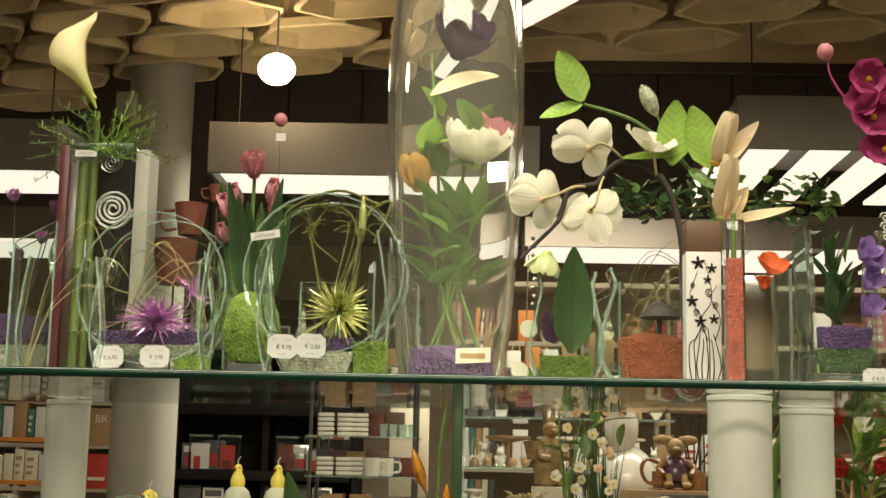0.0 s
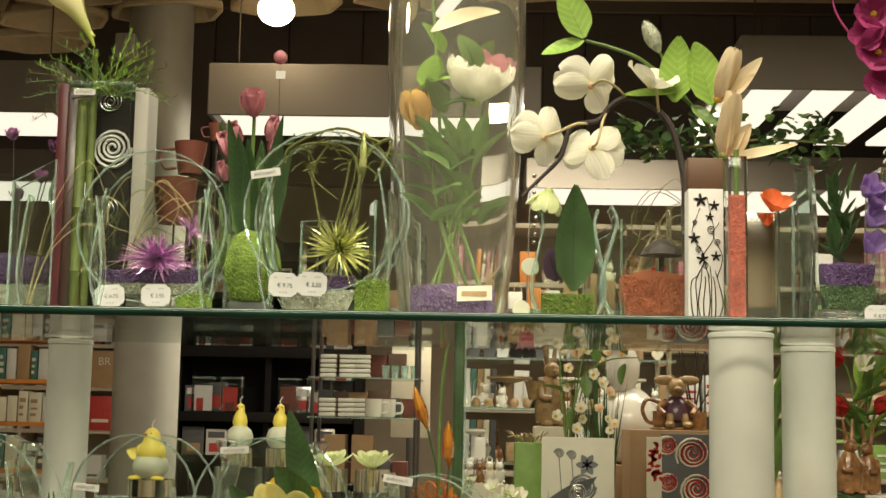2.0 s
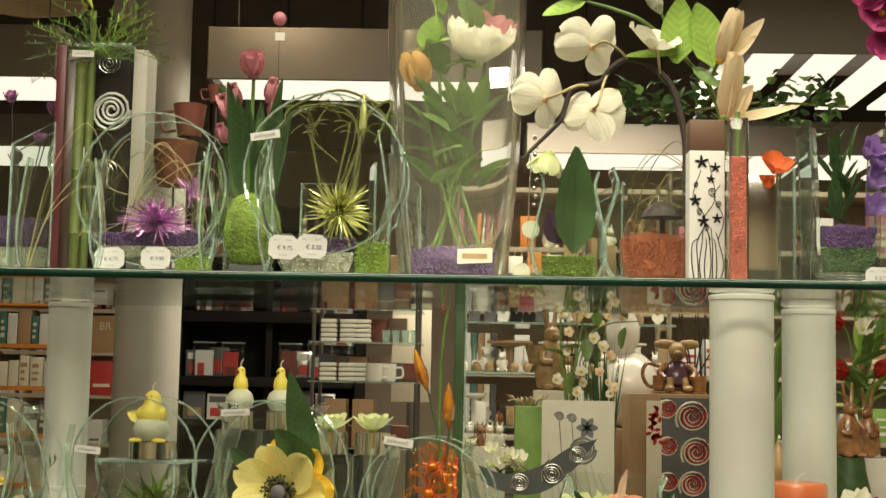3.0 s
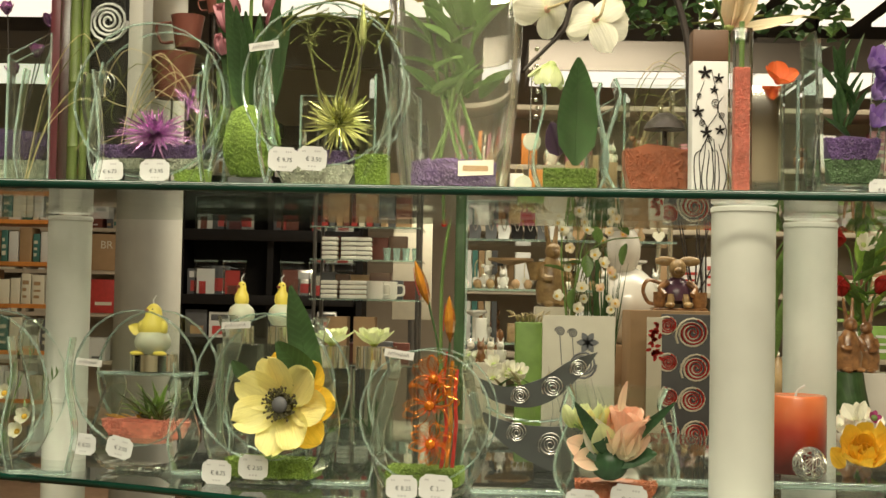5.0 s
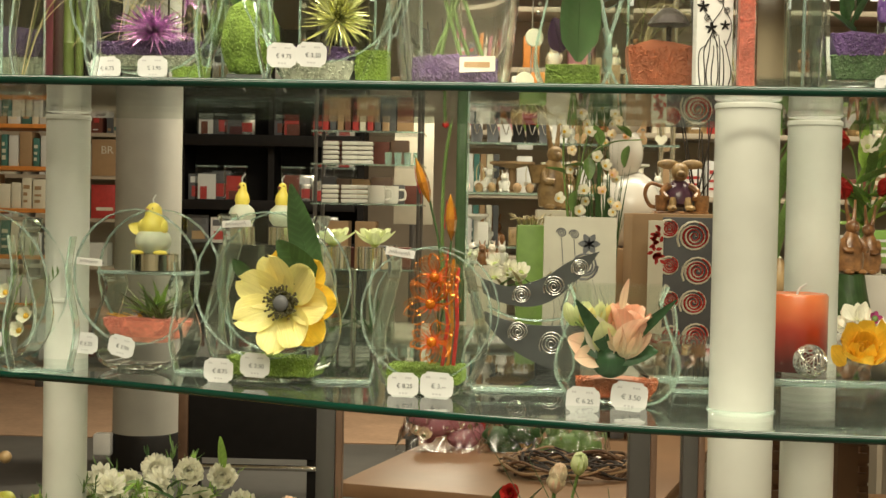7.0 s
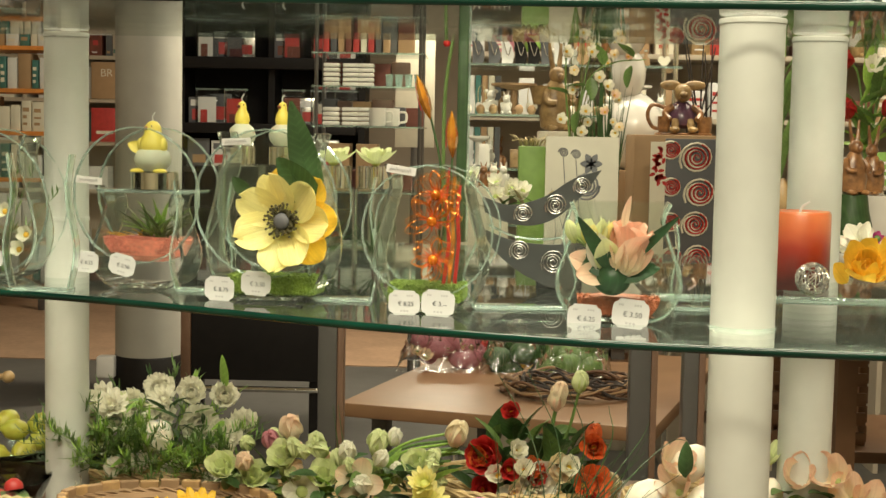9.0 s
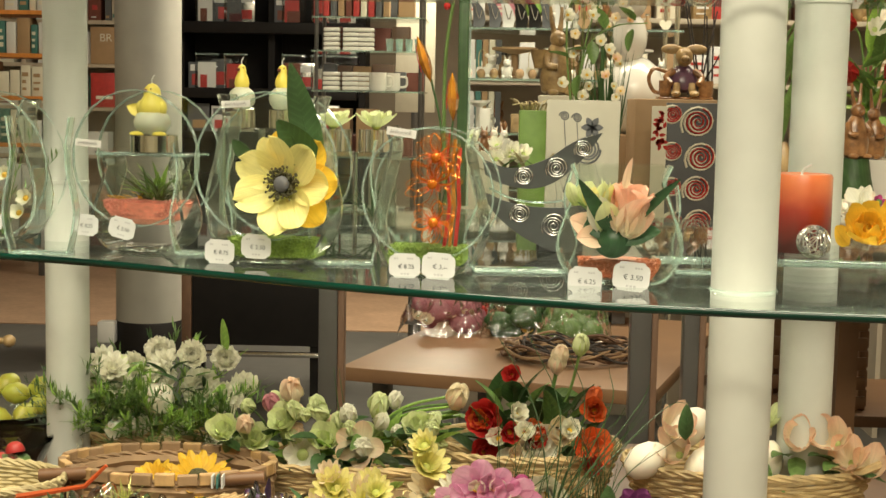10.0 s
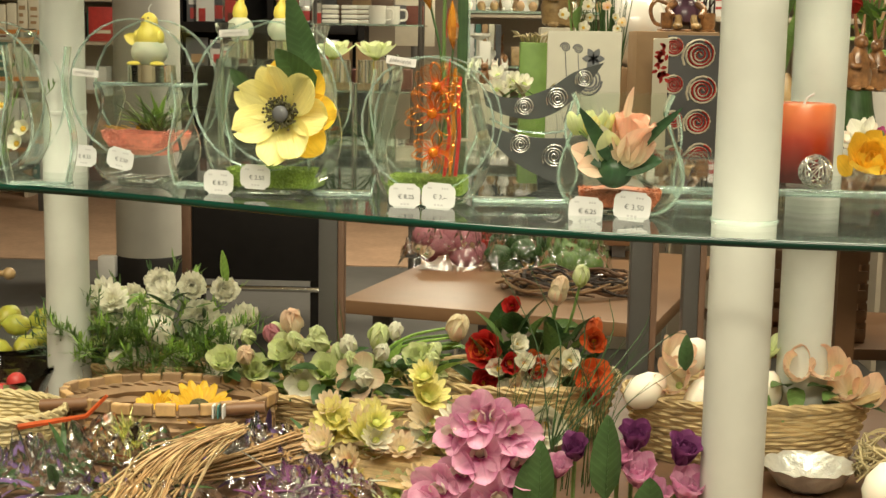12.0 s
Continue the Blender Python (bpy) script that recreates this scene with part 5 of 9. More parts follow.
# leafy branch with cream magnolias, in a narrow vase
v = thing("magnolia_branch", 0.262, 1.62, UP, "green leafy branch with cream magnolia flowers", "flower arrangement")
stalk(v, [(0.012, 0.0, 0.0), (0.014, 0.01, 0.12), (0.017, 0.025, 0.197), (0.001, 0.03, 0.245), (-0.019, 0.03, 0.269), (-0.070, 0.03, 0.317), (-0.107, 0.03, 0.334), (-0.143, 0.03, 0.344)], 0.004, 0.0018, "stem", "branch")
stalk(v, [(-0.019, 0.03, 0.269), (-0.040, 0.03, 0.300), (-0.055, 0.03, 0.332)], 0.0022, 0.0016, "stem", "branch")
stalk(v, [(0.001, 0.03, 0.245), (0.004, 0.01, 0.255), (0.007, -0.008, 0.264)], 0.003, 0.002, "stem", "branch")
for base_at, end, W, mt, fc in (((-0.146, 0.342), (-0.177, 0.402), 0.040, "leaflight", (0.2, -1, 0.2)), ((-0.146, 0.339), (-0.196, 0.317), 0.026, "leaflight", (0.1, -0.7, 0.7)), ((-0.039, 0.266), (-0.034, 0.343), 0.040, "leaflight", (-0.2, -1, 0)), ((0.005, 0.263), (-0.018, 0.336), 0.044, "leaflight", (0.2, -1, 0)), ((-0.035, 0.279), (-0.098, 0.268), 0.024, "leaflight", (0, -0.6, 0.8)), ((-0.020, 0.262), (0.010, 0.235), 0.018, "leaf", (0, -0.8, 0.6))):
    d = Vector((end[0] - base_at[0], -0.004, end[1] - base_at[1]))
    leaf(v, (base_at[0], 0.012, base_at[1]), d, d.length, W, mt, 0.12, 0, 0.8, face=fc)
bm = lathe(B(), [(0.002, 0.0), (0.008, 0.010), (0.0095, 0.022), (0.007, 0.034), (0.0008, 0.042)], 14)
for k in range(420):   # downy hairs on the closed bud
    a, t = random.uniform(0, 6.28), random.uniform(0.05, 0.95)
    r = 0.0092 * math.sin(math.pi * (0.1 + 0.85 * t))
    q = Vector((r * math.cos(a), r * math.sin(a), 0.041 * t))
    tube(bm, [q, q + Vector((math.cos(a) * 0.0012, math.sin(a) * 0.0012, 0.0026))], 0.00035, 0.0001, 3)
b = part("downy_bud", bm, "grit_white", v, "grey-green downy bud", smooth=False)
b.matrix_basis = Matrix.Translation((-0.056, 0.02, 0.328)) @ aim((-0.5, -0.1, 1))
flower(v, (0.007, -0.012, 0.262), (0.30, -0.45, 1), "petal_cream", 4, 0.064, 0.026, 20, 0.5, 0.6, 0.8, 1, "petal_gold", 0.006, "magnolia", 0.06)
for d, L in (((1.0, -0.4, 0.85), 0.066), ((0.75, -0.5, 0.35), 0.05)):
    leaf(v, (0.012, -0.014, 0.264), d, L, 0.022, "petal_cream", 0.3, 0, 0.75, face=(0, -1, 0.5))
flower(v, (0.013, -0.016, 0.196), (0.10, -0.35, 1), "petal_cream", 4, 0.076, 0.028, 14, 0.2, 0.6, 0.8, 1, "petal_green", 0.006, "magnolia", 0.05)
for d, L, W in (((1.0, -0.35, 0.03), 0.080, 0.020), ((0.55, -0.4, 0.7), 0.048, 0.026), ((0.35, -0.5, 0.4), 0.040, 0.024)):
    leaf(v, (0.018, -0.020, 0.194), d, L, W, "petal_cream", 0.2, 0, 0.75, face=(0.1, -0.8, 0.7))

# white panel vase with black flower print
v = thing("printed_vase", 0.247, 1.555, UP, "white square vase with black flower print", "vase")
part("body", box(B(), -0.0195, 0.0195, 0, 0.03, 0, 0.150, 0.001), "white", v)
# solid brown block added where the glass only shows a brown reflection
part("reflection_block", box(B(), -0.0195, 0.0195, 0.0005, 0.03, 0.1505, 0.185, 0.001), "darkwood", v, "brown upper block in place of a reflection in the glass")
bm = B()
for k in range(8):   # wavy stems at the foot
    x = -0.0165 + 0.0047 * k
    tube(bm, curve([(x * 0.8, -0.0005, 0.002), (x + 0.002 * math.sin(k * 2), -0.0005, 0.022), (x * 0.9 - 0.0015 * math.cos(k), -0.0005, 0.045), (x * 0.6, -0.0005, 0.052 + 0.006 * (k % 3))], 4), 0.0007, 0.0004, 4)
for x0, bend, top in ((-0.010, 0.008, 0.128), (0.004, -0.007, 0.140), (0.012, 0.006, 0.112)):   # vines
    tube(bm, curve([(x0, -0.0005, 0.050), (x0 + bend, -0.0005, 0.074), (x0 - bend * 0.7, -0.0005, 0.098), (x0 + bend * 0.4, -0.0005, top)], 5), 0.0005, 0.0003, 4)
for x, z, r in ((0.006, 0.104, 0.005), (-0.008, 0.082, 0.004), (0.013, 0.090, 0.004), (0.0, 0.064, 0.004), (-0.012, 0.112, 0.003)):
    spiral(bm, x, z, r, -0.0005, 1.8, 0.0004)
for x, z, r in ((-0.006, 0.137, 0.008), (0.009, 0.131, 0.006), (-0.013, 0.094, 0.007), (0.011, 0.074, 0.006), (-0.004, 0.071, 0.007), (0.004, 0.118, 0.005)):
    for k in range(5):
        petal(bm, Matrix.Translation((x, -0.0006, z)) @ turn(90, 0, 0) @ turn(0, 0, 72 * k + 3000 * r), r, r * 0.40, 0, 0, 1.0, 6, 4, point=0.7)
part("flower_print", bm, "black", v, "black flower print", smooth=False)

# tube with coral granules
v = thing("glass_tube", 0.277, 1.535, UP, "narrow glass tube filled with coral granules", "vase")
part("tube", box(B(), -0.0105, 0.0105, -0.0105, 0.0105, 0, 0.182, 0.002), "pane", v)
gravel(v, -0.008, 0.008, -0.008, 0.008, 0.002, 0.138, "grit_red", 620, 0.0013, "granules", 0.0)
stalk(v, [(0, 0, 0.13), (0, 0, 0.19)], 0.003)

# mirror panel and red blossom
v = thing("mirror_panel", 0.314, 1.58, UP, "small mirrored panel vase with a red blossom", "vase")
part("mirror", box(B(), -0.017, 0.016, 0.0, 0.004, 0, 0.128, 0.0008), "chrome", v, "mirrored panel")
part("pane", box(B(), 0.0165, 0.0185, -0.006, 0.01, 0, 0.13), "vaseglass", v, smooth=False)
flower(v, (0.010, -0.008, 0.130), (0.15, -0.7, 0.9), "petal_orange", 4, 0.023, 0.024, 60, 0.3, 0.5, 0.95, 1, "petal_orange", 0.005, "tulip_flower")

# thick bent glass with violet flowers and dark grit
v = thing("bent_glass_vase", 0.405, 1.56, UP, "thick bent green glass vase with violet flowers and dark grit", "vase", "glass vases on the shelves")
for s in (1, -1):
    part("bent_side", strip(B(), [(s * 0.033, 0.012), (s * 0.036, 0.05), (s * 0.037, 0.12), (s * 0.040, 0.178)], 0.006, 0, 0.06), "vaseglass", v)
part("bottom", box(B(), -0.034, 0.034, 0.002, 0.058, 0.012, 0.018, 0.001), "vaseglass", v)
part("foot", box(B(), -0.038, 0.038, 0.0, 0.06, 0.0, 0.005, 0.001), "glassedge", v)
part("side_edge", strip(B(), [(-0.046, 0.0), (-0.043, 0.06), (-0.041, 0.12), (-0.044, 0.185)], 0.003, -0.004, 0.064), "vaseglass", v)
gravel(v, -0.029, 0.031, 0.006, 0.052, 0.02, 0.045, "grit_green", 340, 0.002)
gravel(v, -0.029, 0.031, 0.006, 0.052, 0.0455, 0.068, "grit_purple", 340, 0.002)
for k in range(16):
    leaf(v, (-0.005 + random.uniform(-0.012, 0.012), 0.02, 0.07 + 0.005 * k), (random.uniform(-1, 0.5), random.uniform(-0.6, 0.1), random.uniform(0.5, 1.4)), 0.045, 0.012, "leafdark", -0.2)
for dx, dz in ((0.022, 0.148), (0.026, 0.115), (0.024, 0.085), (0.03, 0.135)):
    flower(v, (dx, 0.012, dz), (0.3, -0.8, 0.5), "petal_violet", 5, 0.026, 0.018, 40, 0.3, 0.4, 0.8, 1, "petal_violet", 0.005)
price_tag(v, 0.03, -0.006, 0.012, "€ 8.75", 0.03, 0.022)
v = thing("glass_triangle", 0.455, 1.58, UP, "clear triangular glass panel with white ornament", "ornament")
part("pane", plate(B(), [(-0.04, 0), (0.05, 0), (0.03, 0.235)], 0, 0.004), "pane", v, smooth=False)
part("edge", strip(B(), [(-0.04, 0), (0.03, 0.235), (0.05, 0)], 0.003, -0.0005, 0.0045), "glassedge", v)
bm = B()
for k in range(3):
    spiral(bm, 0.002, 0.175 + 0.011 * k, 0.006, -0.001, 1.5, 0.0009)
part("ornament", bm, "white", v, "white curled ornament")

# magenta orchid hanging in from the side
v = thing("magenta_orchid", 0.44, 1.60, UP, "magenta silk orchid spray on a thin stem", "flower arrangement")
stalk(v, [(0.02, 0.0, 0.0), (0.035, 0.0, 0.15), (0.02, -0.01, 0.30), (-0.02, -0.03, 0.325), (-0.043, -0.035, 0.355), (-0.048, -0.035, 0.378)], 0.0018, 0.0012, "petal_magenta", "stem")
part("bud", ball(B(), (-0.050, -0.035, 0.387), 0.0095, 1, 1, 1.1), "petal_pink", v)
for dx, dz, s in ((-0.004, 0.352, 1), (0.0, 0.308, 1.25), (0.02, 0.335, 1), (0.012, 0.27, 1.2), (-0.01, 0.325, 0.9)):
    flower(v, (dx, -0.045, dz), (random.uniform(-0.6, 0.2), -1, random.uniform(-0.1, 0.3)), "petal_magenta", 6, 0.026 * s, 0.024 * s, 65, 0.3, 0.35, 0.9, 1, "petal_gold", 0.004, "orchid_flower")

# ivy on a wire behind
v = thing("ivy_garland", 0.44, 2.5, 1.457, "green ivy garland on a thin wire shelf", "garland")
part("wire_stand", tube(B(), [(0.0, 0, -0.45), (0, 0, 0.38)], 0.003), "steel", v)
part("wire", tube(B(), curve([(-0.22, 0, 0.40), (-0.1, 0.01, 0.385), (0.05, 0, 0.40), (0.21, 0, 0.395)], 5), 0.0025), "mosstwig", v)
for k in range(190):
    u = random.random()
    leaf(v, (-0.22 + 0.43 * u, random.uniform(-0.03, 0.03), 0.40 + random.gauss(0, 0.025)), (random.uniform(-1, 1), random.uniform(-1, 0.3), random.uniform(-0.8, 0.8)), random.uniform(0.016, 0.026), random.uniform(0.016, 0.024), "leafdark" if k % 3 else "leaf", -0.3, random.uniform(-40, 40), 0.6)

# loose curling raffia on the upper shelf
for (x, y, s) in ((-0.45, 1.70, 1), (-0.33, 1.72, -1), (0.17, 1.66, 1), (0.30, 1.68, -1), (-0.56, 1.7, 1)):
    v = thing("raffia_curls", x, y, UP, "thin pale curling raffia strands", "decoration", "raffia curls")
    for k in range(5):
        w = random.uniform(0.06, 0.12)
        h = random.uniform(0.10, 0.20)
        stalk(v, [(0, 0, 0), (s * w * 0.3, 0.01, h * 0.7), (s * w * 0.9, -0.01, h), (s * w * 1.2, 0.0, h * random.uniform(0.5, 0.9)), (s * w * 0.8, 0, h * random.uniform(0.4, 0.7))], 0.0006, 0.0004, "mosstwig" if k % 2 else "raffia", "strand", 4)

# -- lower shelf --
def hare(x, y, z, h, material, label, rz=0, pannier=False):
    """A plain upright hare in one mesh."""
    bm = lathe(B(), [(0.10 * h, 0.0), (0.17 * h, 0.04 * h), (0.19 * h, 0.22 * h), (0.15 * h, 0.42 * h), (0.09 * h, 0.54 * h), (0.05 * h, 0.60 * h)], 18, squash=0.85)
    ball(bm, (0, -0.03 * h, 0.64 * h), 0.095 * h, 0.95, 1.1, 1.0, 14, 10)
    ball(bm, (0, -0.12 * h, 0.615 * h), 0.045 * h)
    for q in (-1, 1):
        tube(bm, curve([(q * 0.035 * h, 0, 0.70 * h), (q * 0.06 * h, 0.02 * h, 0.84 * h), (q * 0.075 * h, 0.03 * h, h)], 4), 0.035 * h, 0.016 * h, 8)
        tube(bm, curve([(q * 0.13 * h, -0.02 * h, 0.46 * h), (q * 0.17 * h, -0.12 * h, 0.34 * h), (q * 0.08 * h, -0.19 * h, 0.32 * h)], 4), 0.045 * h, 0.035 * h, 8)
        ball(bm, (q * 0.10 * h, -0.12 * h, 0.03 * h), 0.07 * h, 0.8, 1.6, 0.55)
    if pannier:
        lathe(bm, [(0.07 * h, 0.30 * h), (0.12 * h, 0.50 * h), (0.13 * h, 0.51 * h), (0.09 * h, 0.50 * h), (0.05 * h, 0.33 * h)], 14, pose(-0.17 * h, 0.06 * h, 0))
    ob = solid("hare_figure", bm, material, label, "figurine", group="hare figures")
    ob.matrix_world = pose(x, y, z, 0, 0, rz)
    return ob


def figure(name, x, y, z, h, material, label, category="figurine", rz=0, ears=True, group=""):
    """A plain seated animal figure in one mesh."""
    bm = B()
    ball(bm, (0, 0, 0.30 * h), 0.30 * h, 0.8, 0.75, 1.0, 14, 10)
    ball(bm, (0, -0.10 * h, 0.68 * h), 0.17 * h, 0.95, 1.0, 1.0, 14, 10)
    ball(bm, (0, -0.24 * h, 0.65 * h), 0.07 * h, 1.1, 1, 0.8)
    for s in (-1, 1):
        ball(bm, (s * 0.17 * h, -0.14 * h, 0.08 * h), 0.10 * h, 0.8, 1.6, 0.8)
        ball(bm, (s * 0.20 * h, -0.10 * h, 0.40 * h), 0.07 * h, 0.9, 1, 1.8)
        if ears:
            tube(bm, [(s * 0.07 * h, -0.08 * h, 0.80 * h), (s * 0.10 * h, -0.05 * h, 0.92 * h), (s * 0.12 * h, -0.03 * h, 1.0 * h)], 0.045 * h, 0.015 * h, 8)
        else:
            ball(bm, (s * 0.17 * h, -0.06 * h, 0.82 * h), 0.08 * h, 1.2, 0.5, 0.9)
    ob = solid(name, bm, material, label, category, group=group)
    ob.matrix_world = pose(x, y, z, 0, 0, rz)
    return ob


def egg_chick(parent, x, y, z, s=1.0, tail=False):
    """A wax chick sitting on an egg; the broad one has wings and feet."""
    wide = Matrix.Diagonal((1.32, 1.32, 1.0, 1)) if tail else Matrix.Diagonal((1.12, 1.12, 1.0, 1))
    at = Matrix.Translation((x, y, z)) @ Matrix.Scale(s, 4)
    bm = lathe(B(), [(0.0005, 0.0), (0.012, 0.001), (0.0182, 0.010), (0.0195, 0.018), (0.0165, 0.028), (0.009, 0.035), (0.0005, 0.037)], 24, at @ wide)
    part("egg", bm, "egggrey", parent, "pale grey-green egg candle")
    if tail:
        bm = lathe(B(), [(0.0005, 0.026), (0.017, 0.028), (0.0195, 0.036), (0.0165, 0.046), (0.0118, 0.053), (0.0118, 0.058), (0.0105, 0.064), (0.006, 0.069), (0.0005, 0.071)], 20, at)
        for sx in (-1, 1):
            ball(bm, at @ Vector((sx * 0.0165, -0.002, 0.037)), 0.008 * s, 0.7, 1.0, 1.3)
    else:
        bm = lathe(B(), [(0.0005, 0.031), (0.0100, 0.033), (0.0122, 0.041), (0.0105, 0.050), (0.0066, 0.057), (0.0070, 0.062), (0.0055, 0.068), (0.0005, 0.071)], 18, at)
    part("chick", bm, "yellow", parent, "yellow wax chick")
    if tail:
        leaf(parent, at @ Vector((-0.014, 0, 0.030)), (-1, 0, 0.35), 0.022, 0.016, "yellow", 0.2, face=(0, -1, 0.4))
        for sx in (-1, 1):
            part("foot", ball(B(), at @ Vector((sx * 0.017, -0.014, 0.001)), 0.008 * s, 1.3, 1, 0.5), "yellow", parent)
    hz = 0.060 if tail else 0.062
    part("beak", lathe(B(), [(0.0030, 0), (0.0024, 0.003), (0.0004, 0.007)], 8, at @ Matrix.Translation((-0.004, -0.009 if tail else -0.005, hz)) @ turn(80, 0, -25)), "brown", parent)
    part("eye", ball(B(), at @ Vector((0.003, -0.0105 if tail else -0.0062, hz + 0.003)), 0.0011 * s), "black", parent)
    part("wick", tube(B(), [at @ Vector((0, 0, 0.069)), at @ Vector((-0.001, 0, 0.076)), at @ Vector((0.003, 0, 0.082))], 0.0009), "white", parent)


# left: round vase half out of view
v = flat_vase(-0.665, 1.86, LOW, 0.20, 0.20, 0.06, "round glass vase with pale blossoms and trailing leaves", yaw=-10)
for k in range(9):
    sprig(v, (0.02, 0.03, 0.01), (random.uniform(-1, 1), random.uniform(-0.3, 0.3), random.uniform(0.8, 2)), 0.13, "leaf", 14, 0.018)
for dx, dz in ((0.05, 0.04), (0.03, 0.09), (0.06, 0.06)):
    flower(v, (dx, 0.02, dz), (0, -1, 0.4), "petal_white", 5, 0.014, 0.012, 60, heart="petal_gold", heart_r=0.004)
price_tag(v, 0.02, -0.004, 0.03, "€ 8.75")

# candle holder vase with egg and chick
v = flat_vase(-0.438, 1.79, LOW, 0.172, 0.205, 0.07, "round glass candle vase with egg chick candle and coral grit", yaw=-12, inner=(0.72, 0.60))
part("glass_plate", box(B(), -0.055, 0.072, 0.002, 0.068, 0.122, 0.126, 0.001), "glassedge", v, "glass plate")
bm = lathe(B(), [(0.0, 0.127), (0.030, 0.127), (0.030, 0.148), (0.029, 0.148), (0.028, 0.130), (0, 0.130)], 28, pose(0.012, 0.03, 0))
part("metal_cup", bm, "chrome", v, "polished metal candle cup")
egg_chick(v, 0.010, 0.03, 0.1485, 0.92, True)
bm = lathe(B(), [(0.022, 0.034), (0.045, 0.042), (0.055, 0.062), (0.05, 0.062), (0.0, 0.060)], 24, Matrix.Translation((0.006, 0.034, 0)), 0.5)
part("grit_bowl", bm, "grit_red", v, "coral grit")
gravel(v, -0.05, 0.055, 0.012, 0.05, 0.045, 0.064, "grit_red", 420, 0.0018)
for k in range(46):
    leaf(v, (0.018 + random.uniform(-0.016, 0.016), 0.025, 0.064), (random.uniform(-1, 1), random.uniform(-0.6, 0.2), random.uniform(0.4, 1.4)), random.uniform(0.04, 0.060), 0.0045, ("leaf", "leaflight", "bamboo")[k % 3], -0.4)
for k in range(8):
    leaf(v, (-0.02 + random.uniform(-0.02, 0.02), 0.03, 0.063), (random.uniform(-1, 1), -0.4, random.uniform(0.2, 0.8)), 0.022, 0.005, "petal_gold", -0.3)
price_tag(v, -0.067, -0.004, 0.033, "€ 8.25", 0.036, 0.027, 3)
price_tag(v, -0.016, -0.0045, 0.031, "€ 2.50", 0.036, 0.027, 12)
brand_tag(v, -0.062, -0.004, 0.137, 0.036, 0.009, 4)

# vase with the large yellow anemone
v = flat_vase(-0.258, 1.69, LOW, 0.176, 0.205, 0.07, "bellied glass vase with a large yellow anemone and moss", yaw=-10, inner=(0.86, 0.98))
moss(v, -0.05, 0.06, 0.010, 0.055, 0.008, 0.030)
an = flower(v, (0.028, -0.004, 0.096), (-0.08, -1, 0.12), "petal_yellow", 7, 0.056, 0.045, 78, 0.30, 0.35, 1.15, 1, "sunheart", 0.014, "anemone", 0.15, "large yellow anemone")
me = finish("petal", petal(B(), Matrix(), 0.062, 0.046, 0.15, 0.25, 1.05, ruffle=0.12), "petal_gold")
for k in (3, 4, 5, 6):
    child("petal", me, an, turn(0, 0, 180 + 44 * k + 8) @ Matrix.Translation((0.006, 0, -0.006)) @ turn(0, -6, 0))
bm = B()
for k in range(110):
    a = radians(random.uniform(0, 360))
    r = random.uniform(0.011, 0.022)
    tube(bm, [(0.006 * math.cos(a), 0.006 * math.sin(a), 0.010), (r * math.cos(a), r * math.sin(a), 0.015)], 0.0005, n=4)
    ball(bm, (r * math.cos(a), r * math.sin(a), 0.016), 0.0017, u=6, v=4)
child("stamen_ring", finish("stamen_ring", bm, "sunheart"), an, Matrix(), "dark stamens")
child("button", finish("button", ball(B(), (0, 0, 0.016), 0.010, 1, 1, 0.5, 16, 8), "charcoal"), an, Matrix())
leaf(v, (0.060, 0.0, 0.120), (-0.24, -0.05, 1), 0.122, 0.036, "leafdark", 0.1, 0, 0.6, face=(0.45, -1, 0))
leaf(v, (0.062, -0.006, 0.122), (-0.70, -0.10, 0.95), 0.066, 0.040, "leafdark", 0.25, 0, 0.65, face=(-0.3, -1, 0.2))
leaf(v, (-0.022, 0.008, 0.125), (-0.5, -0.1, 0.6), 0.03, 0.018, "leafdark", 0.1, 0, 0.7, face=(0, -1, 0))
price_tag(v, -0.055, -0.004, 0.014, "€ 8.75", 0.037, 0.029, 2)
price_tag(v, -0.009, -0.0045, 0.022, "€ 2.50", 0.037, 0.029, 2)
brand_tag(v, -0.035, -0.004, 0.19, 0.036, 0.008, -3)

# egg candles on glass cubes further back
for x in (-0.400, -0.333):
    g = thing("egg_candle_holder", x, 2.35, LOW, "egg candle with yellow chick on a glass block and metal cup", "candle", "egg candles")
    part("glass_block", box(B(), -0.035, 0.035, -0.03, 0.03, 0.0, 0.148, 0.002), "pane_green", g)
    part("metal_cup", lathe(B(), [(0.0, 0.1485), (0.022, 0.1485), (0.022, 0.178), (0.0, 0.178)], 24), "chrome", g, "polished metal cup")
    egg_chick(g, 0, 0, 0.1785, 1.04)
# lotus tealights
for x in (-0.232, -0.166):
    g = thing("lotus_candle", x, 2.2, LOW, "pale green lotus candle in a metal cup on glass", "candle", "lotus candles")
    part("glass_stand", box(B(), -0.031, 0.031, -0.03, 0.03, 0, 0.118, 0.002), "pane_green", g)
    part("metal_cup", lathe(B(), [(0.0, 0.1185), (0.028, 0.1185), (0.028, 0.152), (0.0, 0.152)], 26), "chrome", g, "polished metal cup")
    flower(g, (0, 0, 0.155), (0, -0.1, 1), "petal_green", 8, 0.036, 0.020, 70, 0.4, 0.4, 0.8, 2, "petal_yellow", 0.008, "lotus")
    for k in range(12):
        leaf(g, (random.uniform(-0.01, 0.01), -0.034, 0.02), (random.uniform(-1, 1), -0.2, random.uniform(0.3, 1.2)), 0.06, 0.004, "leafdark", -0.2)

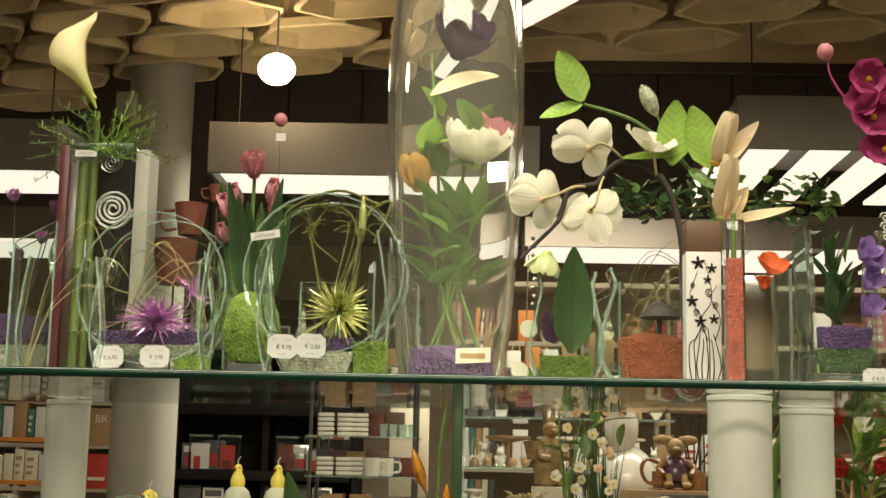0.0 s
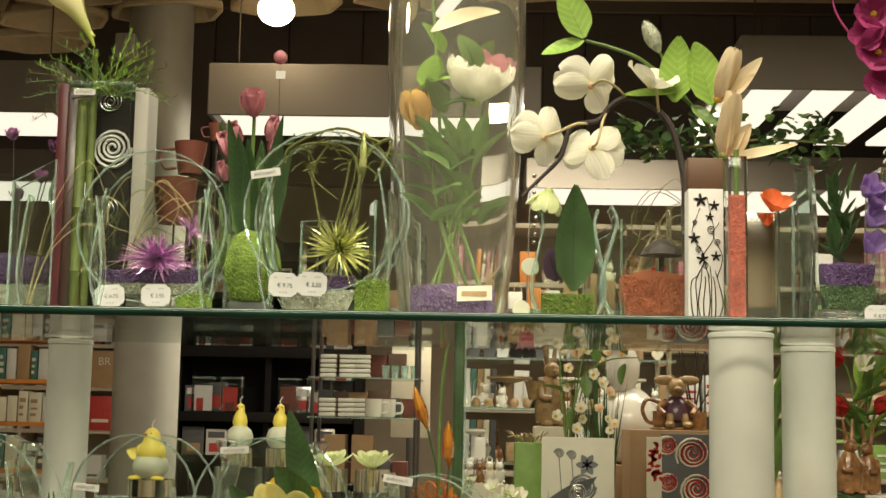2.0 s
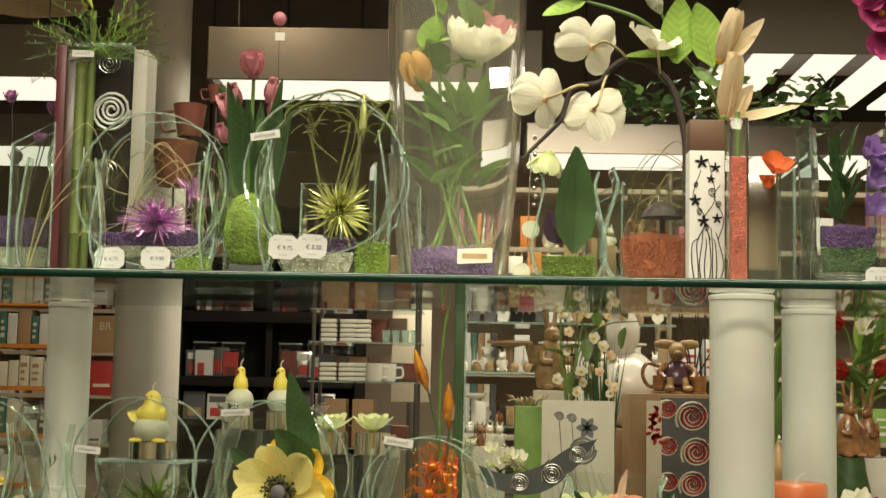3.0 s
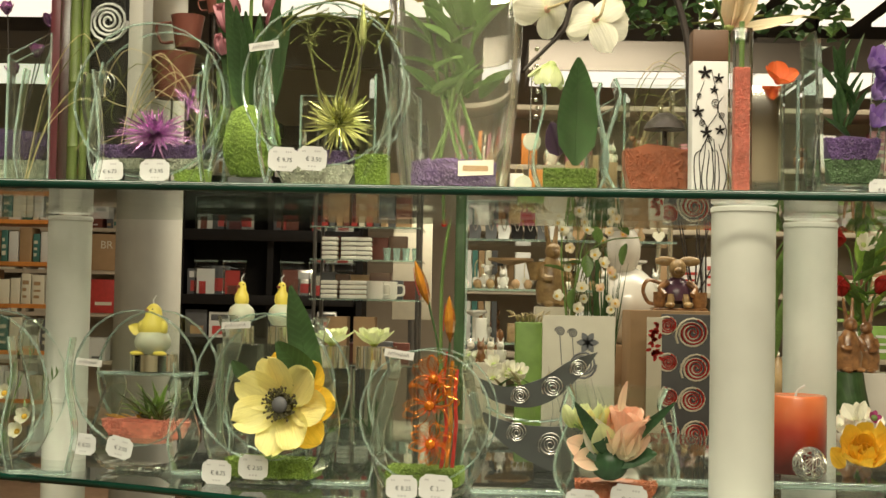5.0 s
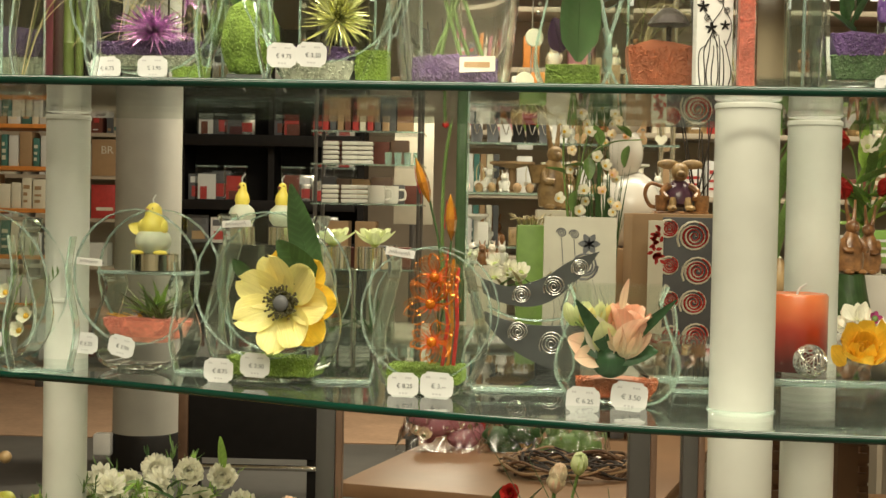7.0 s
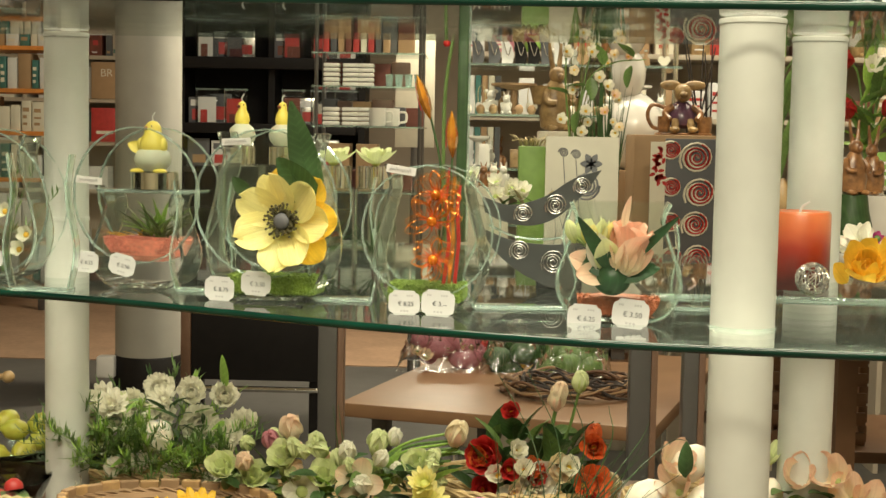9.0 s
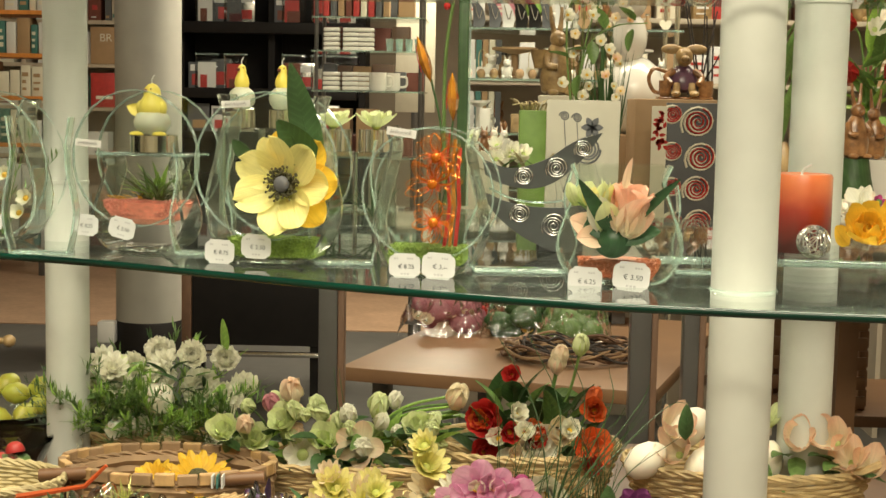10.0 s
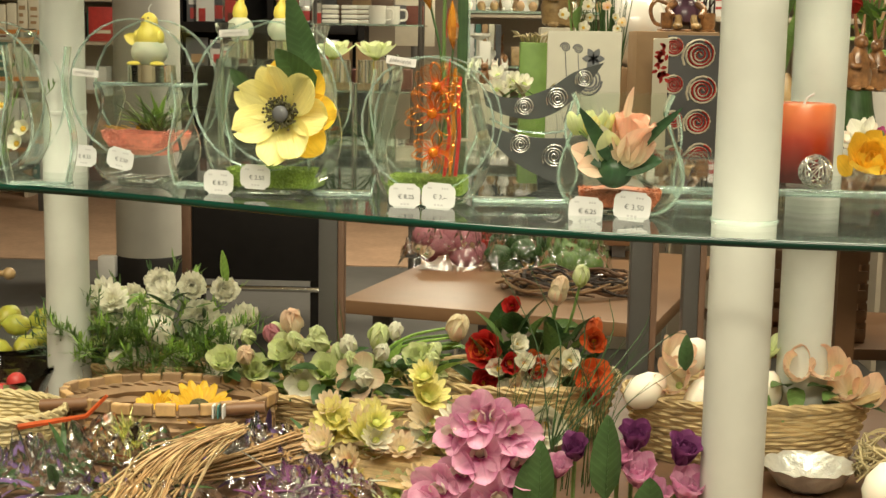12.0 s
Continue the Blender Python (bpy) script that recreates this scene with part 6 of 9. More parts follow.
# vase with orange bead flowers
v = flat_vase(-0.062, 1.61, LOW, 0.150, 0.168, 0.07, "bellied glass vase with orange wire flowers and moss", yaw=-8, inner=(0.82, 1.0))
moss(v, -0.046, 0.040, 0.010, 0.055, 0.012, 0.032)
for cx, cz, r in ((0.008, 0.062, 0.024), (0.006, 0.105, 0.030), (0.010, 0.135, 0.026)):
    bm = B()
    for k in range(24):
        a = radians(random.uniform(0, 360))
        tilt = random.uniform(-0.6, 0.6)
        u = Vector((math.cos(a), -0.4 + tilt, math.sin(a)))
        w = Vector((-math.sin(a), tilt, math.cos(a))) * 0.25
        c0 = Vector((cx, 0.012, cz))
        tube(bm, curve([c0, c0 + (u * 0.6 + w) * r, c0 + u * r * 1.05, c0 + (u * 0.6 - w) * r, c0], 4), 0.00045, n=4)
    part("wire_petals", bm, "foil_orange", v, "amber orange wire petals")
    starflower(v, (cx, 0.004, cz), (0, -1, 0.2), "petal_orange", 34, 0.015)
    part("red_bead", ball(B(), (cx, -0.004, cz), 0.006, u=10, v=7), "foil_orange", v, "orange glass bead")
for q in range(3):
    part("red_ribbon", strip(B(), [(0.016 + 0.006 * q, 0.03), (0.022 + 0.005 * q, 0.08), (0.018 + 0.006 * q, 0.12), (0.022 + 0.005 * q, 0.165 - 0.01 * q)], 0.004, 0.022 + 0.003 * q, 0.025 + 0.003 * q), "amber" if q % 2 else "petal_red", v, "glossy red ribbon")
for foot, end in (((-0.001, 0.219), (-0.018, 0.270)), ((0.025, 0.176), (0.023, 0.230))):
    d = Vector((end[0] - foot[0], 0, end[1] - foot[1]))
    L = d.length
    bm = lathe(B(), [(0.0012, 0), (0.0085, 0.22 * L), (0.0112, 0.45 * L), (0.0085, 0.72 * L), (0.0006, L)], 7)
    c = part("crystal_bud", bm, "amber", v, "orange faceted crystal bud", smooth=False)
    c.matrix_basis = Matrix.Translation((foot[0], 0.018, foot[1])) @ aim(d) @ Matrix.Diagonal((1, 0.6, 1, 1))
    child("bud_vein", finish("bud_vein", tube(B(), [(0.004, -0.011, 0.25 * L), (0.001, -0.0115, 0.55 * L), (0, -0.007, 0.85 * L)], 0.0012, 0.0005), "petal_red"), c, Matrix())
    stalk(v, [(0.010, 0.02, 0.06), (0.012 + foot[0] * 0.3, 0.02, foot[1] - 0.06), (foot[0], 0.018, foot[1] + 0.003)], 0.0014, material="leafdark")
price_tag(v, -0.024, -0.004, 0.012, "€ 8.25", 0.036, 0.028)
price_tag(v, 0.015, -0.0045, 0.013, "€ 3.--", 0.038, 0.030, 3)
brand_tag(v, -0.03, -0.003, 0.162, 0.034, 0.009, 8)

# vase with peach tulip
v = flat_vase(0.150, 1.56, LOW, 0.142, 0.132, 0.06, "square-shouldered glass vase with peach tulip and orange grit", yaw=-5, inner=(0.95, 1.0), arch=False)
gravel(v, -0.045, 0.045, 0.012, 0.05, 0.008, 0.026, "grit_orange", 300, 0.002)
part("leaf_ball", ball(B(), (-0.007, 0.000, 0.050), 0.020, 1.05, 1, 0.95, 18, 12), "wetleaf", v, "dark green leaf ball")
for d, L, W, mt in (((-0.55, -0.3, 1), 0.058, 0.030, "petal_white"), ((-0.25, -0.5, 1), 0.052, 0.028, "petal_green"), ((-1, -0.2, 0.35), 0.052, 0.030, "petal_peach"), ((-0.9, -0.4, -0.1), 0.045, 0.026, "petal_peach"), ((1, -0.2, 0.5), 0.058, 0.028, "petal_peach")):
    leaf(v, (-0.010, -0.002, 0.056), d, L, W, mt, 0.35, 0, 0.95, face=(0.1, -1, 0.3))
for k in range(34):
    a, r = random.uniform(0, 6.28), random.uniform(0.0, 0.019)
    leaf(v, (-0.034 + r * math.cos(a), -0.006 + 0.7 * r * math.sin(a), 0.088), (0.8 * math.cos(a), 0.6 * math.sin(a) - 0.3, 1.1), random.uniform(0.018, 0.030), 0.014, "petal_green" if k % 4 else "petal_yellow", 0.5, random.uniform(-40, 40), 1.1)
for k in range(6):
    stalk(v, [(-0.010, -0.006, 0.060), (-0.022 + 0.003 * k, -0.014, 0.075), (-0.046 + 0.008 * k, -0.012, 0.092)], 0.0012, material="stem")
flower(v, (0.006, -0.008, 0.058), (0.16, -0.22, 1), "petal_peach", 5, 0.056, 0.048, 10, -0.2, 0.6, 1.1, 3, "petal_peach", 0.010, "tulip_flower", 0.07)
leaf(v, (0.004, -0.004, 0.105), (0.05, -0.1, 1), 0.042, 0.009, "petal_peach", 0.6, 0, 0.6, face=(0.3, -1, 0))
for d, L, W in (((-0.80, -0.35, 1.15), 0.080, 0.017), ((1.15, -0.30, 1.0), 0.100, 0.014), ((0.9, 0.1, 0.05), 0.05, 0.028), ((-0.9, 0.1, 0.30), 0.045, 0.022)):
    leaf(v, (-0.006, -0.010, 0.058), d, L, W, "wetleaf", 0.3, 0, 0.6, face=(0, -1, 0.25))
price_tag(v, -0.036, -0.005, 0.006, "€ 6.25", 0.037, 0.030, 3)
price_tag(v, 0.014, -0.0055, 0.012, "€ 3.50", 0.040, 0.032, 5)

# plain bent glass vases between the filled ones
for x, y, w, h in ((0.045, 1.66, 0.125, 0.120), (-0.165, 1.70, 0.080, 0.150), (-0.350, 1.77, 0.075, 0.140), (0.255, 1.68, 0.060, 0.105), (-0.545, 1.74, 0.085, 0.17)):
    v = thing("bent_glass_vase", x, y, LOW, "plain vase of two bent greenish glass sheets", "vase", "glass vases on the shelves")
    part("bottom", box(B(), -w * 0.42, w * 0.42, 0.002, 0.034, 0.0, 0.004, 0.001), "glassedge", v)
    for s in (1, -1):
        o = [(q.x, q.z) for q in curve([(s * w * 0.42, 0, 0.002), (s * w * 0.52, 0, h * 0.32), (s * w * 0.40, 0, h * 0.7), (s * w * 0.46, 0, h)], 8)]
        part("bent_side", strip(B(), o, 0.003, 0.0, 0.02), "vaseglass", v)
        part("side_edge", strip(B(), o, 0.0024, -0.0016, -0.0004), "glassedge", v)

# boat-shaped charcoal bowl with spirals and a printed card behind
v = thing("spiral_boat_bowl", 0.075, 1.9, LOW, "charcoal boat-shaped bowls with silver spirals and white blossoms", "bowl")
way = lambda *pts: [(p.x, p.z) for p in curve([(a, 0, b) for a, b in pts], 5)]
o = way((-0.076, 0.122), (-0.038, 0.111), (0.007, 0.123), (0.044, 0.147), (0.082, 0.160)) + way((0.062, 0.130), (0.026, 0.097), (-0.010, 0.084), (-0.050, 0.090), (-0.072, 0.102))
part("upper_band", plate(B(), o, 0, 0.005), "slate", v, smooth=False)
part("upper_band", plate(B(), [(a, b * 0.97) for a, b in o], 0.05, 0.055), "slate", v, smooth=False)
o = way((-0.070, 0.078), (-0.040, 0.066), (0.0, 0.060), (0.045, 0.062), (0.080, 0.075)) + way((0.075, 0.040), (0.040, 0.0), (-0.013, 0.016), (-0.052, 0.044), (-0.072, 0.070))
part("lower_band", plate(B(), o, -0.004, 0.001), "slate", v, smooth=False)
part("clear_front", plate(B(), way((-0.070, 0.110), (0.0, 0.100), (0.07, 0.125)) + way((0.078, 0.06), (0.0, 0.055), (-0.07, 0.07)), 0.006, 0.009), "pane", v, smooth=False)
part("bottom", box(B(), 0.0, 0.06, 0.0055, 0.0495, 0.0, 0.012, 0.001), "slate", v)
part("rim", tube(B(), curve([(-0.066, 0.0, 0.084), (-0.03, -0.012, 0.070), (0.02, -0.012, 0.068), (0.06, 0.0, 0.082)], 5), 0.0016), "glassedge", v, "pale glass rim")
for x, z, r in ((-0.021, 0.100, 0.013), (0.022, 0.112, 0.015), (-0.025, 0.051, 0.014), (0.020, 0.036, 0.017), (0.056, 0.138, 0.012)):
    part("spiral", spiral(B(), x, z, r, -0.005 if z < 0.06 else -0.001, 3.6, 0.0009), "silver", v, "silver spiral")
for k in range(7):
    flower(v, (random.uniform(-0.065, -0.02), 0.028, 0.118 + random.uniform(0, 0.02)), (random.uniform(-0.4, 0.4), -0.8, 0.8), "petal_white", 6, 0.015, 0.010, 55, heart="petal_green", heart_r=0.004)
for k in range(16):
    leaf(v, (random.uniform(-0.06, 0.03), 0.028, 0.10), (random.uniform(-1, 1), -0.5, random.uniform(0.3, 1.2)), random.uniform(0.03, 0.05), 0.007, ("leaf", "wetleaf", "raffia")[k % 3], -0.3)
v = thing("printed_card", 0.18, 2.6, LOW, "pale card with grey flower and spiral print", "card")
part("card", box(B(), -0.067, 0.066, 0, 0.004, 0, 0.204, 0.001), "greybeige", v)
bm = B()
for x, z, r in ((-0.035, 0.175, 0.009), (-0.012, 0.172, 0.009)):
    spiral(bm, x, z, r, -0.0006, 2.5, 0.001)
    tube(bm, [(x, -0.0006, z - r), (x + 0.01, -0.0006, 0.04)], 0.0008, n=4)
spiral(bm, 0.008, 0.115, 0.026, -0.0006, 4, 0.0018)
for k in range(6):
    petal(bm, Matrix.Translation((0.016, -0.001, 0.155)) @ turn(90, 0, 0) @ turn(0, 0, 60 * k), 0.02, 0.012, 0, 0, 0.9, 3, 2)
for k in range(8):
    tube(bm, [(-0.05 + 0.014 * k, -0.0006, 0.0), (-0.045 + 0.014 * k, -0.0006, 0.03), (-0.055 + 0.013 * k, -0.0006, random.uniform(0.06, 0.11))], 0.0009, 0.0003, 4)
part("flower_print", bm, "charcoal", v, "grey flower print", smooth=False)

# candle, wire ball and rose on the raised sheet
v = thing("pillar_candle", 0.372, 1.69, 1.1452, "thick pillar candle shading from orange to dark red", "candle")
bm = lathe(B(), [(0.0, 0), (0.0355, 0), (0.037, 0.002), (0.037, 0.088), (0.035, 0.091), (0.030, 0.0885), (0.0, 0.087)], 40)
ob = part("wax", bm, "petal_orange", v, "orange to dark red wax")
cm = bpy.data.materials.new("candle_wax")
cm.use_nodes = True
nt = cm.node_tree
tc, sep, rp = nt.nodes.new("ShaderNodeTexCoord"), nt.nodes.new("ShaderNodeSeparateXYZ"), nt.nodes.new("ShaderNodeValToRGB")
nz, ad = nt.nodes.new("ShaderNodeTexNoise"), nt.nodes.new("ShaderNodeMath")
nz.inputs["Scale"].default_value = 30
ad.operation = "MULTIPLY_ADD"
ad.inputs[1].default_value = 11.0
nt.links.new(tc.outputs["Object"], sep.inputs[0])
nt.links.new(tc.outputs["Object"], nz.inputs["Vector"])
nt.links.new(sep.outputs["Z"], ad.inputs[0])
mm = nt.nodes.new("ShaderNodeMath")
mm.operation = "MULTIPLY_ADD"
mm.inputs[1].default_value, mm.inputs[2].default_value = 0.25, -0.12
nt.links.new(nz.outputs["Fac"], mm.inputs[0])
nt.links.new(mm.outputs[0], ad.inputs[2])
nt.links.new(ad.outputs[0], rp.inputs[0])
rp.color_ramp.elements[0].color, rp.color_ramp.elements[0].position = (0.07, 0.008, 0.006, 1), 0.10
rp.color_ramp.elements[1].color, rp.color_ramp.elements[1].position = (0.62, 0.17, 0.06, 1), 0.95
e = rp.color_ramp.elements.new(0.55)
e.color = (0.32, 0.028, 0.014, 1)
b = nt.nodes["Principled BSDF"]
nt.links.new(rp.outputs[0], b.inputs["Base Color"])
b.inputs["Roughness"].default_value, b.inputs["Subsurface Weight"].default_value, b.inputs["Subsurface Scale"].default_value = 0.3, 0.2, 0.01
b.inputs["Coat Weight"].default_value, b.inputs["Coat Roughness"].default_value = 1.0, 0.04
ob.data.materials.clear()
ob.data.materials.append(cm)
part("wick", tube(B(), curve([(0, 0, 0.086), (0.003, 0, 0.096), (0.012, 0, 0.102)], 4), 0.0014), "white", v)
v = thing("wire_ball", 0.370, 1.605, 1.1452, "small ball of woven silver wire", "ornament")
for k in range(28):
    m = Matrix.Translation((0, 0, 0.0192)) @ turn(random.uniform(0, 180), random.uniform(0, 180), 0)
    part("wire_loop", tube(B(), [m @ Vector((0.0182 * math.cos(a * math.pi / 12), 0.0182 * math.sin(a * math.pi / 12), 0)) for a in range(25)], 0.0009, n=5), "silver", v)
v = thing("yellow_rose", 0.436, 1.63, 1.1452, "golden yellow silk rose lying on the glass", "flower")
flower(v, (0, 0, 0.022), (-0.15, -0.75, 0.75), "petal_gold", 5, 0.040, 0.040, 62, 0.5, 0.35, 1.05, 4, "petal_gold", 0.007, "rose", 0.2)
flower(v, (0.05, 0.01, 0.016), (0.4, -0.9, 0.4), "petal_gold", 5, 0.040, 0.036, 72, 0.4, 0.3, 1.05, 3, "petal_gold", 0.006, "rose", 0.2)
leaf(v, (-0.02, 0.0, 0.014), (-1, -0.3, 0.9), 0.034, 0.022, "petal_gold", 0.4, 0, 0.9, face=(0, -1, 0.4))


# ---- baskets on the table ----
TOP = 0.78


def basket(x, y, rx, ry, h, label, material="wicker", handle=False, flare=1.18, rz=0.0, rows=13):
    """Oval woven basket: each woven ring and stake is real; rings are parts."""
    ob = thing("wicker_basket", x, y, TOP, label, "basket", "flower baskets", rz)
    n = 44
    part("bottom", lathe(B(), [(0.0, 0.001), (1.0, 0.001), (1.0, 0.006), (0.0, 0.006)], 32, Matrix.Diagonal((rx / flare, ry / flare, 1, 1))), material, ob)
    for k in range(rows):
        t = (k + 0.5) / rows
        f = (1 / flare) + (1 - 1 / flare) * t
        bm = B()
        pts = []
        for i in range(n + 1):
            a = 2 * math.pi * i / n
            w = 1 + 0.016 * (1 if (i + k) % 2 else -1)
            pts.append((rx * f * w * math.cos(a), ry * f * w * math.sin(a), 0.006 + (h - 0.008) * t + 0.0012 * math.sin(5 * a + k)))
        part("woven_ring", tube(bm, pts, h / rows * 0.52, n=6), material, ob)
    for s in (0, 1, 2):
        pts = [(rx * (1.01 + 0.014 * math.sin(i * 1.9 + s * 2.1)) * math.cos(2 * math.pi * i / n), ry * (1.01 + 0.014 * math.sin(i * 1.9 + s * 2.1)) * math.sin(2 * math.pi * i / n), h + 0.004 * math.cos(i * 1.9 + s * 2.1)) for i in range(n + 1)]
        part("rim_strand", tube(B(), pts, 0.0035, n=6), material, ob)
    if handle:
        part("handle", tube(B(), curve([(rx * 0.98, ry * 0.2, h), (rx * 1.16, -0.01, h * 1.12), (rx * 1.14, -0.03, h * 1.18), (rx * 0.8, -ry * 0.6, h)], 5), 0.006, n=7), material, ob)
    return ob


def posy(name, x, y, z, label):
    return thing(name, x, y, z, label, "flower bunch", "silk flowers in baskets")


# white flowers with feathery green
bk = basket(-0.463, 2.0, 0.118, 0.085, 0.062, "oval wicker basket with white silk flowers and greenery")
p = posy("white_flower_bunch", -0.463, 2.0, TOP + 0.03, "bunch of white silk flowers with feathery greenery and white bulbs")
for k in range(64):
    a = random.uniform(0, 2 * math.pi)
    sprig(p, (0.06 * math.cos(a), 0.03 * math.sin(a), 0.03), (math.cos(a), math.sin(a) * 0.7 - 0.45, random.uniform(0.1, 1.2)), random.uniform(0.08, 0.14), ("leaf", "leaflight", "leaf", "leafdark")[k % 4], 26, 0.018)
for dx, dy, dz, s in ((-0.02, -0.03, 0.10, 1), (0.02, -0.02, 0.125, 1.1), (0.07, -0.03, 0.115, 1.2), (0.11, -0.05, 0.10, 1.1), (0.10, 0.0, 0.15, 0.9), (0.05, 0.02, 0.15, 0.9), (-0.07, -0.03, 0.09, 0.9), (0.13, 0.0, 0.11, 0.9), (0.0, 0.03, 0.15, 1), (-0.03, 0.0, 0.135, 0.9)):
    flower(p, (dx, dy, dz - 0.022), (random.uniform(-0.4, 0.4), -1, random.uniform(0.3, 1)), "petal_white", 12, 0.026 * s, 0.019 * s, 62, 0.3, 0.3, 1.1, 4, "petal_white", 0.006, ruffle=0.28)
for k in range(18):
    u = random.uniform(-0.10, 0.15)
    flower(p, (u, random.uniform(-0.08, 0.0), random.uniform(0.03, 0.14) - abs(u) * 0.25), (random.uniform(-0.6, 0.6), -1, random.uniform(0.2, 1.2)), "petal_white" if k % 4 else "petal_green", 11, random.uniform(0.020, 0.027), 0.011, random.uniform(50, 75), 0.25, 0.25, 0.9, 3, "petal_white", 0.004, ruffle=0.1)
for dx, dz, r in ((-0.005, 0.055, 0.021), (0.02, 0.085, 0.024), (-0.035, 0.040, 0.019)):
    part("white_bulb", lathe(B(), [(0.002, -r * 0.95), (r * 0.7, -r * 0.7), (r, 0), (r * 0.8, r * 0.6), (r * 0.35, r * 0.92), (r * 0.06, r * 1.05)], 18, Matrix.Translation((dx, -0.07, dz)) @ turn(35, 20, 0)), "egg", p, "white bulb")
for k in range(90):
    u = random.uniform(-0.10, 0.13)
    leaf(p, (u, random.uniform(-0.07, 0.0), random.uniform(0.03, 0.135) - abs(u) * 0.2), (random.uniform(-1, 1), -0.6, random.uniform(-0.3, 1)), random.uniform(0.025, 0.05), random.uniform(0.005, 0.010), ("leaf", "leaf", "leafdark", "leaflight")[k % 4], -0.4, random.uniform(-60, 60))
for k in range(40):
    a = random.uniform(0, 2 * math.pi)
    leaf(p, (0.07 * math.cos(a), 0.04 * math.sin(a) - 0.02, random.uniform(0.03, 0.11)), (math.cos(a), -0.6 + 0.4 * math.sin(a), random.uniform(0, 0.9)), random.uniform(0.03, 0.05), random.uniform(0.006, 0.012), "leaf" if k % 2 else "leafdark", -0.3, random.uniform(-40, 40))
leaf(p, (0.02, 0.0, 0.11), (-1, -0.2, 0.25), 0.14, 0.035, "petal_green", -0.3, 10, 0.8)
leaf(p, (0.10, 0.0, 0.14), (-0.1, -0.1, 1), 0.05, 0.022, "leaflight", 0.1, 0, 0.8)

for k in range(60):
    a = random.uniform(-0.12, 0.15)
    sprig(p, (a, random.uniform(-0.09, -0.05), random.uniform(0.02, 0.08)), (random.uniform(-0.9, 0.9), -0.5, random.uniform(0.0, 0.9)), random.uniform(0.05, 0.09), ("leaf", "leaflight", "leaf")[k % 3], 28, 0.017)
for k in range(14):
    sprig(p, (-0.07 + random.uniform(-0.03, 0.02), -0.05, random.uniform(0.02, 0.08)), (-1, -0.2, random.uniform(-0.1, 0.9)), random.uniform(0.06, 0.10), "leafdark", 20, 0.012)

# long shallow basket with pale green tulips and hellebores
bk = basket(-0.16, 1.86, 0.172, 0.085, 0.062, "long shallow wicker basket with pale green silk tulips")
p = posy("pale_green_flower_bunch", -0.18, 1.86, TOP + 0.03, "bunch of pale green silk tulips and pink hellebores")
for dx, dz, mt, r in ((-0.146, 0.075, "petal_green", 0.019), (-0.112, 0.065, "petal_green", 0.018), (-0.064, 0.09, "petal_green", 0.020), (-0.016, 0.066, "petal_green", 0.019), (0.048, 0.108, "petal_green", 0.018), (0.034, 0.075, "petal_green", 0.014), (0.104, 0.088, "petal_green", 0.016), (0.149, 0.122, "petal_cream", 0.018), (-0.06, 0.125, "petal_peach", 0.018), (-0.03, 0.11, "petal_green", 0.014), (0.0, 0.09, "petal_green", 0.013), (-0.085, 0.11, "petal_pink", 0.014), (-0.13, 0.05, "petal_green", 0.014), (0.075, 0.07, "petal_green", 0.012), (0.07, 0.12, "petal_white", 0.012), (0.12, 0.07, "petal_green", 0.013)):
    if r > 0.0155 and dz < 0.1:
        flower(p, (dx, -0.045, dz - 0.01), (random.uniform(-0.3, 0.3), -0.7, 0.7), mt, 6, r * 1.7, r * 1.5, 38, 0.1, 0.5, 0.95, 2, "petal_green", 0.006, "tulip_flower")
    else:
        bud(p, (dx, -0.03, dz - 0.015), (random.uniform(-0.3, 0.3), -0.5, 1), mt, r * 0.85, 1.15, 5)
flower(p, (0.03, -0.06, 0.06), (-0.1, -1, 0.3), "petal_peach", 5, 0.032, 0.026, 70, 0.3, 0.3, 0.95, 1, "petal_green", 0.009, "hellebore")
flower(p, (-0.045, -0.055, 0.045), (0.1, -1, 0.4), "petal_white", 6, 0.026, 0.022, 60, 0.3, 0.3, 0.95, 1, "petal_green", 0.008, "hellebore")
for k in range(64):
    leaf(p, (random.uniform(-0.14, 0.13), random.uniform(-0.05, 0.04), random.uniform(0.01, 0.06)), (random.uniform(-1, 1), random.uniform(-1, 0.2), random.uniform(0.1, 0.9)), random.uniform(0.04, 0.06), random.uniform(0.014, 0.026), ("leaf", "leafdark", "leaflight")[k % 3], -0.4, random.uniform(-40, 40))
for k in range(10):
    stalk(p, [(0.02, 0.0, 0.045), (0.08, random.uniform(-0.03, 0.01), 0.06 + 0.004 * k), (0.15 + random.uniform(-0.02, 0.01), random.uniform(-0.03, 0.01), 0.075 + 0.0045 * k)], 0.0026, 0.002, "leaflight" if k % 2 else "leaf")
for dx in (0.005, 0.012):
    stalk(p, [(dx, -0.03, 0.05), (dx - 0.008, -0.03, 0.11), (dx - 0.014, -0.03, 0.155)], 0.0012, 0.0004, "leafdark", "grass_blade", 4)

for k in range(50):
    leaf(p, (random.uniform(-0.15, 0.14), random.uniform(-0.075, 0.0), random.uniform(0.02, 0.08)), (random.uniform(-1, 1), random.uniform(-1, 0.0), random.uniform(-0.2, 0.7)), random.uniform(0.03, 0.05), random.uniform(0.012, 0.02), "leafdark" if k % 4 else "leaf", -0.5, random.uniform(-50, 50))
for k in range(22):
    bud(p, (random.uniform(-0.15, 0.14), random.uniform(-0.06, 0.0), random.uniform(0.045, 0.10)), (random.uniform(-0.6, 0.6), -0.7, random.uniform(0.3, 1)), ("petal_green", "petal_green", "petal_white", "petal_green", "petal_peach")[k % 5], random.uniform(0.009, 0.014), 1.2, 5)

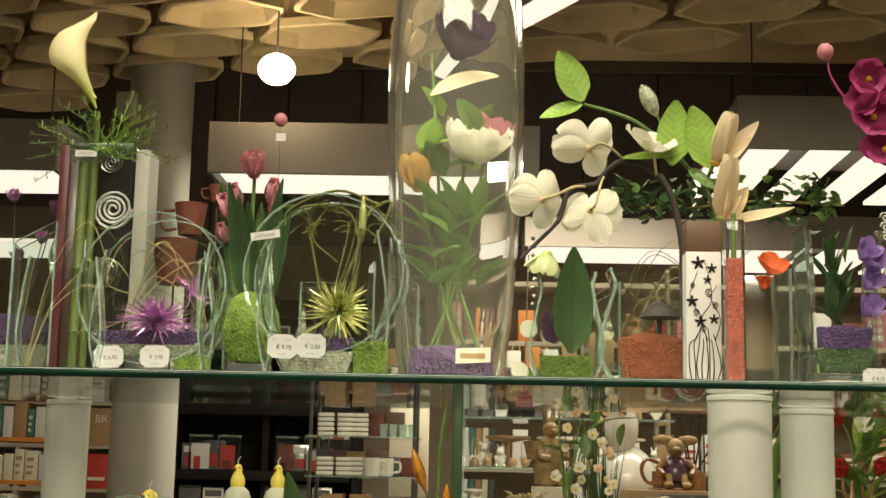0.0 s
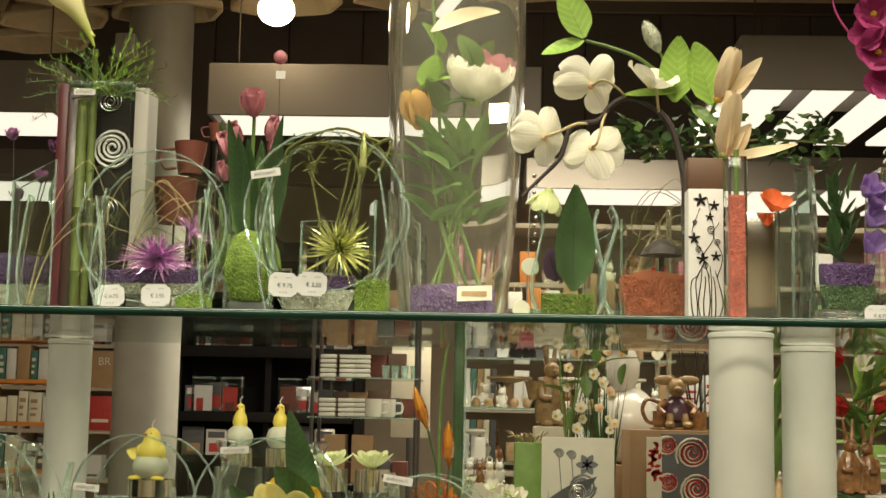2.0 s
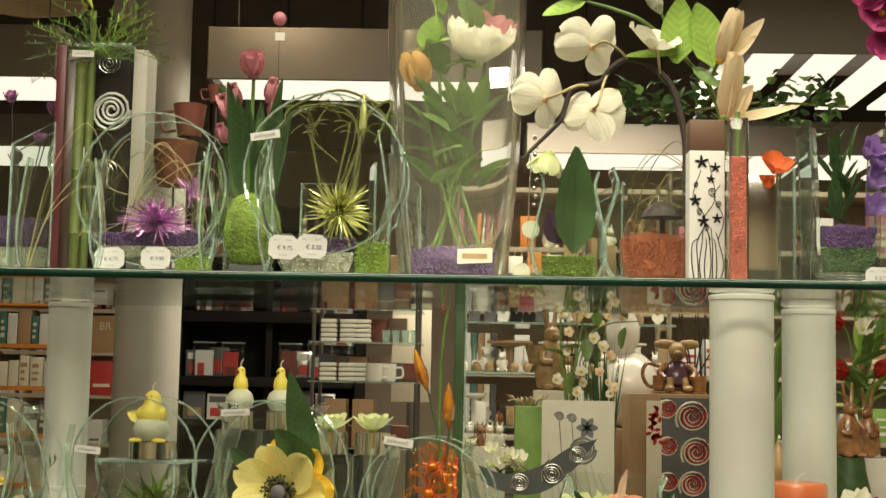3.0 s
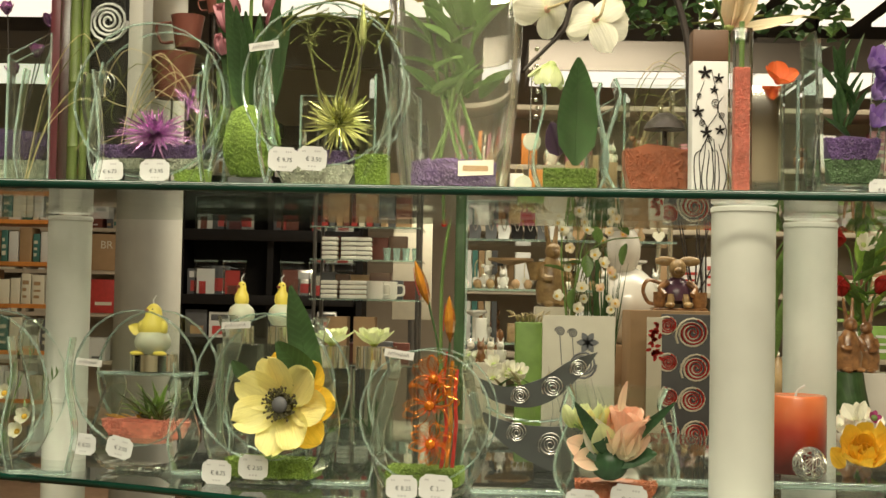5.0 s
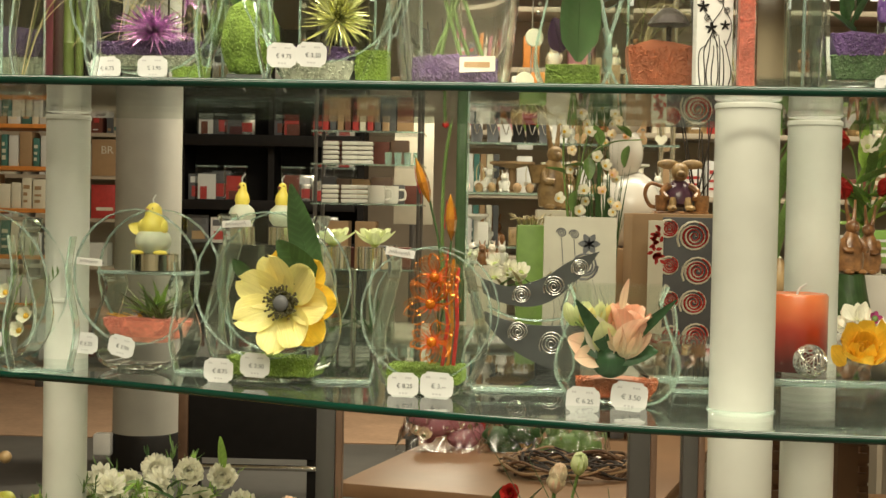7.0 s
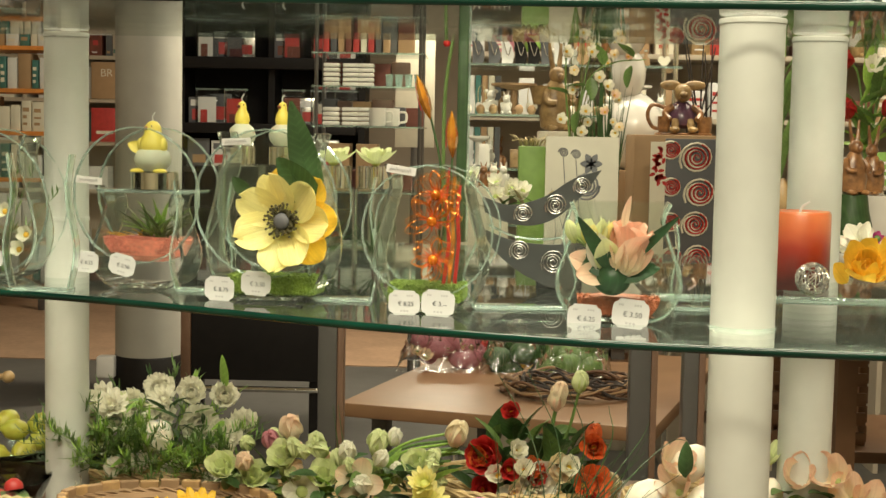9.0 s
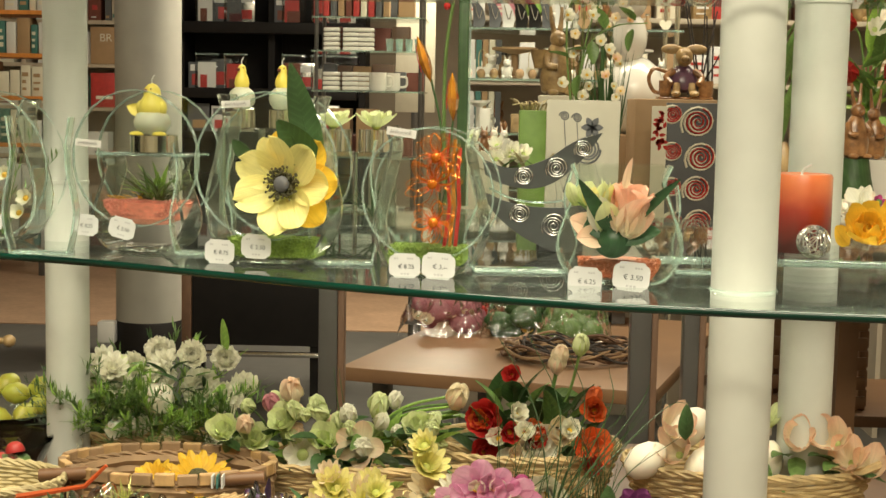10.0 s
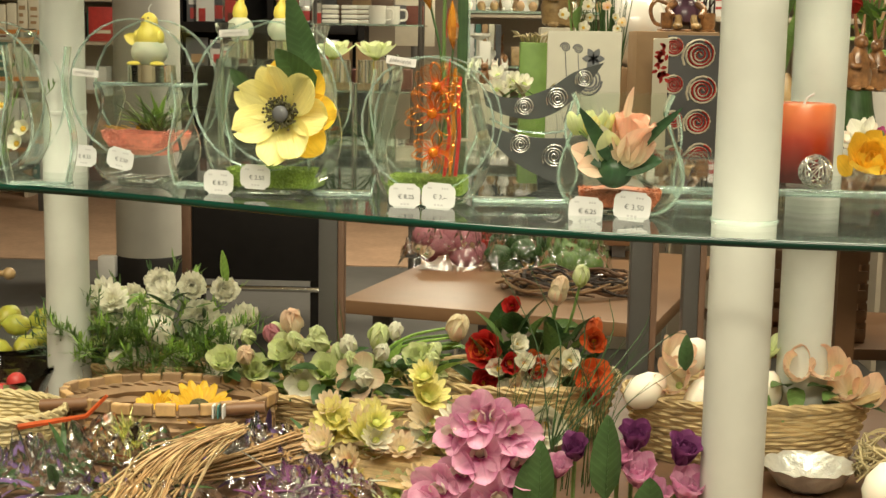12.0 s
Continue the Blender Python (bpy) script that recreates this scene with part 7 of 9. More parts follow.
# flat bark basket with sunflower
bk = basket(-0.385, 1.74, 0.128, 0.075, 0.070, "bark-strip basket with bamboo rim holding a sunflower", "bark", flare=1.08, rows=5)
for k in range(54):
    a = 2 * math.pi * k / 54
    lean = random.uniform(-18, 18)
    m = Matrix.Translation((0.122 * math.cos(a), 0.071 * math.sin(a), random.uniform(0.018, 0.060))) @ turn(0, 0, math.degrees(math.atan2(0.071 * math.cos(a), -0.122 * math.sin(a)))) @ turn(0, lean, 0)
    part("bark_strip", box(B(), -0.021, 0.021, -0.0075, -0.0045 + 0.001 * (k % 2), -0.008, 0.008, 0.001, m), "straw" if k % 3 == 0 else "bark", bk, smooth=False)
for k in range(30):
    a = 2 * math.pi * k / 30
    m = Matrix.Translation((0.130 * math.cos(a), 0.077 * math.sin(a), 0.076)) @ turn(0, 0, math.degrees(math.atan2(0.077 * math.cos(a), -0.130 * math.sin(a))))
    part("rim_strip", box(B(), -0.0125, 0.0115, -0.006, 0.004, -0.006, 0.007 + 0.001 * (k % 3), 0.0015, m), "straw" if k % 2 else "bark", bk, smooth=False)
for dx, r in ((-0.115, 0.008), (0.10, 0.008)):
    bm = tube(B(), [(dx - 0.028, -0.06, 0.074), (dx + 0.03, -0.058, 0.078)], r, n=12)
    part("bamboo_rod", bm, "wood", bk, "bamboo rod")
for k in range(3):
    part("clip", box(B(), 0.07 + 0.006 * k, 0.072 + 0.006 * k, -0.085, -0.07, 0.07, 0.085), "teal" if k == 1 else "white", bk)
p = posy("sunflower", -0.36, 1.70, TOP + 0.05, "golden silk sunflower lying in a bark basket")
flower(p, (0.02, 0.0, 0.016), (0.2, -0.45, 0.9), "petal_gold", 15, 0.036, 0.014, 76, 0.2, 0.2, 0.8, 2, "sunheart", 0.014, "sunflower_head")
flower(p, (-0.035, 0.0, 0.012), (-0.3, -0.45, 0.8), "petal_gold", 13, 0.030, 0.013, 76, 0.2, 0.2, 0.8, 2, "petal_gold", 0.010, "sunflower_head")
stalk(p, [(0.02, 0.01, 0.025), (0.0, 0.06, 0.0), (-0.04, 0.08, -0.01)], 0.003)

# basket with red and white flowers, leaves and long grass
bk = basket(0.055, 1.90, 0.135, 0.10, 0.075, "round wicker basket with red and cream silk flowers")
p = posy("red_flower_bunch", 0.055, 1.90, TOP + 0.03, "bunch of red, cream and orange silk flowers with dark leaves")
for dx, dy, dz, mt, s in ((-0.040, -0.05, 0.085, "petal_red", 1.2), (-0.05, -0.06, 0.045, "petal_red", 0.9), (-0.01, -0.02, 0.14, "petal_red", 0.6), (0.09, -0.06, 0.055, "petal_orange", 1.2), (0.098, -0.04, 0.10, "petal_orange", 0.8), (0.02, -0.07, 0.062, "petal_white", 1.25), (-0.018, -0.075, 0.035, "petal_white", 0.9), (0.05, -0.07, 0.075, "petal_cream", 0.9), (-0.01, -0.09, 0.015, "petal_red", 0.6), (0.035, -0.10, 0.0, "petal_white", 1.3), (0.02, -0.10, -0.01, "petal_peach", 0.9)):
    flower(p, (dx, dy, dz), (random.uniform(-0.4, 0.4), -1, random.uniform(0.2, 0.8)), mt, 8, 0.028 * s, 0.022 * s, 58, 0.4, 0.35, 0.95, 3, "petal_gold", 0.006 * s, "peony", 0.08)
for k in range(16):
    flower(p, (random.uniform(-0.06, 0.10), random.uniform(-0.10, -0.04), random.uniform(0.0, 0.10)), (random.uniform(-0.5, 0.5), -1, random.uniform(0.1, 0.9)), ("petal_white", "petal_red", "petal_orange", "petal_cream")[k % 4], 8, 0.019, 0.014, 55, 0.4, 0.4, 0.95, 2, "petal_gold", 0.004, "peony", 0.12)
for dx, dz, mt in ((0.047, 0.16, "petal_cream"), (0.078, 0.185, "petal_green"), (0.095, 0.115, "petal_orange"), (0.05, 0.17, "petal_peach")):
    bud(p, (dx, -0.03, dz - 0.012), (0.1, -0.3, 1), mt, 0.012, 1.2)
    stalk(p, [(0.02, 0.0, 0.02), (dx * 0.8, -0.02, dz * 0.6), (dx, -0.03, dz - 0.01)], 0.002)
for k in range(44):
    leaf(p, (random.uniform(-0.05, 0.09), random.uniform(-0.06, 0.03), random.uniform(0.02, 0.11)), (random.uniform(-0.8, 0.9), random.uniform(-0.8, 0.2), random.uniform(0.2, 1.3)), random.uniform(0.045, 0.075), random.uniform(0.022, 0.034), "leafdark" if k % 3 else "leaf", -0.35, random.uniform(-40, 40))
p = thing("grass_tuft", 0.09, 1.64, TOP, "tuft of long thin dark green grass blades", "plant")
bm = B()
for k in range(60):
    x, y = random.uniform(-0.07, 0.07), random.uniform(-0.03, 0.03)
    lean = random.uniform(-0.03, 0.07)
    h = random.uniform(0.10, 0.20)
    tube(bm, curve([(x, y, 0.0), (x + lean * 0.3, y - 0.01, h * 0.6), (x + lean * 1.4, y - 0.015, h)], 4), 0.0009, 0.0003, 3)
tagged(part("grass", bm, "leafdark", p), kind="stuff")
for k in range(6):
    bm = tube(B(), curve([(0.0, 0.03, 0.04), (-0.02 + 0.03 * k, 0.08, 0.16), (-0.08 + 0.05 * k, 0.10, 0.27 - 0.02 * k)], 5), 0.0012, 0.0004, 4)
    part("long_blade", bm, "leafdark", p)

# basket with eggs and peach blossoms, post passing in front
bk = basket(0.345, 1.80, 0.155, 0.085, 0.082, "oval wicker basket with pale eggs and peach silk blossoms", handle=True)
p = posy("peach_blossom_bunch", 0.34, 1.80, TOP + 0.04, "peach silk blossoms and leaves between pale eggs")
for dx, dz in ((-0.10, 0.085), (0.13, 0.05), (0.11, 0.075), (0.15, 0.04), (-0.085, 0.055), (0.06, 0.07), (-0.04, 0.04)):
    flower(p, (dx, -0.03, dz), (random.uniform(-0.5, 0.5), -0.8, 0.7), "petal_peach", 5, 0.046, 0.026, 48, 0.5, 0.45, 0.95, 1, "petal_green", 0.005, "blossom", 0.10)
flower(p, (0.03, 0.0, 0.09), (0, -0.6, 1), "petal_green", 6, 0.03, 0.016, 40, heart="petal_yellow")
for k in range(14):
    leaf(p, (random.uniform(-0.12, 0.13), -0.04, random.uniform(0.03, 0.07)), (random.uniform(-1, 1), -0.7, random.uniform(-0.2, 0.9)), 0.05, 0.022, "leafdark" if k % 2 else "leaf", -0.4)
for dx, dy, dz in ((-0.075, -0.03, 0.092), (-0.13, -0.045, 0.052), (-0.03, -0.04, 0.045), (0.02, -0.035, 0.05), (-0.06, -0.05, 0.045)):
    e = solid("egg", lathe(B(), [(0.0005, -0.029), (0.013, -0.024), (0.0205, -0.010), (0.0215, 0.002), (0.018, 0.016), (0.010, 0.026), (0.0005, 0.031)], 20), "egg", "pale cream egg in a wicker basket", "egg", group="eggs in the basket")
    e.matrix_world = Matrix.Translation((0.34 + dx, 1.80 + dy, TOP + 0.04 + dz)) @ turn(random.uniform(-25, 25), random.uniform(20, 60), 0)
leaf(p, (-0.085, -0.07, 0.085), (0.05, -0.2, 1), 0.045, 0.02, "leafdark", 0.3)

# shallow basket with yellow and peach daisies
bk = basket(-0.13, 1.69, 0.10, 0.07, 0.040, "shallow round straw basket with yellow silk daisies", flare=1.1, rows=7)
p = posy("yellow_daisy_bunch", -0.11, 1.67, TOP + 0.03, "bunch of lemon yellow and peach silk daisies")
for dx, dz, mt, s in ((-0.055, 0.045, "petal_yellow", 1), (-0.03, 0.03, "petal_yellow", 1.1), (-0.065, 0.025, "petal_yellow", 1), (0.0, 0.022, "petal_peach", 1.2), (-0.01, 0.05, "petal_yellow", 0.8), (0.05, 0.075, "petal_yellow", 1), (0.06, 0.045, "petal_cream", 1.1), (0.075, 0.02, "petal_yellow", 0.9), (0.03, 0.015, "petal_peach", 1), (-0.04, 0.0, "petal_peach", 0.9), (0.05, 0.1, "petal_yellow", 0.7), (-0.04, -0.03, "petal_gold", 1.0), (0.02, -0.03, "petal_green", 1.1)):
    flower(p, (dx, -0.03 - (0.05 if dz < 0 else 0), dz), (random.uniform(-0.4, 0.4), -0.8, 0.8), mt, 12, 0.030 * s, 0.012 * s, 58, 0.35, 0.3, 0.85, 2, "petal_yellow", 0.006, "daisy")
for k in range(14):
    leaf(p, (random.uniform(-0.06, 0.08), -0.02, random.uniform(-0.005, 0.05)), (random.uniform(-1, 1), -0.8, random.uniform(0, 0.9)), 0.045, 0.016, "leaflight" if k % 2 else "leaf", -0.4)

# bundle of pale straws
for k in range(20):
    flower(p, (random.uniform(-0.08, 0.09), random.uniform(-0.09, -0.02), random.uniform(-0.02, 0.06)), (random.uniform(-0.5, 0.5), -0.8, 0.8), ("petal_yellow", "petal_peach", "petal_cream", "petal_white")[k % 4], 12, random.uniform(0.02, 0.027), 0.008, 58, 0.35, 0.3, 0.85, 2, "petal_yellow", 0.005, "daisy")
p = thing("straw_bundle", -0.27, 1.60, TOP, "bundle of pale dried stalks tied together", "dried stalks")
for k in range(60):
    o = random.gauss(0, 0.012)
    u = random.gauss(0, 0.008)
    stalk(p, [(-0.12 + random.uniform(-0.03, 0.0), -0.06 + o, 0.012 + abs(u)), (-0.02, -0.02 + o * 0.5, 0.035 + u * 0.6), (0.06 + random.uniform(0, 0.02), 0.01 + o, 0.055 + u)], 0.0017, 0.001, "straw", "straw", 5)
p = thing("straw_bundle", -0.30, 1.545, TOP, "sheaf of pale dried stalks over the wrapped bunches", "dried stalks")
for k in range(90):
    o, w = random.gauss(0, 0.016), random.gauss(0, 0.010)
    u = abs(random.gauss(0, 0.009))
    stalk(p, [(-0.075 + o * 1.6, -0.08 + w, 0.008 + u), (-0.03 + o + w, -0.03, 0.055 + u), (0.012 + o * 0.4 + random.uniform(0, 0.03), 0.015 + w, 0.085 + u * 0.4)], 0.0013, 0.0008, "straw" if k % 3 else "wicker", "straw", 5)
p = thing("straw_bundle", -0.17, 1.62, TOP, "fan of pale dried stalks lying on the table", "dried stalks")
for k in range(40):
    o = k * 0.0014
    stalk(p, [(-0.05, 0.03 - o * 1.2, 0.05 - 0.0007 * k), (0.03, 0.02 - o, 0.045 - 0.0006 * k), (0.13, 0.0 - o, 0.04 - 0.0007 * k)], 0.0018, 0.0013, "wicker", "straw", 5)

# pink orchids, purple tulips
p = thing("pink_orchid", 0.0, 1.555, TOP, "pink silk orchid spray with white hearts", "flower", "orchids")
stalk(p, [(0.03, 0.05, 0.0), (0.02, 0.03, 0.06), (0.01, 0.02, 0.13)], 0.003, 0.002)
for dx, dz, s, fx in ((0.004, 0.113, 1.1, -0.2), (0.036, 0.098, 1.1, 0.4), (0.005, 0.072, 1.15, -0.1), (0.042, 0.062, 1.0, 0.5), (-0.035, 0.03, 1.15, -0.4), (0.025, 0.022, 1.2, 0.1), (-0.02, 0.095, 0.8, -0.6), (0.045, 0.035, 0.9, 0.6), (-0.012, 0.05, 0.9, -0.5), (0.02, 0.115, 0.8, 0.2), (0.0, 0.008, 1.0, -0.2), (-0.05, 0.008, 1.0, -0.5), (0.05, 0.005, 1.0, 0.3)):
    f = flower(p, (dx, -0.02, dz), (fx, -1, 0.25), "petal_orchid", 5, 0.034 * s, 0.028 * s, 66, 0.45, 0.45, 1.0, 1, "petal_white", 0.006, "orchid_flower", 0.12)
    me = finish("inner_petal", petal(B(), Matrix(), 0.019, 0.014, 0.7, 0.5, 0.95, ruffle=0.1), "petal_white")
    for q in (-1, 1):
        child("inner_petal", me, f, turn(0, 0, 90 + 62 * q) @ Matrix.Translation((0.003, 0, 0.003)) @ turn(0, -42, 0))
    me = finish("lip", petal(B(), Matrix(), 0.014, 0.012, 0.9, 0.6, 0.9), "petal_gold" if dz > 0.1 else "petal_magenta")
    child("lip", me, f, turn(0, -35, -90))
part("bud", ball(B(), (0.05, -0.01, 0.118), 0.009), "petal_magenta", p)
for x, dz, s in ((0.176, 0.088, 1), (0.226, 0.073, 1.1), (0.111, 0.075, 0.9), (0.186, 0.045, 1.2), (0.236, 0.030, 1.2), (0.205, 0.02, 1.1), (0.09, 0.055, 0.8), (0.16, 0.07, 0.8)):
    t = thing("purple_tulip", x, 1.56, TOP, "purple silk tulip on a green stem", "flower", "purple tulips")
    stalk(t, [(0.0, 0.02, 0.0), (0, 0.01, dz * 0.6), (0, 0, dz)], 0.0025)
    flower(t, (0, -0.004, dz - 0.012), (random.uniform(-0.3, 0.3), -0.5, 1), "petal_purple" if dz > 0.07 else "petal_orchid", 6, 0.034 * s, 0.026 * s, 24, -0.1, 0.6, 0.95, 2, "petal_purple", 0.006, "tulip_flower")
for x, h, L in ((0.142, 0.03, 0.095), (0.07, 0.01, 0.085), (0.06, 0.0, 0.07), (0.19, -0.01, 0.05)):
    t = thing("broad_leaf", x, 1.515, TOP, "broad dark green silk leaf standing upright", "leaf", "broad leaves")
    stalk(t, [(0, 0.01, 0), (0, 0, max(0.01, h))], 0.002)
    leaf(t, (0, 0, max(0.006, h)), (0.02, -0.08, 1), L, 0.036, "leafdark", 0.1, 0, 0.75)

# cellophane-wrapped bunches
def cellophane(x, y, z, sx, sy, sz, label, seed, filling=()):
    rnd = random.Random(seed)
    ob = thing("cellophane_bunch", x, y, z, label, "wrapped bunch", "cellophane-wrapped bunches")
    for nm, col, cnt in filling:
        for k in range(cnt):
            q = (rnd.uniform(-0.6, 0.6) * sx, rnd.uniform(-0.5, 0.5) * sy, sz * rnd.uniform(0.1, 0.55))
            if nm == "lump":
                part("wrapped_item", ball(B(), (q[0], q[1] * 0.6, q[2]), sz * rnd.uniform(0.14, 0.24), rnd.uniform(0.9, 1.5), 0.9, 1, 10, 7), col, ob)
            elif nm == "leaf":
                leaf(ob, q, (rnd.uniform(-1, 1), rnd.uniform(-1, 0.4), rnd.uniform(0.0, 0.5)), rnd.uniform(0.03, 0.07), rnd.uniform(0.006, 0.016), col, -0.3)
            elif nm == "star":
                starflower(ob, q, (rnd.uniform(-0.5, 0.5), -0.8, 0.8), col, 30, 0.026)
            else:
                flower(ob, q, (rnd.uniform(-0.5, 0.5), -0.8, 0.8), col, 7, 0.024, 0.016, 55, layers=2)
    bm = B()
    nu, nv = 64, 44
    grid = []
    for i in range(nu + 1):
        row = []
        for j in range(nv + 1):
            u, w = 2 * i / nu - 1, 2 * j / nv - 1
            hgt = sz * max(0.02, (1 - abs(u) ** 2.2) * (1 - abs(w) ** 2.4))
            cr = noise.noise((u * 4.1 + seed, w * 4.3, seed * 1.7)) * 0.5 + abs(noise.noise((u * 6 + seed, w * 7, 3.3))) * 1.0 + abs(noise.noise((u * 13 + seed, w * 11, 8.3))) * 0.30 + abs(noise.noise((u * 27 + seed, w * 8, 2.1))) * 0.10
            row.append(bm.verts.new((u * sx * (1 + 0.08 * cr), w * sy, hgt * (0.62 + 0.7 * cr) + 0.002)))
        grid.append(row)
    for a, b in zip(grid, grid[1:]):
        for j in range(nv):
            bm.faces.new((a[j], b[j], b[j + 1], a[j + 1]))
    part("film", bm, "film", ob, "crumpled clear cellophane")
    return ob


cellophane(-0.43, 1.60, TOP, 0.13, 0.10, 0.070, "crumpled cellophane round red and green foil picks", 3, (("star", "foil_green", 2), ("leaf", "leafdark", 14), ("leaf", "petal_orange", 3), ("leaf", "silver", 5)))
cellophane(-0.235, 1.63, TOP, 0.095, 0.08, 0.072, "crumpled cellophane round purple and silver picks", 8, (("star", "foil_purple", 1), ("star", "silver", 2), ("leaf", "silver", 12), ("leaf", "grit_purple", 10), ("leaf", "leafdark", 8)))
cellophane(-0.18, 1.53, TOP, 0.09, 0.06, 0.055, "crumpled cellophane round purple feathery picks", 12, (("star", "foil_purple", 3), ("leaf", "petal_purple", 14), ("leaf", "grit_white", 6), ("leaf", "silver", 6)))
cellophane(-0.36, 1.50, TOP, 0.10, 0.06, 0.05, "crumpled cellophane over dark stems", 21, (("star", "foil_green", 1), ("leaf", "leafdark", 14), ("leaf", "silver", 6), ("leaf", "grit_purple", 8)))
cellophane(-0.50, 1.54, TOP, 0.09, 0.07, 0.07, "crumpled cellophane over dark stems and leaves", 57, (("leaf", "leafdark", 18), ("leaf", "silver", 6), ("leaf", "grit_purple", 6)))
p = thing("foil_pick", -0.405, 1.62, TOP, "green foil grass pick", "decoration")
stalk(p, [(0, 0, 0), (0, 0, 0.05)], 0.001)
starflower(p, (0.0, 0, 0.05), (0, -0.4, 1), "foil_green", 60, 0.034)
p = thing("red_pick", -0.47, 1.60, TOP, "red wooden pick in clear wrapping", "decoration")
part("pick", tube(B(), [(-0.06, 0, 0.07), (0.02, 0.0, 0.085), (0.045, 0, 0.11)], 0.004, 0.002), "petal_orange", p)
part("stick", tube(B(), [(0.0, 0, 0), (0.0, 0, 0.08)], 0.0015), "raffia", p)

# left: wicker tray, bowl of lemons, red fruit
basket(-0.60, 1.66, 0.105, 0.07, 0.075, "pale wicker tray basket standing at the table edge", "raffia", flare=1.12)
g = thing("fruit_bowl", -0.70, 2.05, TOP, "glass bowl heaped with lemons and limes", "bowl")
part("bowl", lathe(B(), [(0.03, 0), (0.075, 0.03), (0.10, 0.075), (0.098, 0.075), (0.072, 0.032), (0.0, 0.006)], 28), "pane", g)
for k, (dx, dy, dz) in enumerate(((0.0, -0.04, 0.075), (0.05, -0.03, 0.08), (-0.05, -0.03, 0.08), (0.025, 0.0, 0.11), (-0.025, 0.0, 0.11), (0.07, 0.01, 0.09), (0.0, 0.03, 0.12), (0.06, 0.03, 0.115), (-0.07, 0.01, 0.09), (0.03, -0.05, 0.04), (-0.02, -0.05, 0.04))):
    f = solid("lemon", lathe(B(), [(0.0005, -0.027), (0.006, -0.023), (0.015, -0.015), (0.0195, 0), (0.015, 0.015), (0.006, 0.022), (0.0005, 0.027)], 16), "lemon", "yellow-green lemon in a heaped glass bowl", "lemon", group="lemons")
    f.matrix_world = Matrix.Translation((-0.70 + dx * 0.8, 2.05 + dy * 0.8, TOP + dz * 0.85)) @ Matrix.Scale(0.85, 4) @ turn(random.uniform(0, 180), random.uniform(40, 120), random.uniform(0, 180))
g = thing("fruit_bowl", -0.66, 1.86, TOP, "glass bowl with red silk fruit and leaves", "bowl")
part("bowl", lathe(B(), [(0.03, 0), (0.07, 0.025), (0.09, 0.07), (0.088, 0.07), (0.068, 0.027), (0.0, 0.006)], 28), "pane", g)
for k in range(9):
    part("red_fruit", ball(B(), (random.uniform(-0.05, 0.06), random.uniform(-0.04, 0.03), random.uniform(0.04, 0.085)), 0.013), "red", g)
for k in range(12):
    leaf(g, (random.uniform(-0.05, 0.06), -0.03, random.uniform(0.02, 0.07)), (random.uniform(-1, 1), -0.8, random.uniform(-0.2, 0.7)), 0.04, 0.016, "leaf", -0.4)
# foil bowl, straw nest and egg at the other side
g = thing("foil_bowl", 0.395, 1.66, TOP, "shallow silver foil bowl in clear wrapping", "bowl")
bm = lathe(B(), [(0.02, 0), (0.04, 0.012), (0.052, 0.030), (0.055, 0.032), (0.05, 0.030), (0.038, 0.014), (0.0, 0.006)], 36)
for q in bm.verts:
    q.co.z += 0.003 * math.sin(q.co.x * 300) * math.cos(q.co.y * 260)
part("bowl", bm, "foil", g)
g = thing("straw_nest", 0.50, 1.64, TOP, "loose pale raffia nest", "nest")
for k in range(60):
    a = random.uniform(0, 6.28)
    pts = [(0.05 * math.cos(a + 0.7 * i) * random.uniform(0.8, 1.2), 0.045 * math.sin(a + 0.7 * i) * random.uniform(0.8, 1.2), 0.02 + random.uniform(0, 0.05)) for i in range(5)]
    stalk(g, pts, 0.0014, 0.001, "raffia", "strand", 4)
e = solid("egg", lathe(B(), [(0.0005, -0.033), (0.017, -0.026), (0.025, -0.008), (0.024, 0.008), (0.015, 0.026), (0.0005, 0.035)], 24), "egg", "large cream egg standing on the display table", "egg")
e.matrix_world = Matrix.Translation((0.462, 1.577, TOP + 0.03)) @ turn(0, 15, 0)


# ---- goods further back ----
def carton(x0, x1, y, z, h, d, material, label, category="box", group="", face=None):
    ob = thing("gift_box", (x0 + x1) / 2, y, z, label, category, group)
    w = x1 - x0
    part("box", box(B(), -w / 2, w / 2, 0, d, 0, h, 0.003), material, ob)
    if face:
        for q in range(3):
            part("front_print", box(B(), -w * 0.34, w * rnd.uniform(0.05, 0.36), -0.002, -0.0005, h * (0.2 + 0.22 * q), h * (0.2 + 0.22 * q + rnd.uniform(0.05, 0.14))), face, ob, smooth=False)
    return ob


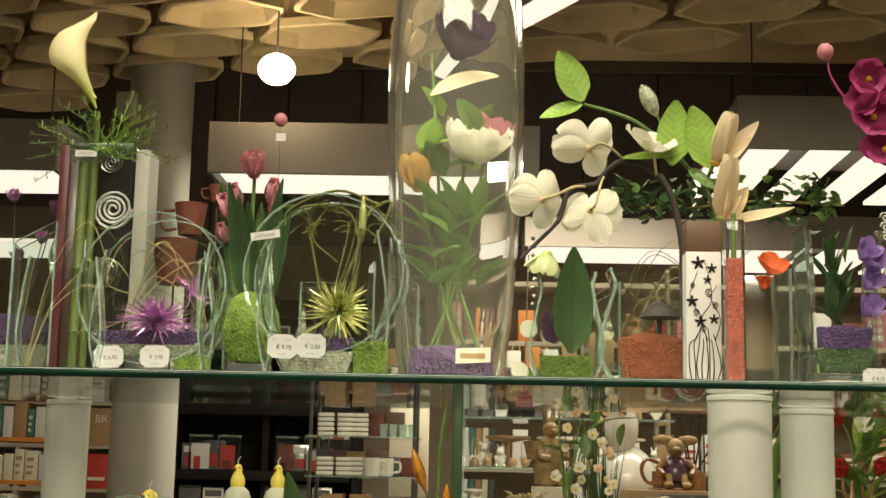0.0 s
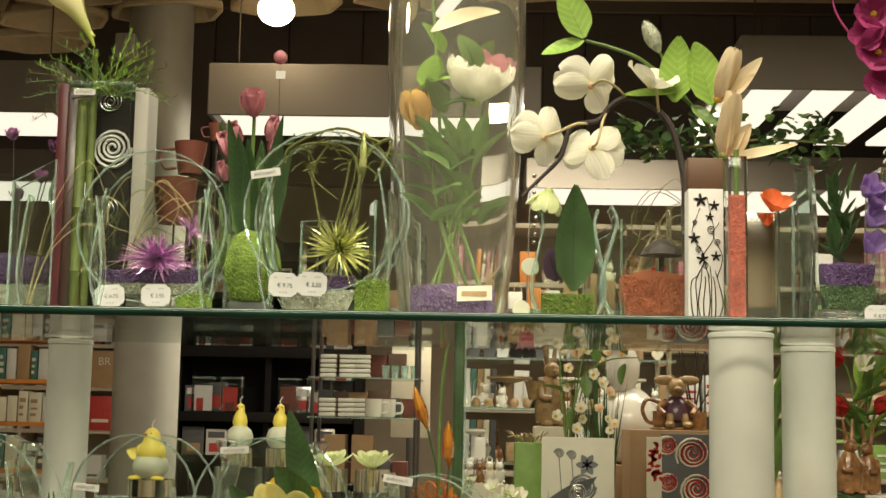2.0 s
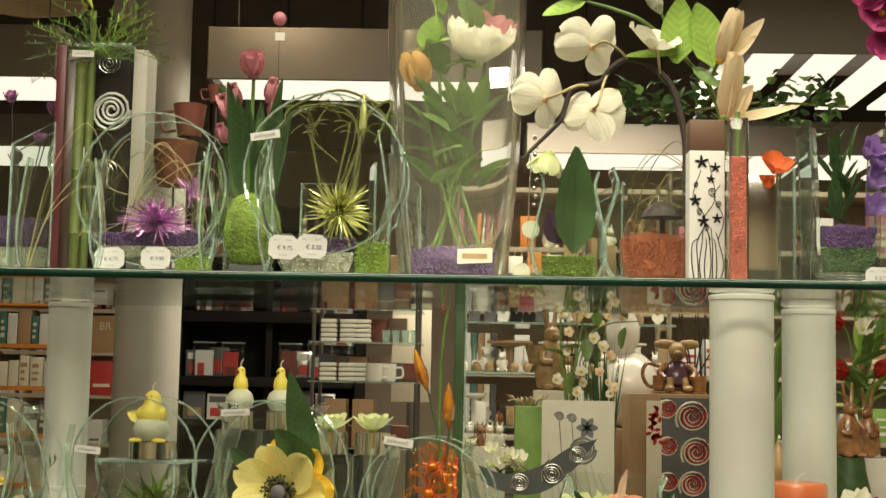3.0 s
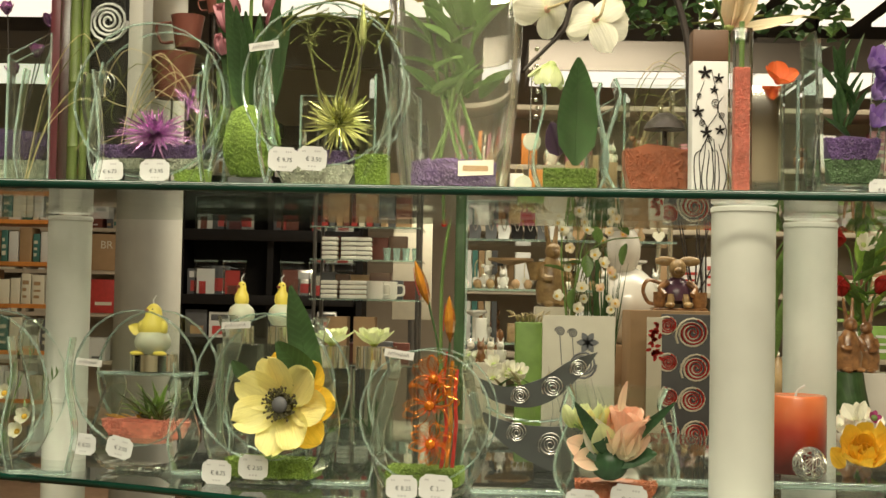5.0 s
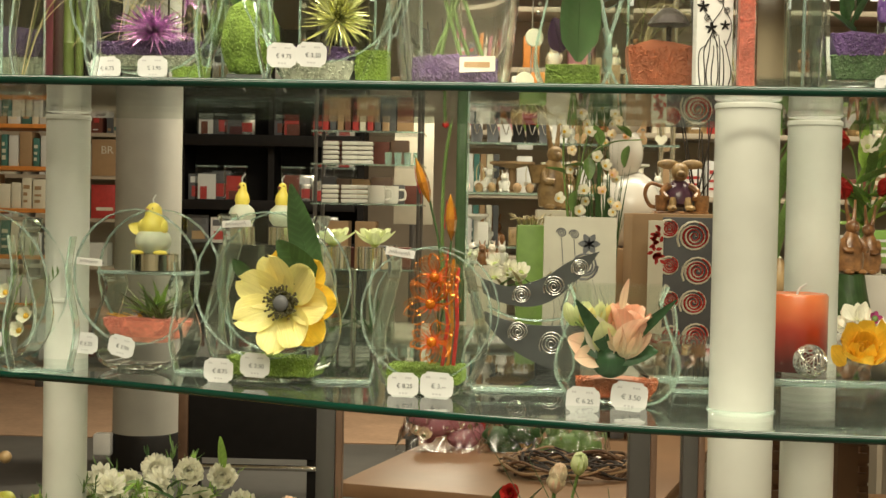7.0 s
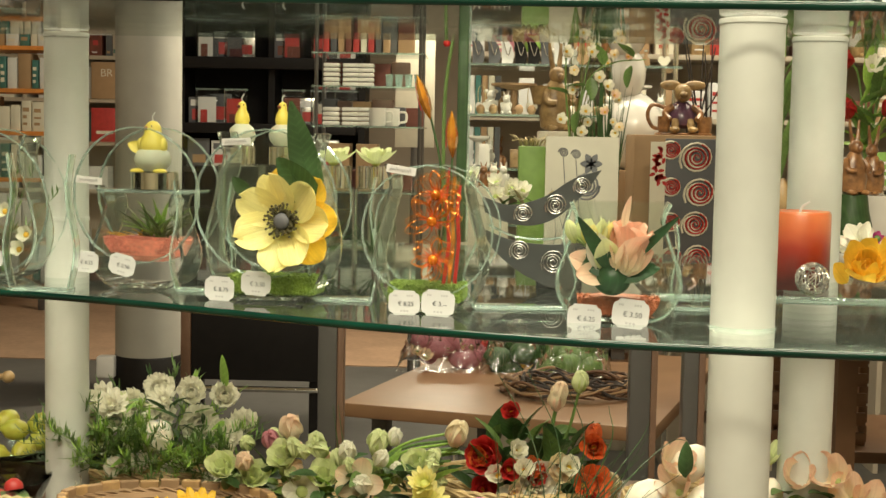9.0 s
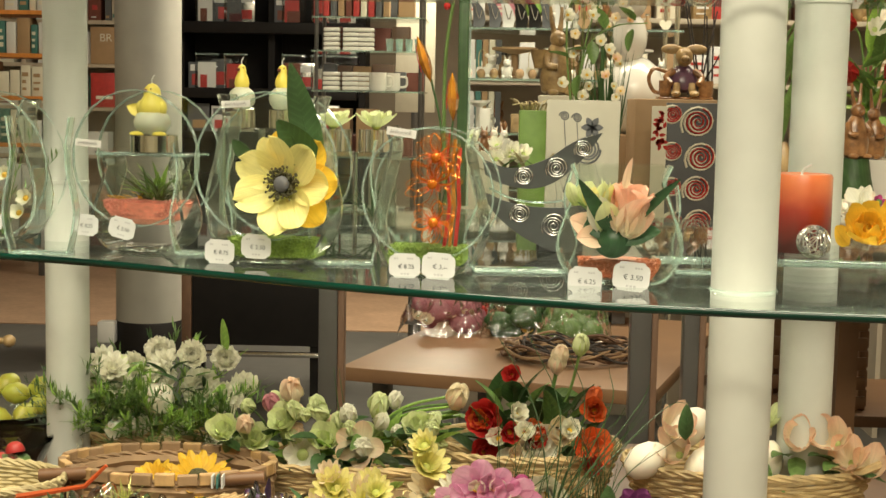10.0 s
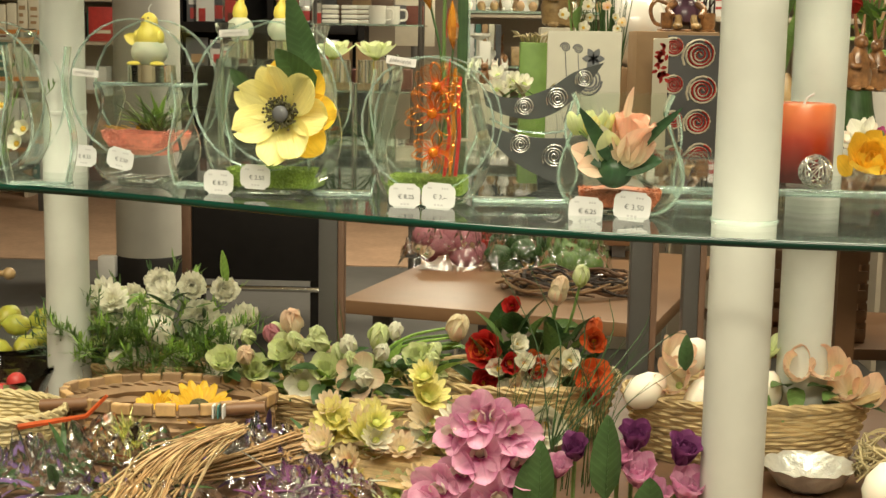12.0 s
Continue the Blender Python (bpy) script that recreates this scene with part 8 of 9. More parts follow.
# books and packs on the beige bookcase
rnd = random.Random(5)
book_mats = ["white", "cream", "kraft", "red", "teal", "kraft", "white", "charcoal", "white", "brown", "cream", "wall", "white"]
for z in (0.85, 1.22, 1.55, 1.88, 2.2):
    x = -4.3
    while x < -2.78:
        w = rnd.choice((0.05, 0.07, 0.10, 0.16))
        h = rnd.uniform(0.17, 0.25)
        if not (-3.59 < x + w and x < -3.51) and x + w < -2.75:
            ob = thing("book", x + w / 2, 10.82, z, "upright book or gift pack on a beige shelf", "book", "books in the bookcase")
            part("cover", box(B(), -w / 2 + 0.002, w / 2 - 0.002, 0, 0.16, 0, h, 0.002), rnd.choice(book_mats), ob, smooth=False)
            for q in range(rnd.choice((1, 2, 3))):
                part("spine_print", box(B(), -w * rnd.uniform(0.1, 0.38), w * rnd.uniform(0.1, 0.38), -0.003, -0.0005, h * (0.1 + 0.28 * q), h * (0.1 + 0.28 * q + rnd.uniform(0.04, 0.2))), rnd.choice(book_mats), ob, smooth=False)
        x += w + rnd.choice((0.002, 0.004, 0.03))
# book showing two printed letters
ob = thing("book", -2.93, 10.79, 1.55, "brown cookery book with pale letters on its cover", "book")
part("cover", box(B(), -0.10, 0.10, 0, 0.03, 0, 0.28, 0.002), "kraft", ob)
fd = bpy.data.curves.new("title", "FONT")
fd.body, fd.size, fd.align_x = "BR", 0.085, "LEFT"
fd.extrude = 0.0005
fd.materials.append(M["cream"])
child("title", fd, ob, pose(-0.03, -0.003, 0.17, 90, 0, 0))
ob = thing("book", -2.93, 10.79, 1.22, "red book standing on the shelf", "book")
part("cover", box(B(), -0.10, 0.10, 0, 0.03, 0, 0.26, 0.002), "red", ob)
part("title_bar", box(B(), -0.06, 0.07, -0.003, -0.0005, 0.06, 0.085), "cream", ob, smooth=False)

# framed cards and acrylic boxes in the black bookcase
for z in (1.05, 1.38, 1.88, 2.30):
    for x in (-2.20, -2.02, -1.84, -1.55, -1.37, -1.19):
        if rnd.random() < 0.12:
            continue
        w, h = rnd.uniform(0.13, 0.17), rnd.uniform(0.17, 0.24)
        ob = thing("photo_frame", x, 10.79, z, "small silver frame with a red and white card", "photo frame", "frames in the black bookcase", rnd.uniform(-12, 12))
        part("frame", box(B(), -w / 2, w / 2, 0, 0.02, 0, h, 0.003), rnd.choice(("silver", "white", "cream", "charcoal")), ob)
        part("picture", box(B(), -w * rnd.uniform(0.15, 0.36), w * rnd.uniform(0.15, 0.36), -0.003, -0.0005, h * 0.12, h * rnd.uniform(0.35, 0.62)), rnd.choice(("red", "brown", "cream", "kraft")), ob, smooth=False)
        part("mount", box(B(), -w * 0.4, w * 0.4, -0.0025, -0.0004, h * 0.66, h * 0.9), rnd.choice(("white", "charcoal")), ob, smooth=False)


for z in (1.38, 1.88):
    for x in (-2.12, -1.90, -1.46, -1.24, -1.06):
        ob = thing("acrylic_box", x, 10.70, z + 0.0005, "clear acrylic box with a red and white card inside", "box", "acrylic boxes")
        part("shell", box(B(), -0.085, 0.085, 0.0, 0.08, 0.0, 0.25, 0.004), "pane", ob)
        part("rim", box(B(), -0.087, 0.087, -0.002, 0.082, 0.2505, 0.262, 0.002), "glassedge", ob, "bright acrylic lid")
        part("card", box(B(), -0.07, rnd.uniform(0.03, 0.07), 0.03, 0.034, 0.005, rnd.uniform(0.14, 0.20)), rnd.choice(("white", "charcoal", "red", "silver", "brown")), ob, smooth=False)
        part("red_card", box(B(), -0.05, rnd.uniform(0.0, 0.06), 0.02, 0.024, 0.005, rnd.uniform(0.06, 0.11)), rnd.choice(("red", "brown", "maroon")), ob, smooth=False)


def glass_rack(x0, x1, y0, y1, levels, label, pole="steel"):
    ob = thing("glass_rack", (x0 + x1) / 2, y0, 0, label, "shelf")
    w = (x1 - x0) / 2
    for z in levels:
        part("glass_board", box(B(), -w, w, 0, y1 - y0, z - 0.008, z - 0.0003), "pane_green", ob, smooth=False)
        part("board_edge", box(B(), -w, w, -0.003, -0.0005, z - 0.008, z - 0.0003), "glassedge", ob, smooth=False)
    for sx in (-w + 0.02, w - 0.02):
        for yy in (0.02, y1 - y0 - 0.02):
            part("pole", tube(B(), [(sx, yy, 0), (sx, yy, max(levels) + 0.35)], 0.009, n=10), pole, ob)
    return ob


def mug(x, y, z, material="ceramic", r=0.04, h=0.085):
    ob = thing("mug", x, y, z, "white ceramic mug on a glass shelf", "mug", "mugs on the glass rack")
    part("cup", lathe(B(), [(r * 0.8, 0), (r, 0.01), (r, h), (r * 0.92, h), (r * 0.9, 0.012), (0, 0.01)], 20), material, ob)
    part("handle", tube(B(), curve([(r, 0, h * 0.8), (r * 1.7, 0, h * 0.75), (r * 1.7, 0, h * 0.3), (r, 0, h * 0.22)], 4), 0.006), material, ob)
    return ob


# rack with mugs, dishes and spines
glass_rack(-0.80, -0.28, 6.5, 6.85, (1.05, 1.354, 1.537, 1.69, 1.86), "glass rack with white crockery and red packs")
mug(-0.50, 6.58, 1.354)
mug(-0.44, 6.66, 1.354)
for x in (-0.72, -0.63, -0.56):
    for k in range(4):
        ob = thing("dish", x, 6.6, 1.354 + 0.022 * k, "stacked white square dish", "dish", "stacked dishes")
        part("dish_body", box(B(), -0.04, 0.04, 0, 0.08, 0.001, 0.02, 0.006), "ceramic", ob)
    for k in range(5):
        ob = thing("dish", x, 6.6, 1.537 + 0.022 * k, "stacked white square dish", "dish", "stacked dishes")
        part("dish_body", box(B(), -0.038, 0.038, 0, 0.08, 0.001, 0.02, 0.006), "ceramic", ob)
for k in range(9):
    carton(-0.76 + 0.035 * k, -0.732 + 0.035 * k, 6.6, 1.69, rnd.uniform(0.11, 0.15), 0.1, ("red", "charcoal", "kraft", "brown", "red", "cream")[k % 6], "narrow upright gift pack", group="packs on the glass rack")
for k in range(4):
    carton(-0.74 + 0.10 * k, -0.66 + 0.10 * k, 6.6, 1.86, 0.09, 0.1, ("white", "cream", "silver", "kraft")[k], "pale gift carton on the glass rack", group="packs on the glass rack")
for k in range(4):
    ob = thing("glass_tumbler", -0.45 + 0.045 * k, 6.62, 1.537, "small clear drinking glass", "glass", "tumblers")
    part("glass_body", lathe(B(), [(0.014, 0), (0.019, 0.06), (0.017, 0.06), (0.012, 0.004), (0, 0.003)], 16), "glassedge", ob)
for x in (-0.68, -0.55):
    carton(x - 0.05, x + 0.05, 6.6, 1.05, 0.22, 0.15, "kraft", "brown carton on the glass rack", group="packs on the glass rack")
for z in (1.05, 1.354, 1.537, 1.69):
    x = -0.77
    while x < -0.36:
        w = rnd.uniform(0.05, 0.11)
        carton(x, x + w - 0.004, 6.73, z, rnd.uniform(0.09, 0.135), 0.09, rnd.choice(("brown", "darkwood", "charcoal", "kraft", "darkwood")), "dark brown gift carton at the back of the glass rack", group="packs on the glass rack")
        x += w
# pale wall panel
ob = thing("notice_stand", -0.378, 7.6, 0, "pale cream notice board on a dark stand", "notice board")
part("sheet", box(B(), -0.105, 0.105, 0, 0.03, 1.25, 1.86, 0.003), "cream", ob)
part("pole", tube(B(), [(0, 0.015, 0), (0, 0.015, 1.249)], 0.02, n=10), "steel", ob)
# green stalk vase: tall glass rod stem with leaf
ob = thing("tall_green_stem", -0.042, 2.7, LOW, "tall dark green glass stem with a long leaf", "plant")
part("rod", box(B(), -0.010, 0.010, -0.004, 0.004, 0, 0.45, 0.002), "leafdark", ob, "dark green upright blade")
part("edge", box(B(), 0.0105, 0.014, -0.006, 0.004, 0, 0.45), "glassedge", ob, smooth=False)
stalk(ob, [(-0.03, 0, 0), (-0.035, 0, 0.2), (-0.03, 0, 0.32), (-0.008, 0, 0.45)], 0.004, 0.003)
part("berry", ball(B(), (-0.032, -0.004, 0.375), 0.007), "petal_red", ob)

# jewellery rack with necklace busts, eggs and dishes
glass_rack(-0.09, 0.66, 4.8, 5.15, (1.02, 1.21, 1.393, 1.563, 1.73), "glass rack with necklace stands and small ornaments", "chrome")
for k, (x, mt) in enumerate(((-0.03, "charcoal"), (0.025, "charcoal"), (0.07, "white"), (0.115, "black"), (0.16, "black"), (0.205, "charcoal"), (0.255, "white"))):
    ob = thing("necklace_stand", x, 4.88, 1.563, "curved necklace display bust", "display bust", "necklace stands")
    big = 1.35 if k == 6 else 1.0
    bm = plate(B(), [(q[0] * big, q[1] * big) for q in ((-0.016, 0.001), (0.020, 0.001), (0.026, 0.030), (0.018, 0.060), (0.0, 0.086), (-0.022, 0.100), (-0.026, 0.092), (-0.018, 0.066), (-0.016, 0.03))], -0.03 + 0.004 * k, -0.022 + 0.004 * k)
    part("bust", bm, mt, ob, smooth=False)
    part("necklace", tube(B(), curve([(-0.012, -0.033 + 0.004 * k, 0.078 * big), (0.004, -0.034 + 0.004 * k, 0.03), (0.014, -0.033 + 0.004 * k, 0.06 * big)], 4), 0.002), "silver", ob)
for k in range(16):
    x = -0.06 + 0.045 * k * 0.98
    if k % 4 == 3:
        figure("small_figure", x, 4.9, 1.393, 0.08, "ceramic", "small white ceramic animal figure", group="small ornaments")
    else:
        o = solid("ornament_egg", ball(B(), (0, 0, 0.016), 0.016, 1, 1, 1.1), rnd.choice(("ceramic", "goldfig", "kraft", "egg")), "small round ornament on a glass shelf", "ornament", group="small ornaments")
        o.location = (x, 4.86 + 0.05 * (k % 2), 1.394)
for x, w, mt in ((0.10, 0.16, "kraft"), (0.30, 0.20, "ceramic"), (0.50, 0.16, "ceramic"), (-0.02, 0.08, "ceramic")):
    ob = thing("footed_dish", x, 4.96, 1.45 if w > 0.15 else 1.21, "shallow footed dish on the glass rack", "dish", "footed dishes")
    ob.location.z = 1.394 if w > 0.15 else 1.21
    part("dish_body", lathe(B(), [(0.03, 0), (0.012, 0.01), (0.012, 0.085), (w * 0.5, 0.10), (w * 0.5, 0.108), (0.0, 0.098)], 24), mt, ob)
for k in range(10):
    ob = thing("striped_spine", -0.05 + 0.024 * (k % 5), 5.10, 1.21 if k < 5 else 1.394, "tall thin striped book spine", "book", "striped spines")
    part("cover", box(B(), -0.010, 0.010, 0, 0.04, 0.001, 0.14, 0.001), ("white", "teal", "kraft", "cream", "charcoal")[k % 5], ob, smooth=False)
for k in range(12):
    x = 0.0 + 0.055 * k
    carton(x - 0.02, x + 0.02, 4.9, 1.02 if k % 2 else 1.21, rnd.uniform(0.05, 0.12), 0.06, rnd.choice(("kraft", "cream", "charcoal", "goldfig", "ceramic", "brown")), "small wooden ornament block", "ornament", "small ornaments")
for k in range(9):
    x = 0.05 + 0.065 * k
    carton(x - 0.025, x + 0.025, 4.9, 1.73, rnd.uniform(0.05, 0.14), 0.06, rnd.choice(("kraft", "cream", "goldfig", "ceramic", "orangebox", "white")), "small pale ornament on the top shelf", "ornament", "small ornaments")
for k in range(26):
    z = (1.21, 1.393, 1.563, 1.73)[k % 4]
    x = 0.30 + 0.36 * rnd.random() if z == 1.563 else -0.05 + 0.70 * rnd.random()
    if k % 3 == 0:
        figure("small_figure", x, 5.02, z + 0.0005, rnd.uniform(0.07, 0.12), rnd.choice(("goldfig", "brownfig", "egg", "ceramic")), "small glazed animal figure on a glass shelf", group="small ornaments", rz=rnd.uniform(-40, 40), ears=k % 2 == 0)
    elif k % 3 == 1:
        g = thing("small_bottle", x, 5.03, z, "small glazed bottle on a glass shelf", "bottle", "small bottles")
        r = rnd.uniform(0.014, 0.024)
        part("body", lathe(B(), [(r * 0.8, 0), (r, r), (r, r * 2.2), (r * 0.4, r * 3), (r * 0.4, r * 4), (0, r * 4)], 14), rnd.choice(("goldfig", "kraft", "ceramic", "charcoal", "brown")), g)
        part("cap", lathe(B(), [(r * 0.5, r * 4.0), (r * 0.5, r * 4.4), (0, r * 4.5)], 12), rnd.choice(("silver", "charcoal")), g)
    else:
        g = thing("wall_hanger", x, 4.95, z, "wooden heart hanger on a wire loop", "ornament", "heart hangers")
        part("heart", plate(B(), [(0, 0.0), (0.022, 0.026), (0.018, 0.040), (0.006, 0.042), (0, 0.034), (-0.006, 0.042), (-0.018, 0.040), (-0.022, 0.026)], 0, 0.006), rnd.choice(("cream", "kraft", "ceramic")), g, smooth=False)
        part("wire_loop", tube(B(), curve([(-0.012, 0.003, 0.04), (-0.012, 0.003, 0.085), (0.0, 0.003, 0.10), (0.012, 0.003, 0.085), (0.012, 0.003, 0.04)], 4), 0.0015, n=5), "raffia", g)
# tall backing cabinet behind the rack
ob = thing("backing_cabinet", 0.85, 5.6, 0, "tall beige cabinet with crowded shelves", "cabinet")
part("body", box(B(), -0.95, 1.6, 0.3, 0.4, 0, 2.15, 0.003), "wall", ob)
for z in (0.9, 1.15, 1.4, 1.65, 1.9, 2.14):
    part("board", box(B(), -0.95, 1.6, 0, 0.299, z - 0.02, z, 0.002), "wall", ob)
for k in range(7):
    part("divider", box(B(), -0.95 + 0.42 * k, -0.93 + 0.42 * k, 0.004, 0.298, 0, 0.878), "wall", ob, smooth=False)
for z in (0.9, 1.15, 1.4, 1.65, 1.9):
    for k in range(22):
        x = -0.05 + 0.11 * k + rnd.uniform(-0.02, 0.02)
        c = rnd.random()
        if c < 0.5:
            w = rnd.uniform(0.03, 0.05)
            carton(x - w, x + w, 5.64, z, rnd.uniform(0.08, 0.18), 0.1, rnd.choice(("kraft", "cream", "red", "white", "orangebox", "charcoal", "goldfig", "brown", "greenbox", "petal_pink")), "colourful gift pack on the cabinet shelf", group="packs in the cabinet", face=rnd.choice((None, "cream", "red", "white")))
        elif c < 0.75:
            figure("figurine", x, 5.72, z, rnd.uniform(0.10, 0.17), rnd.choice(("brownfig", "goldfig", "ceramic", "egg")), "glazed animal figurine on the cabinet shelf", group="figurines in the cabinet", rz=rnd.uniform(-40, 40), ears=rnd.random() < 0.6)
        else:
            ob = thing("round_vase", x, 5.74, z, "small round vase on the cabinet shelf", "vase", "small vases in the cabinet")
            r = rnd.uniform(0.03, 0.045)
            part("body", lathe(B(), [(r * 0.6, 0), (r, r), (r * 0.8, r * 1.9), (r * 0.4, r * 2.5), (r * 0.55, r * 3), (r * 0.4, r * 2.9)], 18), rnd.choice(("petal_red", "petal_orange", "ceramic", "greenbox", "brown", "petal_gold")), ob)

# side table with cardboard box, rose canvas, teapot and white cat
ob = thing("side_table", 0.60, 3.9, 0, "brown side table with steel legs", "table")
part("tabletop", box(B(), -0.42, 0.35, 0, 0.75, 0.88, 0.91, 0.003), "wood", ob)
for x in (-0.38, 0.31):
    for y in (0.04, 0.70):
        part("leg", box(B(), x - 0.02, x + 0.02, y - 0.02, y + 0.02, 0, 0.879, 0.002), "steel", ob)
carton(0.438, 0.675, 4.15, 0.91, 0.42, 0.25, "kraft", "large brown cardboard box carrying a teapot")
ob = thing("rose_canvas", 0.585, 4.05, 0.91, "charcoal canvas with red and white spiral roses", "picture")
part("canvas", box(B(), -0.068, 0.075, 0, 0.02, 0, 0.41, 0.002), "charcoal", ob)
for i, (x, z, r) in enumerate(((0.018, 0.355, 0.048), (-0.055, 0.375, 0.03), (0.03, 0.255, 0.045), (-0.052, 0.27, 0.03), (0.02, 0.165, 0.04), (-0.05, 0.17, 0.03), (0.03, 0.07, 0.04), (-0.045, 0.07, 0.032))):
    bm = spiral(B(), x, z, r, -0.002, 3.6, 0.0032)
    part("rose_spiral", bm, "cream", ob, "pale spiral rose")
    part("rose_heart", spiral(B(), x + 0.002, z + 0.002, r * 0.80, -0.004, 3.2, 0.0026), "petal_red", ob, "red spiral heart")
ob = thing("red_flower_card", 0.497, 4.03, 0.91, "narrow cream card with red flower print", "card")
part("card", box(B(), -0.025, 0.018, 0, 0.004, 0, 0.40, 0.001), "cream", ob)
bm = B()
for k in range(24):
    petal(bm, Matrix.Translation((random.uniform(-0.012, 0.014), -0.001, random.uniform(0.28, 0.38))) @ turn(90, 0, 0) @ turn(0, 0, random.uniform(0, 360)), 0.018, 0.01, 0, 0, 0.8, 3, 2)
part("flower_print", bm, "petal_red", ob, "red flower print", smooth=False)
ob = thing("bunny_teapot", 0.585, 4.25, 1.33, "brown and violet glazed animal teapot", "teapot")
bm = lathe(B(), [(0.020, 0.02), (0.045, 0.03), (0.048, 0.055), (0.034, 0.085), (0.018, 0.100)], 22)
part("pot", bm, "violet", ob, "violet glazed belly")
part("base", box(B(), -0.075, 0.085, -0.05, 0.04, 0.0, 0.008, 0.003), "brownfig", ob)
part("handle", tube(B(), curve([(-0.045, 0, 0.080), (-0.085, 0, 0.090), (-0.100, 0, 0.060), (-0.085, 0, 0.025), (-0.055, 0, 0.018)], 5), 0.006, n=8), "brownfig", ob)
bm = ball(B(), (0, -0.02, 0.125), 0.026, 1, 1, 1.1, 16, 12)
ball(bm, (0, -0.045, 0.118), 0.014, 1, 1, 0.8)
part("lid", bm, "goldfig", ob, "golden animal head lid")
for q in (-1, 1):
    part("ear", ball(B(), (q * 0.036, -0.012, 0.148), 0.024, 1.35, 0.45, 0.62, 14, 9), "goldfig", ob)
    part("arm", tube(B(), curve([(q * 0.030, -0.02, 0.085), (q * 0.052, -0.03, 0.065), (q * 0.040, -0.05, 0.045)], 4), 0.011, 0.009, 8), "brownfig", ob)
    part("leg", tube(B(), [(q * 0.020, -0.035, 0.045), (q * 0.026, -0.05, 0.012)], 0.012, 0.011, 8), "goldfig", ob)
    part("foot", ball(B(), (q * 0.027, -0.062, 0.017), 0.015, 1, 1.4, 0.6), "goldfig", ob)
for x, r in ((-0.055, 0.018), (0.065, 0.022)):
    part("cup", lathe(B(), [(r * 0.8, 0.008), (r, 0.02), (r, 0.055), (r * 0.85, 0.055), (r * 0.8, 0.02), (0, 0.018)], 16, pose(x, -0.03, 0)), "brownfig", ob)
bm = B()   # white cat
ball(bm, (0, 0, 0.12), 0.12, 0.85, 0.9, 1.05, 20, 14)
ball(bm, (-0.02, -0.02, 0.30), 0.055, 1, 1, 1.5, 16, 12)
ball(bm, (-0.03, -0.03, 0.41), 0.06, 1, 1, 0.95, 16, 12)
for s in (-1, 1):
    tube(bm, [(-0.03 + s * 0.035, -0.02, 0.45), (-0.03 + s * 0.045, -0.02, 0.50)], 0.022, 0.003, 8)
o = solid("cat_figure", bm, "ceramic", "white glazed sitting cat figure", "figurine")
o.location = (0.47, 4.52, 0.91 + 0.31)
carton(0.34, 0.60, 4.40, 0.91, 0.309, 0.25, "kraft", "brown cardboard box under the cat figure")
# dark branches beside the teapot
ob = thing("branch_bundle", 0.67, 4.42, 0.91, "bundle of bare dark branches", "branches")
for k in range(9):
    stalk(ob, [(0, 0, 0), (random.uniform(-0.04, 0.03), 0, 0.35), (random.uniform(-0.10, 0.06), 0, random.uniform(0.55, 0.80))], 0.005, 0.002, "twig", "branch")
# blades of grass and blossom branch
ob = thing("grass_plant", 0.335, 3.98, 0.91, "tall dark green ornamental grass", "plant")
bm = B()
for k in range(70):
    x = random.uniform(-0.03, 0.03)
    petal(bm, Matrix.Translation((x, random.uniform(-0.02, 0.02), 0)) @ turn(0, -90 + random.uniform(-9, 9), random.uniform(0, 360)), random.uniform(0.35, 0.66), 0.008, random.uniform(-0.15, 0.15), 0.3, 0.6, 6, 2, point=0.8)
tagged(part("grass", bm, "leafdark", ob), kind="stuff")
ob = thing("blossom_branch", 0.22, 3.4, 0.86, "branch of white silk blossom with green leaves", "branches")
stalk(ob, [(-0.02, 0, -0.1095), (-0.02, 0, 0), (-0.01, 0, 0.40), (0.02, 0, 0.58), (0.08, 0, 0.635), (0.16, 0, 0.645)], 0.003, 0.0015, "stem", "branch")
stalk(ob, [(-0.01, 0, 0.40), (0.02, 0, 0.62), (0.07, 0, 0.74)], 0.003, 0.0015, "stem", "branch")
stalk(ob, [(-0.01, 0, 0.40), (-0.03, 0, 0.60), (-0.02, 0, 0.72)], 0.003, 0.0015, "stem", "branch")
for px, pz, d in ((0.125, 0.63, (-0.3, -0.3, -1)), (0.02, 0.58, (-1, -0.3, 0.1)), (0.0, 0.52, (-0.2, -0.2, -1)), (0.03, 0.60, (0.1, -0.3, -1)), (0.13, 0.65, (-0.6, -0.3, 0.6)), (0.06, 0.63, (-0.3, -0.3, 1)), (-0.02, 0.56, (-1, -0.2, 0.4))):
    leaf(ob, (px, -0.004, pz), d, 0.055, 0.03, "leaf", -0.2, 10, 0.8)
for px, pz in ((-0.03, 0.66), (-0.02, 0.70), (0.03, 0.66), (0.05, 0.60), (0.06, 0.70), (-0.04, 0.50), (0.01, 0.47), (0.02, 0.52), (0.07, 0.58), (0.04, 0.73)):
    flower(ob, (px, -0.01, pz), (random.uniform(-0.5, 0.5), -1, 0.3), "petal_white", 5, 0.017, 0.015, 65, heart="petal_gold", heart_r=0.004)
for k in range(20):
    u, w = random.uniform(-0.04, 0.13), random.uniform(0.46, 0.74)
    flower(ob, (u, random.uniform(-0.02, 0.06), w), (random.uniform(-0.6, 0.6), -1, random.uniform(-0.2, 0.6)), ("petal_white", "petal_white", "petal_cream", "petal_peach")[k % 4], 5, random.uniform(0.010, 0.017), 0.013, 60, heart="petal_gold", heart_r=0.003)
